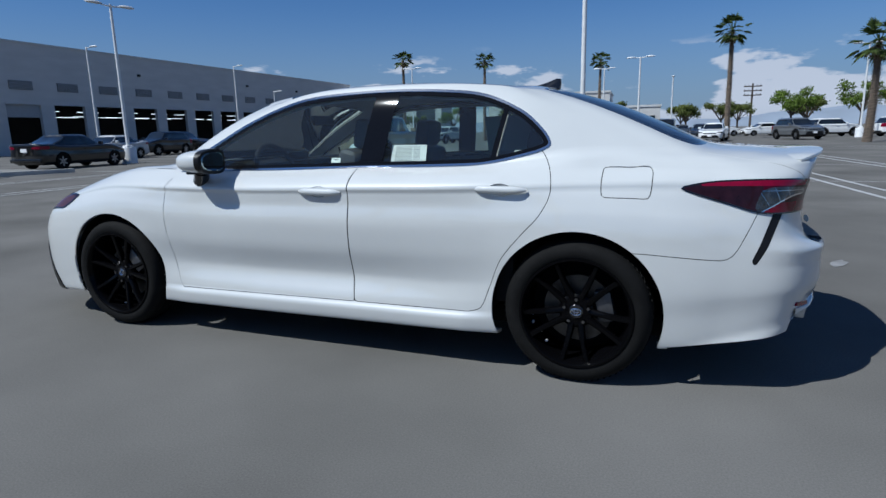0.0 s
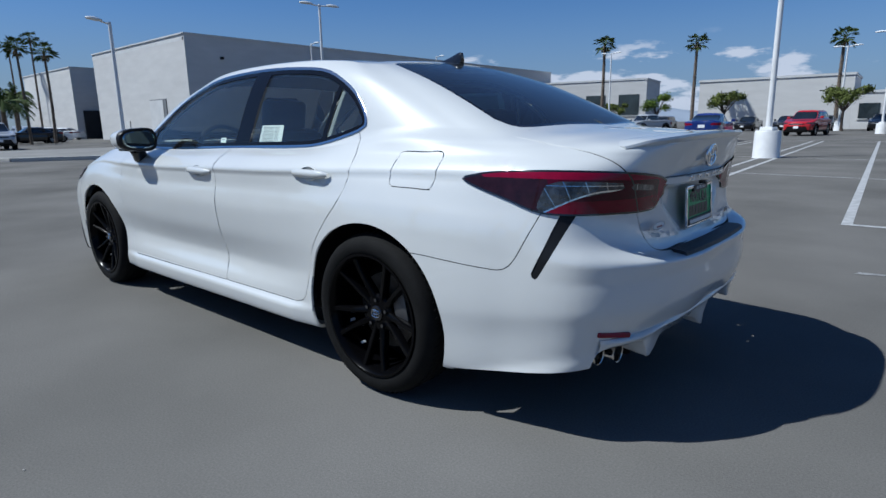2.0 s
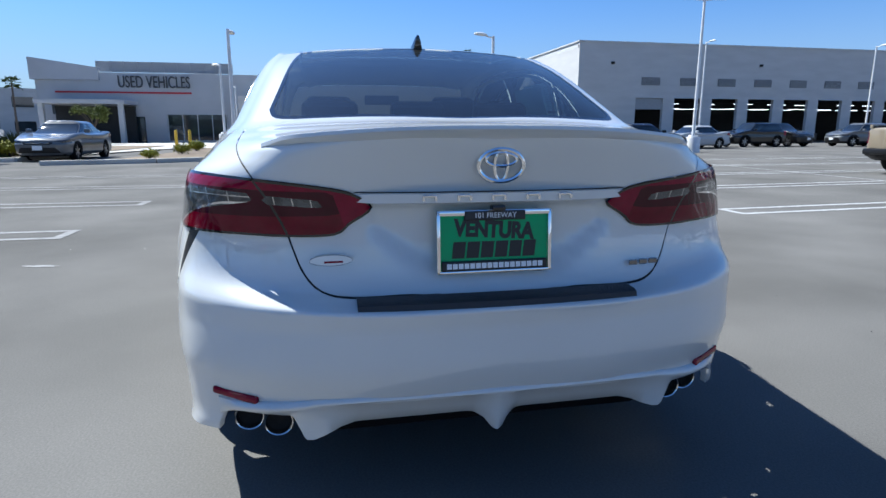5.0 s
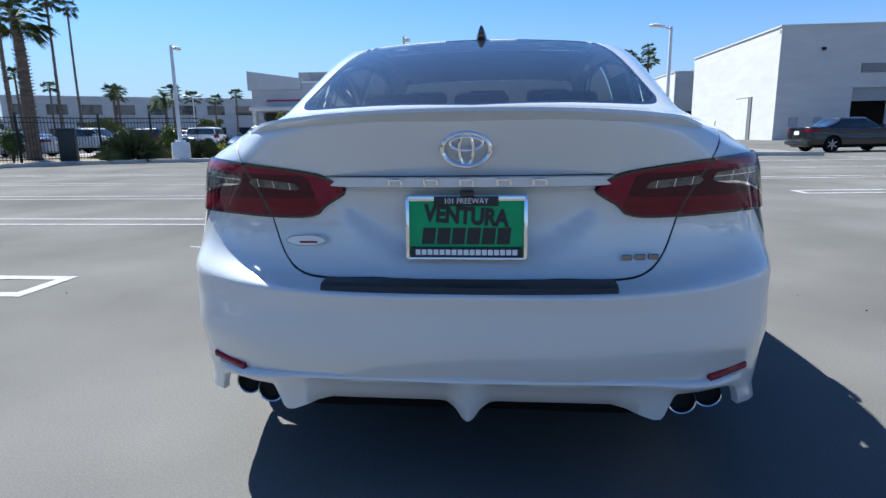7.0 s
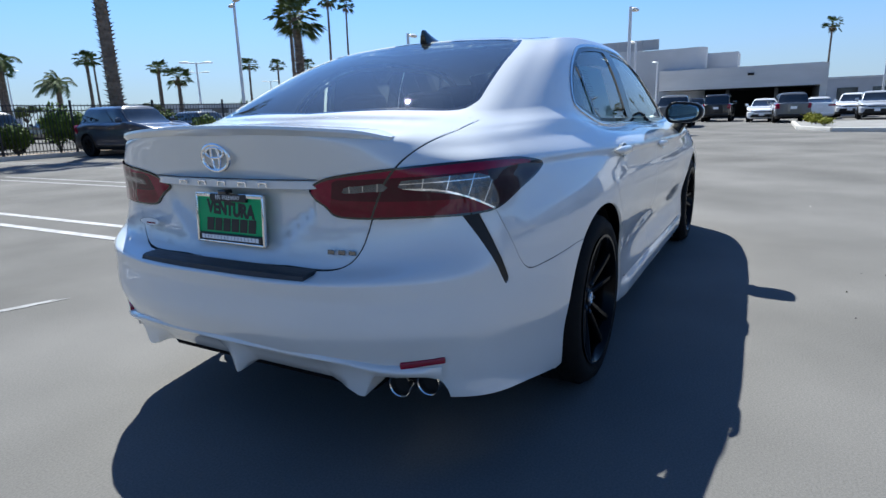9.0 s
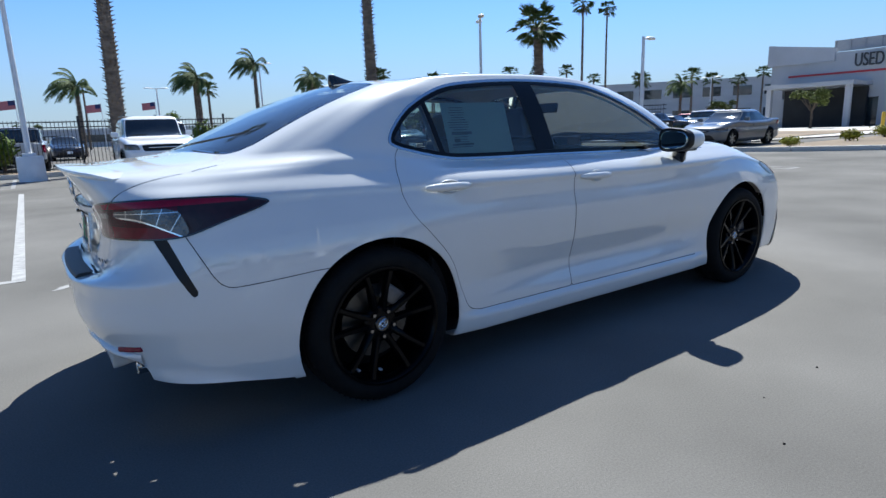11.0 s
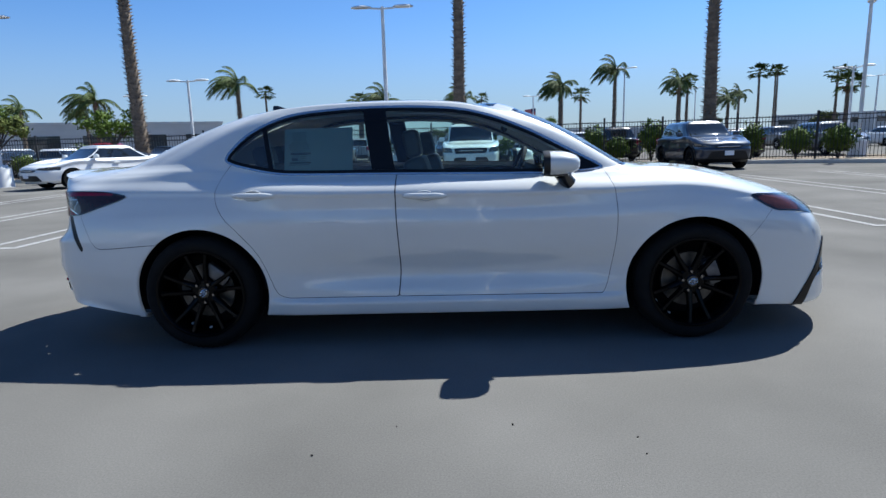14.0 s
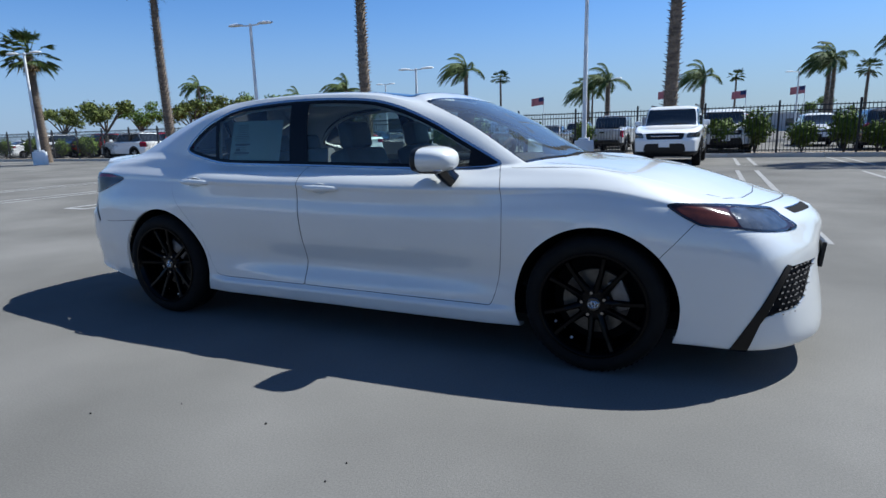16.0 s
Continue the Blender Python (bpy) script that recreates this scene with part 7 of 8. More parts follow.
stock = {"near": (build_palm("fan", 11.5, 1.9, 1, 0.23, 0.1, True), 11.5), "mid": (build_palm("fan", 6.2, 1.75, 2, 0.27, 0.05, False), 6.2), "far": (build_palm("fan", 8.0, 1.45, 3, 0.17, 0.12, True), 8.0),
         "slim": (build_palm("fan", 12.0, 1.2, 4, 0.10, 0.05, True), 12.0), "feather": (build_palm("feather", 5.4, 2.3, 5, 0.16, -0.55), 5.4), "thin": (build_palm("fan", 8.0, 1.3, 6, 0.12, 0.2, False), 8.0)}
placed = set()
for kind, x, y, h in (("near", 0.3, 21.0, 11.5), ("near", 11.3, 22.0, 12.0), ("near", -13.4, 21.2, 11.0), ("near", -26.8, 21.2, 10.2), ("mid", 20.4, 20.4, 6.1), ("slim", 36.5, 31.5, 10.6), ("slim", 50.5, 40.3, 13.0), ("thin", 30.0, 29.5, 8.4),
                      ("far", 29.6, -64.7, 10.0), ("far", 20.1, -68.3, 9.7), ("far", 5.8, -66.1, 8.6), ("near", -6.6, -56.3, 9.4), ("near", -13.2, -40.1, 5.9), ("slim", 94.4, -15.0, 12.5), ("slim", 96.0, -21.5, 12.3), ("slim", 84.0, -21.0, 12.2),
                      ("feather", 64.8, -13.9, 4.4), ("slim", 71.3, -6.1, 8.9), ("slim", 55.1, -12.3, 7.7), ("slim", 56.2, -14.4, 7.6), ("feather", 54.0, -10.5, 3.2), ("feather", 10.1, 51.2, 6.0), ("feather", 13.3, 45.0, 6.6), ("far", 25.8, 61.6, 6.9), ("feather", 36.7, 72.9, 6.3),
                      ("thin", 31.8, 58.5, 7.4), ("thin", 40.1, 59.1, 7.1), ("feather", -15.5, 38.9, 5.8), ("feather", -4.8, 38.1, 4.3), ("feather", 8.9, 45.2, 5.4), ("feather", 21.1, 51.9, 6.1), ("thin", 46.9, 83.8, 9.9), ("thin", 54.4, 79.2, 9.1), ("thin", 51.2, 56.6, 7.9),
                      ("thin", 57.4, 57.7, 8.2), ("thin", 60.2, 55.0, 8.2), ("feather", -35.4, 44.0, 4.8), ("feather", -23.2, 34.2, 4.5), ("far", 23.1, 56.9, 6.0), ("feather", 29.3, 59.7, 4.9), ("thin", 42.8, 75.3, 9.2), ("near", -35.0, 19.0, 6.3), ("feather", -49.0, 44.5, 6.7),
                      ("thin", 4.2, 81.4, 7.3), ("feather", 1.0, 46.4, 4.9), ("thin", 67.0, 37.5, 5.7), ("thin", 65.8, 39.6, 6.4), ("thin", 77.0, 39.8, 6.0), ("thin", 78.3, 37.2, 6.8), ("far", 62.0, 44.0, 6.0), ("feather", 58.0, 36.0, 4.8), ("far", 70.0, 50.0, 7.0),
                      ("feather", -40.0, 60.0, 5.5), ("thin", -22.0, 66.0, 7.5), ("thin", -12.0, 72.0, 7.0), ("far", 16.0, 70.0, 6.5), ("thin", -60.0, 56.0, 7.0), ("feather", -8.0, 48.0, 4.2), ("far", 34.0, 48.0, 5.2), ("thin", 74.0, 62.0, 8.0)):
    src, sh = stock[kind]
    k = len(placed)
    m = pose(x, y, 0, 0, 0, (k * 67) % 360 if kind != "feather" else (k * 13) % 40 - 20)
    ob = src if src not in placed else copy_thing(src, m)
    placed.add(ob)
    ob.matrix_basis = m @ Matrix.Diagonal((1 + 0.08 * math.sin(k), 1 + 0.08 * math.sin(k), h / sh, 1))
    # the crown keeps its own proportions
for ob in placed:
    for ch in ob.children:
        if ch.name.startswith(("crown", "dead_skirt")):
            ch.scale = (1, 1, 1 / ob.scale[2])


def clump(rng, n, rx, ry, rz, size, solid=0.5):
    """Many small leaves in an uneven ellipsoid."""
    verts, faces = [], []
    for k in range(n):
        d = Vector((rng.gauss(0, 1), rng.gauss(0, 1), rng.gauss(0, 1))).normalized()
        lump = 0.75 + 0.35 * noise.noise(d * 2.3 + Vector((rx * 7, 0, rz)))
        rr = lump * (rng.uniform(solid, 1.0) ** 0.5)
        c = Vector((d.x * rx * rr, d.y * ry * rr, d.z * rz * rr))
        a = Vector((rng.uniform(-1, 1), rng.uniform(-1, 1), rng.uniform(-0.6, 1))).normalized()
        b = a.cross(d).normalized() if a.cross(d).length > 0.05 else Vector((1, 0, 0))
        s = size * rng.uniform(0.6, 1.3)
        i = len(verts)
        verts += [tuple(c), tuple(c + a * s * 0.5 + b * s * 0.28), tuple(c + a * s), tuple(c + a * s * 0.5 - b * s * 0.28)]
        faces.append((i, i + 1, i + 2, i + 3))
    return verts, faces


def build_shrub(seed, mat, w, h, n, leaf):
    rng = random.Random(seed)
    s = thing("shrub", "leafy green shrub on the verge", "shrub", None, "verge shrubs")
    for k in range(4):
        a = k * 1.7
        part("stem", tube([(0, 0, 0), (0.15 * w * math.cos(a), 0.15 * w * math.sin(a), h * 0.5)], [0.03, 0.012], 6), M["bark_dark"], s)
    v, f = clump(rng, n, w / 2, w / 2, h / 2, leaf, 0.25)
    mesh_object("crown", [(x, y, z + h * 0.55) for x, y, z in v], f, mat, s, "dense small leaves", False)
    return s


shrubs = [build_shrub(21, M["leaf"], 1.5, 1.35, 1500, 0.15), build_shrub(22, M["leaf"], 1.25, 1.6, 1400, 0.14), build_shrub(23, M["leaf_yellow"], 1.6, 0.75, 1100, 0.13)]
used_first = set()
rng = random.Random(31)
spots = [(k, x, 22.1 + rng.uniform(-0.25, 0.3)) for k, x in enumerate([-58, -54, -49, -45, -41, -38, -35.5, -30, -23.5, -21.5, -19.5, -16.5, -9.8, -8.0, -5.6, -3.2, 2.2, 3.4, 5.0, 6.3, 7.3, 8.8, 9.9])]
spots += [(3, 12.6, 20.9), (4, 14.2, 20.4), (0, 15.6, 19.9), (1, 17.6, 18.9), (1, 21.8, 17.0), (1, 23.0, 15.5)]
for k, x, y in spots:
    src = shrubs[k % 2]
    m = pose(x, y, 0.08, 0, 0, rng.uniform(0, 360)) @ Matrix.Scale(rng.uniform(0.85, 1.2), 4)
    if src not in used_first:
        used_first.add(src)
        src.matrix_basis = m
    else:
        copy_thing(src, m).scale = m.to_scale()
src = shrubs[2]
for j, (x, y, s) in enumerate(((20.6, 3.6, 0.7), (24.0, 4.4, 0.6), (26.0, 4.8, 0.75), (28.5, 5.2, 0.7), (31, 5.6, 0.8), (18.2, 6.3, 0.5), (23.0, 6.3, 0.6), (27.0, 6.5, 0.7), (21.3, 12.0, 0.8), (22.6, 11.6, 0.9), (24.2, 11.8, 0.9), (26.0, 11.9, 1.0), (28.0, 12.0, 1.0), (20.6, 3.0, 0.45),
                               (26.5, -3.4, 0.5), (29.0, -3.2, 0.6), (31.5, -3.2, 0.7), (33.0, -3.2, 0.6))):
    m = pose(x, y, 0.08, 0, 0, 77 * j) @ Matrix.Diagonal((s, s, s, 1))
    if j == 0:
        src.matrix_basis = m
    else:
        copy_thing(src, m).scale = m.to_scale()
    src["label"] = "low yellow-green plant on the island"

# strap-leaved clumps
def build_strap_plant(seed, r, n):
    rng = random.Random(seed)
    verts, faces = [], []
    for k in range(n):
        az, el = rng.uniform(0, 2 * math.pi), rng.uniform(0.25, 1.35)
        d = Vector((math.cos(az) * math.cos(el), math.sin(az) * math.cos(el), math.sin(el)))
        s = Vector((-math.sin(az), math.cos(az), 0)) * 0.035
        ln = r * rng.uniform(0.75, 1.15)
        p = Vector((rng.uniform(-0.25, 0.25), rng.uniform(-0.25, 0.25), 0))
        m1 = p + d * ln * 0.6
        e = p + d * ln + Vector((0, 0, -0.28 * ln * math.cos(el)))
        i = len(verts)
        verts += [tuple(p - s), tuple(p + s), tuple(m1 + s * 0.8), tuple(e), tuple(m1 - s * 0.8)]
        faces.append((i, i + 1, i + 2, i + 3, i + 4))
    ob = mesh_object("strap_plant", verts, faces, M["blade"], None, "", False)
    return tagged(ob, "large clump of strap-leaved plant on the verge", "plant", "strap-leaved plants")


strap = build_strap_plant(41, 1.5, 520)
strap.matrix_basis = pose(19.0, 14.8, 0.08)
for x, y, s in ((20.8, 12.9, 0.65), (22.3, 12.9, 0.6), (24.5, 13.2, 0.7)):
    copy_thing(strap, pose(x, y, 0.08, 0, 0, 90 * s)).scale = (s, s, s)


def build_tree(seed, h, r, mat, n):
    rng = random.Random(seed)
    t = thing("tree", "broad leafy green street tree", "tree", None, "street trees")
    part("trunk", tube([(0, 0, 0), (0.06, 0.04, h * 0.25), (0.02, -0.03, h * 0.45)], [0.17, 0.13, 0.10], 9), M["bark_dark"], t, "brown tapered trunk", True)
    verts, faces = [], []
    for k in range(9):
        a, e = k * 2.4, rng.uniform(0.35, 1.0)
        q = Vector((math.cos(a) * r * rng.uniform(0.3, 0.75), math.sin(a) * r * rng.uniform(0.3, 0.75), h * rng.uniform(0.55, 0.88)))
        part("limb", tube([(0.02, -0.03, h * 0.40), tuple(q * 0.6 + Vector((0, 0, h * 0.2))), tuple(q)], [0.07, 0.045, 0.02], 6), M["bark_dark"], t)
        v, f = clump(rng, n // 9, r * rng.uniform(0.32, 0.46), r * rng.uniform(0.32, 0.46), h * rng.uniform(0.10, 0.16), 0.24, 0.1)
        b = len(verts)
        verts += [(x + q.x, y + q.y, z + q.z) for x, y, z in v]
        faces += [tuple(i + b for i in g) for g in f]
    mesh_object("crown", verts, faces, mat, t, "uneven crown of small leaves", False)
    return t


trees = [build_tree(51, 4.4, 2.3, M["leaf_dark"], 2300), build_tree(52, 5.2, 2.8, M["leaf"], 2600)]
first = set()
for j, (k, x, y, s) in enumerate(((0, 4.5, -60.0, 0.95), (1, -13.9, -70, 1.0), (0, -3.5, -75, 0.95), (0, -7.6, -78, 1.0), (1, -20.5, -71, 1.1), (0, -16.5, -76, 1.0), (0, 16, -66, 1.0), (1, 26, -73, 0.9), (0, 33, -76, 0.9), (1, 12, -92, 0.8), (0, -3.0, -80, 0.9), (0, -10, -84, 1.0), (1, -18, -86, 1.0), (0, -25, -74, 1.15), (1, -30, -66, 1.1), (0, -38, -70, 1.0),
                                  (0, -27.5, 27.0, 0.95), (0, -34.0, 29.5, 1.0), (0, -39.0, 26.0, 1.0), (1, -20.0, 30.5, 0.75), (1, -44, 33, 0.9), (0, -50, 30, 1.0), (0, -24.0, 26.5, 0.8), (1, -31.0, 34.0, 0.9), (0, 56, 30, 0.7), (0, 48, 36, 0.6), (1, 66, 48, 0.7), (0, 72, 55, 0.8),
                                  (1, 60, 66, 0.8), (0, 46, 70, 0.9), (0, 36, 80, 0.9), (1, 14, 86, 0.9), (0, -2, 84, 0.8), (0, 47.5, 18.0, 0.75), (0, 62, -84, 0.9))):
    m = pose(x, y, 0, 0, 0, 51 * j) @ Matrix.Diagonal((s, s, s, 1))
    if trees[k] not in first:
        first.add(trees[k])
        trees[k].matrix_basis = m
    else:
        copy_thing(trees[k], m).scale = (s, s, s)


# ---- the other parked cars ----
KINDS = {  # length, width, height, bonnet, belt, tail deck, cowl x, roof front x, roof rear x, rear glass base x, clearance, wheel radius
    "saloon": (4.80, 1.82, 1.45, 0.93, 0.96, 1.06, 0.95, 0.25, -1.00, -1.75, 0.22, 0.33),
    "hatch": (4.55, 1.76, 1.47, 0.96, 0.98, 1.08, 1.15, 0.30, -0.95, -2.02, 0.20, 0.31),
    "suv": (4.70, 1.88, 1.69, 1.06, 1.10, 1.10, 1.00, 0.30, -1.70, -2.12, 0.26, 0.37),
    "box": (4.75, 1.92, 1.82, 1.18, 1.18, 1.18, 0.90, 0.45, -1.95, -2.22, 0.32, 0.39),
    "pickup": (5.40, 1.90, 1.79, 1.16, 1.18, 1.14, 1.20, 0.65, -0.72, -0.95, 0.36, 0.41)}
M["car_glass"] = material("dark_car_glass", (0.012, 0.015, 0.017), 0.03, coat=0.8, var=0.3, scale=2)
M["silver_rim"] = material("silver_alloy", (0.45, 0.45, 0.46), 0.3, 0.9, var=0.2, scale=20)
COLOURS = {"black": (0.004, 0.004, 0.005), "white": (0.78, 0.78, 0.77), "silver": (0.42, 0.43, 0.44), "grey": (0.10, 0.105, 0.11), "blue": (0.012, 0.030, 0.16), "navy": (0.018, 0.026, 0.045), "red": (0.42, 0.012, 0.015), "tan": (0.25, 0.205, 0.14), "maroon": (0.12, 0.012, 0.016)}
for k, c in COLOURS.items():
    M["paint_" + k] = paint(k + "_car_paint", c, 0.3)


def build_parked(kind, colour):
    L, W, H, bon, belt, deck, cowl, rf, rr, rb, clr, wr = KINDS[kind]
    a, b, h = L / 2, W / 2, L / 2
    wx = L * 0.295
    X = (-a, -a, -a + 0.10, -a + 0.55, -wx, 0.0, wx, a - 0.6, a - 0.16, a, a + 0.04)
    Y = (0, b * 0.66, b * 0.90, b * 0.975, b, b, b, b * 0.965, b * 0.84, b * 0.5, 0)

    def ring(z, dy=0.0, tail=0.0, nose=0.0):
        return [(x + (tail if x < -a + 0.3 else 0) - (nose if x > a - 0.3 else 0), max(0.0, y - dy) if y else 0, zz) for x, y, zz in zip(X, Y, z if isinstance(z, list) else [z] * 11)]

    top = [deck, deck, deck - 0.02, deck - 0.02, belt + 0.02, belt, belt, bon - 0.06, bon - 0.14, bon - 0.16, bon - 0.15]
    rings = [ring(clr, 0.10, 0.10, 0.10), ring(clr + 0.10, 0.02, 0.02, 0.02), ring(0.5 * (clr + belt), 0.0), ring([0.75 * t + 0.25 * clr for t in top], 0.02, 0.0, 0.03), ring([t - 0.07 for t in top], 0.0, 0.0, 0.05), ring(top, 0.06, 0.03, 0.12)]
    gy = b - 0.13
    wide = [0, gy * 0.62, gy * 0.86, gy * 0.95, gy, gy, gy * 0.98, gy * 0.93, gy * 0.7, gy * 0.35, 0]
    gx = [rb, rb, rb + 0.05, rb + 0.22, min(-0.6, rb + 0.8), 0.0, cowl - 0.28, cowl - 0.05, cowl + 0.05, cowl + 0.09, cowl + 0.10]
    gz = [deck + 0.01, deck + 0.01, deck, belt + 0.03, belt + 0.03, belt + 0.03, belt + 0.03, max(belt, bon) + 0.01, bon + 0.02, bon + 0.02, bon + 0.02]
    rings.append([(x, y, z) for x, y, z in zip(gx, wide, gz)])
    ry = gy - (0.09 if kind in ("pickup", "box") else 0.16)
    roof = [rr, rr, rr + 0.03, rr + 0.12, rr + (rf - rr) * 0.35, rr + (rf - rr) * 0.6, rf - 0.10, rf, rf + 0.03, rf + 0.04, rf + 0.05]
    wide2 = [0, ry * 0.6, ry * 0.88, ry * 0.96, ry, ry, ry * 0.97, ry * 0.9, ry * 0.66, ry * 0.33, 0]
    rings.append([(x, y, H - 0.09) for x, y in zip(roof, wide2)])
    rings.append([(x * 0.9 + (rr + rf) * 0.05, y * 0.72, H - 0.02) for x, y in zip(roof, wide2)])
    rings.append([(x * 0.6 + (rr + rf) * 0.2, 0, H) for x in roof])
    sk, u, w = cage_skin(rings, 80, 54)
    body = lambda t: t == "body"  # noqa: E731
    for cx in (-wx, wx):
        f = np.hypot(sk.v[:, 0] - cx, sk.v[:, 2] - wr) - (wr + 0.055)
        sk.split(f, body, lambda t: "hole", sk.v[:, 1] > b * 0.6)
    lo, hi = w[6], w[7]
    lev = np.minimum(sk.e[:, 1] - lo - 0.02, hi - 0.05 - sk.e[:, 1])
    sk.split(-lev, body, lambda t: "glass")
    front, rear = u[7], u[3]
    tall = kind in ("suv", "box", "pickup")
    for cu, tag in ((front - 0.02, "body"), (rear - 0.03, "body"), (u[5] + 0.05, "post")) if kind != "pickup" else ((front - 0.02, "body"), (rear + 0.02, "body"), (u[5] + 0.05, "post")):
        for edge, made in ((cu + 0.045, tag + "_"), (cu - 0.045, "glass")):
            sk.split(sk.e[:, 0] - edge, lambda t: t == ("glass" if made != "glass" else tag + "_"), lambda t: made if made != "glass" else "glass_", None)
        sk.t = [{tag + "_": tag, "glass_": "glass"}.get(t, t) for t in sk.t]
    # lamps, grille, intake and dark lower cladding are cut out of the shell
    zt = deck - 0.10 if kind != "pickup" else 0.95
    yz = lambda: np.c_[sk.v[:, 1], sk.v[:, 2]]  # noqa: E731
    nose, tail_x = (lambda: sk.v[:, 0] > a - 0.66), (lambda: sk.v[:, 0] < -a + 0.42)
    if kind in ("box", "pickup"):
        shapes = [("head", nose, ((b * 0.60, bon - 0.34), (b * 1.2, bon - 0.34), (b * 1.2, bon - 0.17), (b * 0.66, bon - 0.19))),
                  ("grille", nose, ((-0.5, bon - 0.38), (b * 0.52, bon - 0.38), (b * 0.57, bon - 0.20), (-0.5, bon - 0.20))),
                  ("grille", nose, ((-0.5, clr + 0.12), (b * 0.62, clr + 0.12), (b * 0.56, bon - 0.50), (-0.5, bon - 0.50)))]
    else:
        shapes = [("head", nose, ((b * 0.52, bon - 0.26), (b * 1.2, bon - 0.30), (b * 1.2, bon - 0.16), (b * 0.62, bon - 0.20))),
                  ("grille", nose, ((-0.5, bon - 0.34), (b * 0.46, bon - 0.34), (b * 0.54, bon - 0.26), (-0.5, bon - 0.23))),
                  ("grille", nose, ((-0.5, clr + 0.08), (b * 0.74, clr + 0.08), (b * 0.60, bon - 0.44), (-0.5, bon - 0.44)))]
    if tall:
        shapes.append(("tail", tail_x, ((b * (0.84 if kind == "pickup" else 0.70), zt - 0.20), (b * 1.2, zt - 0.22), (b * 1.2, zt + 0.10), (b * (0.84 if kind == "pickup" else 0.76), zt + 0.10))))
    else:
        shapes.append(("tail", tail_x, ((b * 0.44, zt - 0.10), (b * 1.2, zt - 0.14), (b * 1.2, zt + 0.02), (b * 0.52, zt - 0.01))))
    for tag, where, poly in shapes:
        sk.split(signed(yz(), np.array(poly)), body, lambda t: tag, where())
    if tall:
        sk.split(sk.v[:, 2] - clr - 0.13, body, lambda t: "clad")
        for cx in (-wx, wx):
            sk.split(np.hypot(sk.v[:, 0] - cx, sk.v[:, 2] - wr) - (wr + 0.115), body, lambda t: "clad", sk.v[:, 1] > b * 0.7)
    label = {"saloon": "saloon car", "hatch": "hatchback car", "suv": "crossover car", "box": "off-road wagon", "pickup": "crew-cab pickup"}[kind]
    c = thing("parked_car", colour + " " + label + " parked in the lot", "car", None, "parked cars")
    pm = M["paint_" + colour]
    for flip in (False, True):
        sk.piece("body", "body", pm, c, colour + " body half", flip)
        sk.piece("glazing", "glass", M["car_glass"], c, "dark glazing", flip, 0.004)
        for nm, tg, mt, lb, push in (("door_post", "post", "pillar", "black door post", 0.002), ("headlamp", "head", "clear_lens", "clear headlamp", -0.004), ("grille", "grille", "black_satin", "black grille opening", 0.015),
                                     ("tail_lamp", "tail", "red_lens", "red tail lamp", -0.006), ("cladding", "clad", "black_satin", "black lower cladding", -0.012)):
            sk.piece(nm, tg, M[mt], c, lb, flip, push)
    part("underside", boxed((L * 0.9, W * 0.82, 0.3), pose(0, 0, clr + 0.12), 0.04), M["black_matt"], c, "dark underside")
    wheel_p = thing("wheel", "", "")
    wheel_p.parent = c
    part("tyre", lathe([(wr * 0.66, -0.10), (wr * 0.95, -0.11), (wr, -0.08), (wr, 0.08), (wr * 0.95, 0.11), (wr * 0.66, 0.10)], 28, "Y"), M["rubber"], wheel_p, "", True)
    part("rim", lathe([(wr * 0.66, 0.095), (wr * 0.62, 0.08), (wr * 0.2, 0.07), (0, 0.075)], 20, "Y"), M["black_matt"], wheel_p, "", True)
    bm = bmesh.new()
    for k in range(6):
        bmesh.ops.create_cube(bm, size=1.0, matrix=Matrix.Rotation(k * math.pi / 3, 4, "Y") @ pose(0, 0.078, wr * 0.36) @ Matrix.Diagonal((wr * 0.13, 0.03, wr * 0.55, 1)))
    part("spokes", bm, M["rim"] if colour in ("navy", "tan") else M["silver_rim"], wheel_p)
    wheel_p.matrix_basis = pose(-wx, b - 0.12, wr)
    for x, y, rz in ((wx, b - 0.12, 0), (-wx, -b + 0.12, 180), (wx, -b + 0.12, 180)):
        copy_thing(wheel_p, pose(x, y, wr, 0, 0, rz))
    for s in (-1, 1):
        part("door_mirror", boxed((0.12, 0.2, 0.15), pose(cowl - 0.35, s * (b + 0.06), belt + 0.10), 0.04), pm, c, "", True)
        part("handle", boxed((0.22, 0.03, 0.035), pose(-0.15, s * (b + 0.0), belt - 0.14), 0.01), pm, c)
    part("front_plate", boxed((0.02, 0.30, 0.15), pose(a + 0.045, 0, 0.5 * (clr + bon) - 0.10), 0.004), M["white_print"], c, "pale blank plate")
    part("grille_bar", boxed((0.03, W * 0.40, 0.03), pose(a - 0.005, 0, bon - 0.285), 0.01), M["trim_chrome"], c, "bright grille bar", True)
    part("rear_plate", boxed((0.02, 0.31, 0.15), pose(-a - 0.01, 0, zt - 0.16), 0.0), M["white_print"], c, "pale blank plate")
    part("rear_bumper", boxed((0.12, W * 0.84, 0.16), pose(-a + 0.03, 0, clr + 0.16), 0.04), M["black_satin"] if tall else pm, c, "", True)
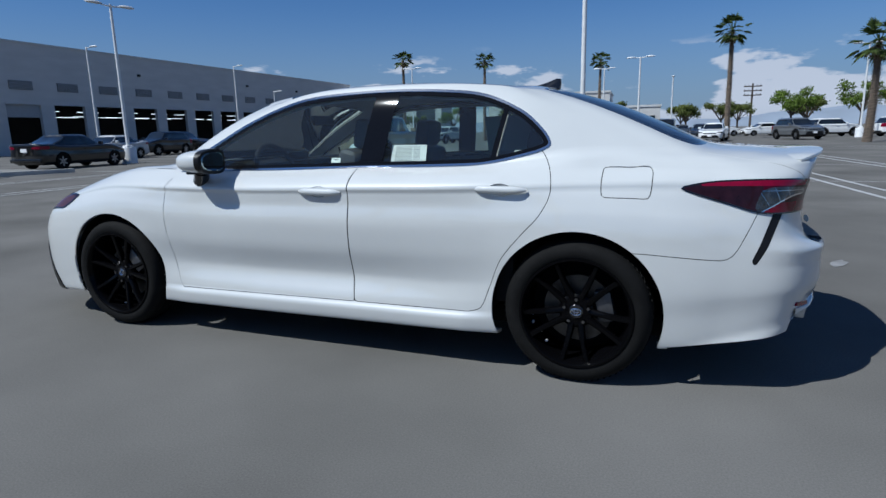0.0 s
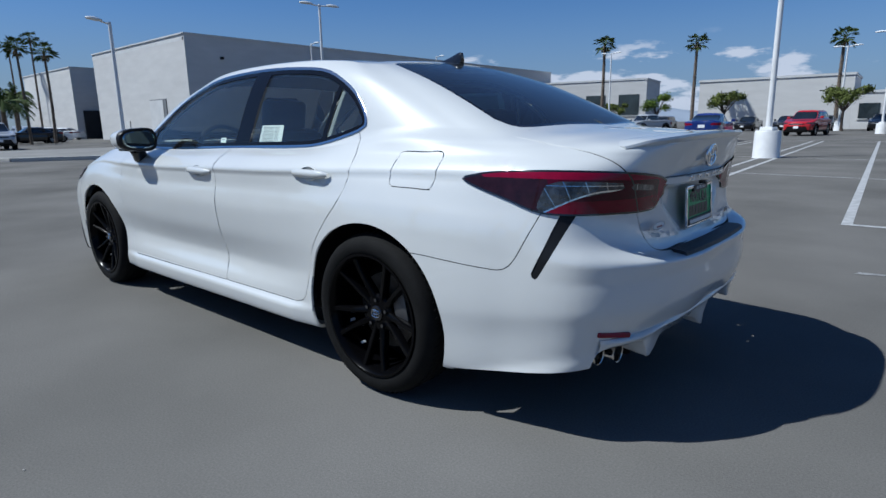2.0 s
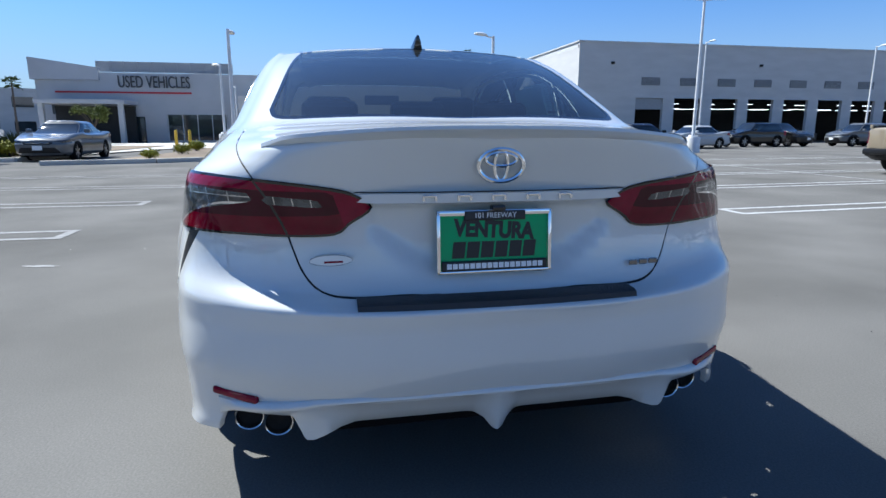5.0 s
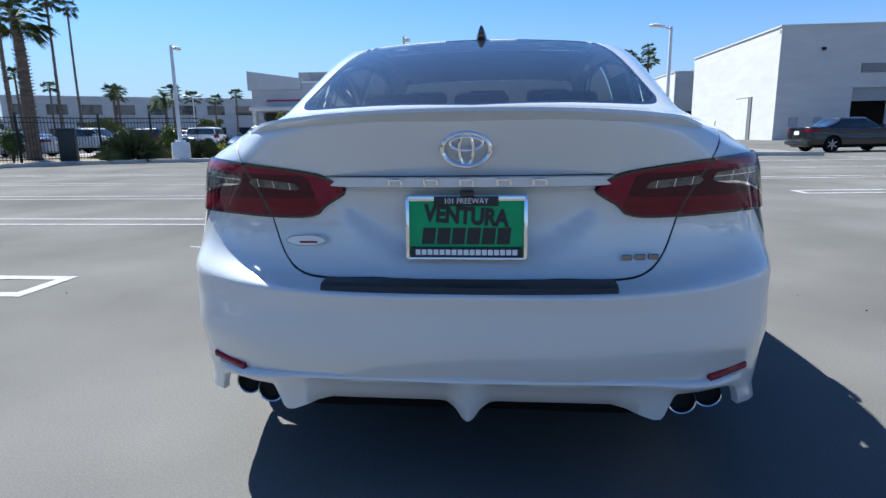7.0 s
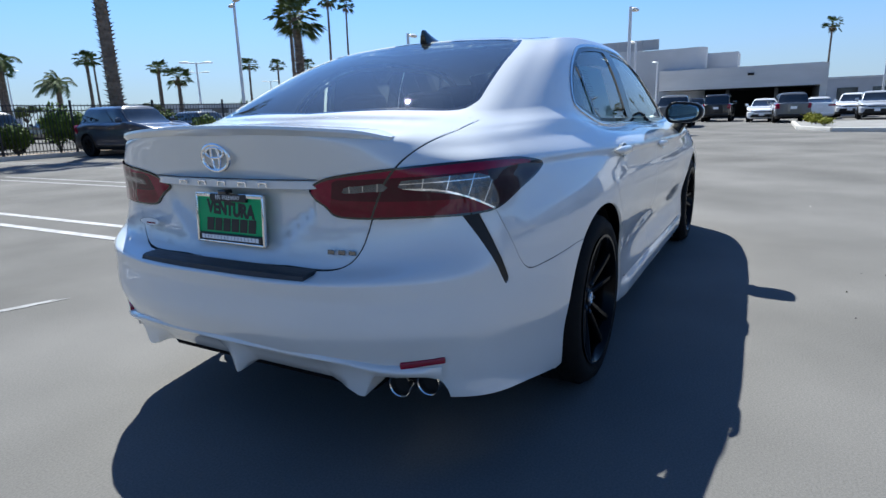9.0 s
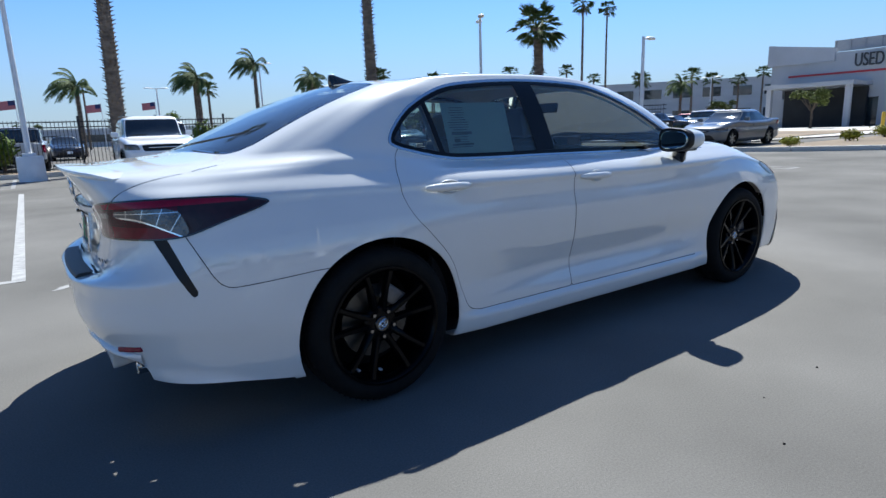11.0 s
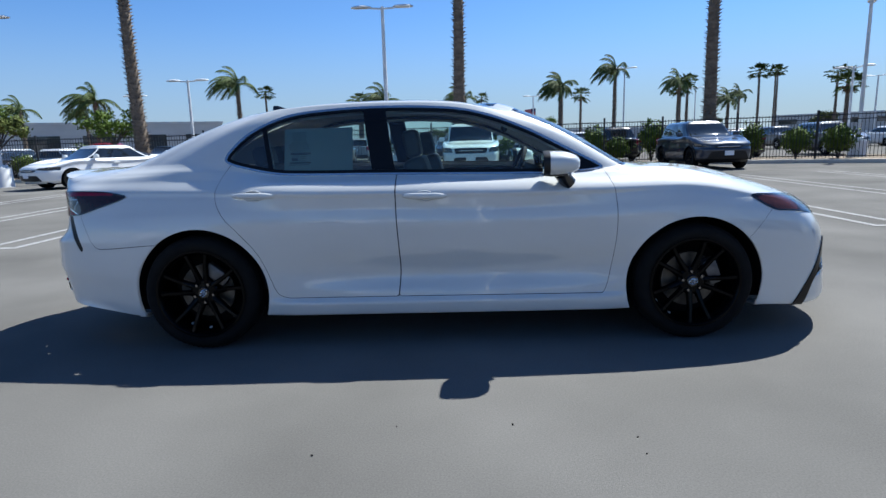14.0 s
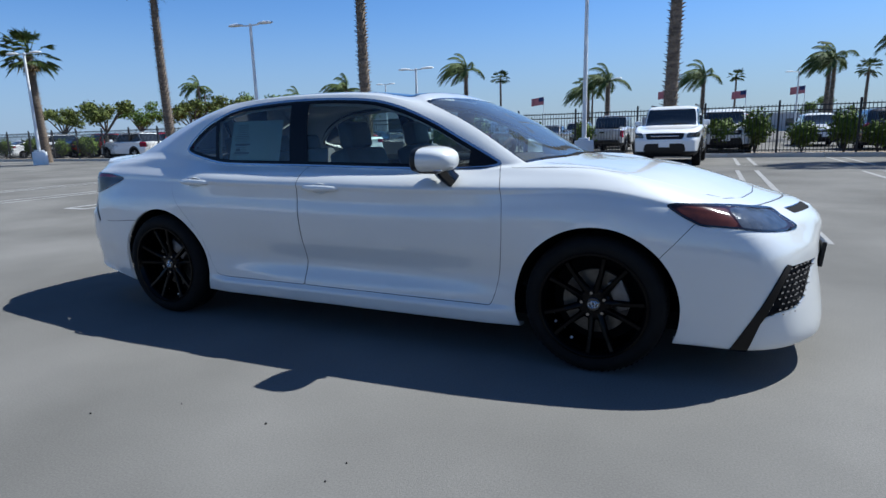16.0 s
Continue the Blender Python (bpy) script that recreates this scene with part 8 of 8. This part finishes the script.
    if kind == "pickup":
        # flat black sheet on the closed deck, painted as the bed's shaded inside
        part("load_bed", boxed((1.45, W * 0.78, 0.03), pose(-a + 0.85, 0, deck + 0.012)), M["black_matt"], c, "black sheet for the shade in the load bed")
        for s in (-1, 1):
            part("bed_rail", boxed((1.55, 0.08, 0.10), pose(-a + 0.85, s * b * 0.83, deck + 0.03), 0.02), pm, c, "", True)
            for cx in (-wx, wx):
                flare = tube([(cx + (wr + 0.09) * math.cos(t), s * (b + 0.012), wr + (wr + 0.09) * math.sin(t)) for t in np.linspace(-0.15, math.pi + 0.15, 18)], 0.055, 8)
                part("arch_flare", flare, M["black_satin"], c, "black wheel-arch flare", True)
        part("tailgate", boxed((0.04, W * 0.76, 0.46), pose(-a - 0.002, 0, deck - 0.27), 0.02), pm, c, "", True)
    if kind == "pickup":
        part("step_bumper", boxed((0.20, W * 0.80, 0.15), pose(-a - 0.06, 0, clr + 0.20), 0.04), M["black_satin"], c, "dark step bumper", True)
        part("tailgate_latch", boxed((0.03, 0.22, 0.07), pose(-a - 0.03, 0, deck - 0.16), 0.01), M["black_satin"], c, "black tailgate latch", True)
        # second black sheet, again only the bed's shade in colour
        part("bed_void", boxed((1.40, W * 0.70, 0.04), pose(-a + 0.85, 0, deck + 0.035)), M["black_matt"], c, "upper black sheet for the load bed's shade")
    if kind == "box":
        for s in (-1, 1):
            part("roof_rail", boxed((1.7, 0.04, 0.04), pose(-0.7, s * (ry - 0.08), H + 0.02), 0.012), M["black_satin"], c)
    return c


fleet = {}
for kind, colour, x, y, rz in (
        ("saloon", "black", 23.2, -15.2, -82), ("saloon", "silver", 29.8, -22.6, 100), ("saloon", "grey", 31.8, -24.0, 95), ("suv", "black", 33.0, -29.5, 95), ("suv", "black", 34.4, -33.0, 190), ("suv", "grey", 32.9, -38.5, 90), ("suv", "black", 35.0, -43, 95), ("saloon", "silver", 36, -49, 92),
        ("pickup", "tan", 8.15, -15.9, -86.5), ("hatch", "blue", 6.6, -30.2, -84), ("suv", "red", 4.6, -44.6, 84), ("pickup", "silver", 20.2, -55.6, 70), ("pickup", "maroon", 36.5, -74.0, 70), ("suv", "maroon", 41.0, -78.0, 90),
        ("box", "black", -1.3, -47.4, 86), ("saloon", "white", -5.0, -48.0, 80), ("suv", "grey", -11.2, -50.5, 110), ("suv", "white", -16.0, -61.5, 200), ("suv", "white", -20.5, -58.0, 195), ("saloon", "white", -7.0, -72.0, 200), ("saloon", "grey", -3.0, -70.0, 90), ("hatch", "white", -11.5, -72.0, 20),
        ("saloon", "black", 9.5, -64.0, 90), ("saloon", "grey", 6.4, -64.2, 90), ("saloon", "black", 1.8, -62.0, 90), ("suv", "grey", -1.5, -62.0, 90), ("saloon", "navy", -4.6, -60.5, 90), ("saloon", "black", 13.0, -64.0, 90), ("suv", "grey", 22.5, -66.0, 90),
        ("saloon", "grey", 26.0, -66.5, 90), ("hatch", "black", 30.0, -70.0, 95), ("suv", "black", 46.0, -70.0, 80), ("saloon", "maroon", 40.0, -66.0, 85),
        ("suv", "grey", 31.6, 3.3, 3), ("hatch", "tan", 44.5, 5.4, 0), ("box", "black", 43.0, 2.0, 0), ("saloon", "white", 40.0, -0.9, 178), ("suv", "black", 46.0, 3.8, 0), ("suv", "grey", 37.5, -2.2, 5), ("suv", "white", 47.8, -6.3, 172), ("suv", "silver", 41.6, -6.9, 176), ("saloon", "white", 44.0, -4.0, 0),
        ("saloon", "black", 58.0, -13.0, 90), ("saloon", "white", 62.0, -15.0, 90), ("saloon", "white", 78.5, -21.5, 40), ("suv", "navy", 9.2, 17.9, -90), ("box", "white", 0.7, 17.2, -92), ("box", "white", 2.3, 23.9, -88), ("saloon", "white", -12.9, 17.0, -118), ("suv", "grey", -9.6, 24.6, -90),
        ("pickup", "red", -25.6, 25.2, 160), ("suv", "white", -31.4, 22.2, 176), ("saloon", "white", -20.0, 25.0, 170), ("saloon", "grey", 21.2, 10.0, 180), ("saloon", "black", -41.0, 25.5, 90)):
    m = pose(x, y, 0, 0, 0, rz)
    if (kind, colour) in fleet:
        copy_thing(fleet[kind, colour], m)
    else:
        fleet[kind, colour] = build_parked(kind, colour)
        fleet[kind, colour].matrix_basis = m
# the lot beyond the fence
rng = random.Random(77)
pool = list(fleet)
for row, y in enumerate((27.0, 33.0, 41.0)):
    x = -56 + row
    while x < 46 + 8 * row:
        x += rng.uniform(2.9, 7.5)
        k = rng.choice([p for p in pool if p[1] not in ("tan", "blue", "maroon")])
        if (row == 0 and -29 < x < -17) or abs(x - 16) < 1.0 and row == 2:
            continue
        copy_thing(fleet[k], pose(x, y + rng.uniform(-0.3, 0.3), 0, 0, 0, rng.choice((90, -90)) + rng.uniform(-3, 3)))
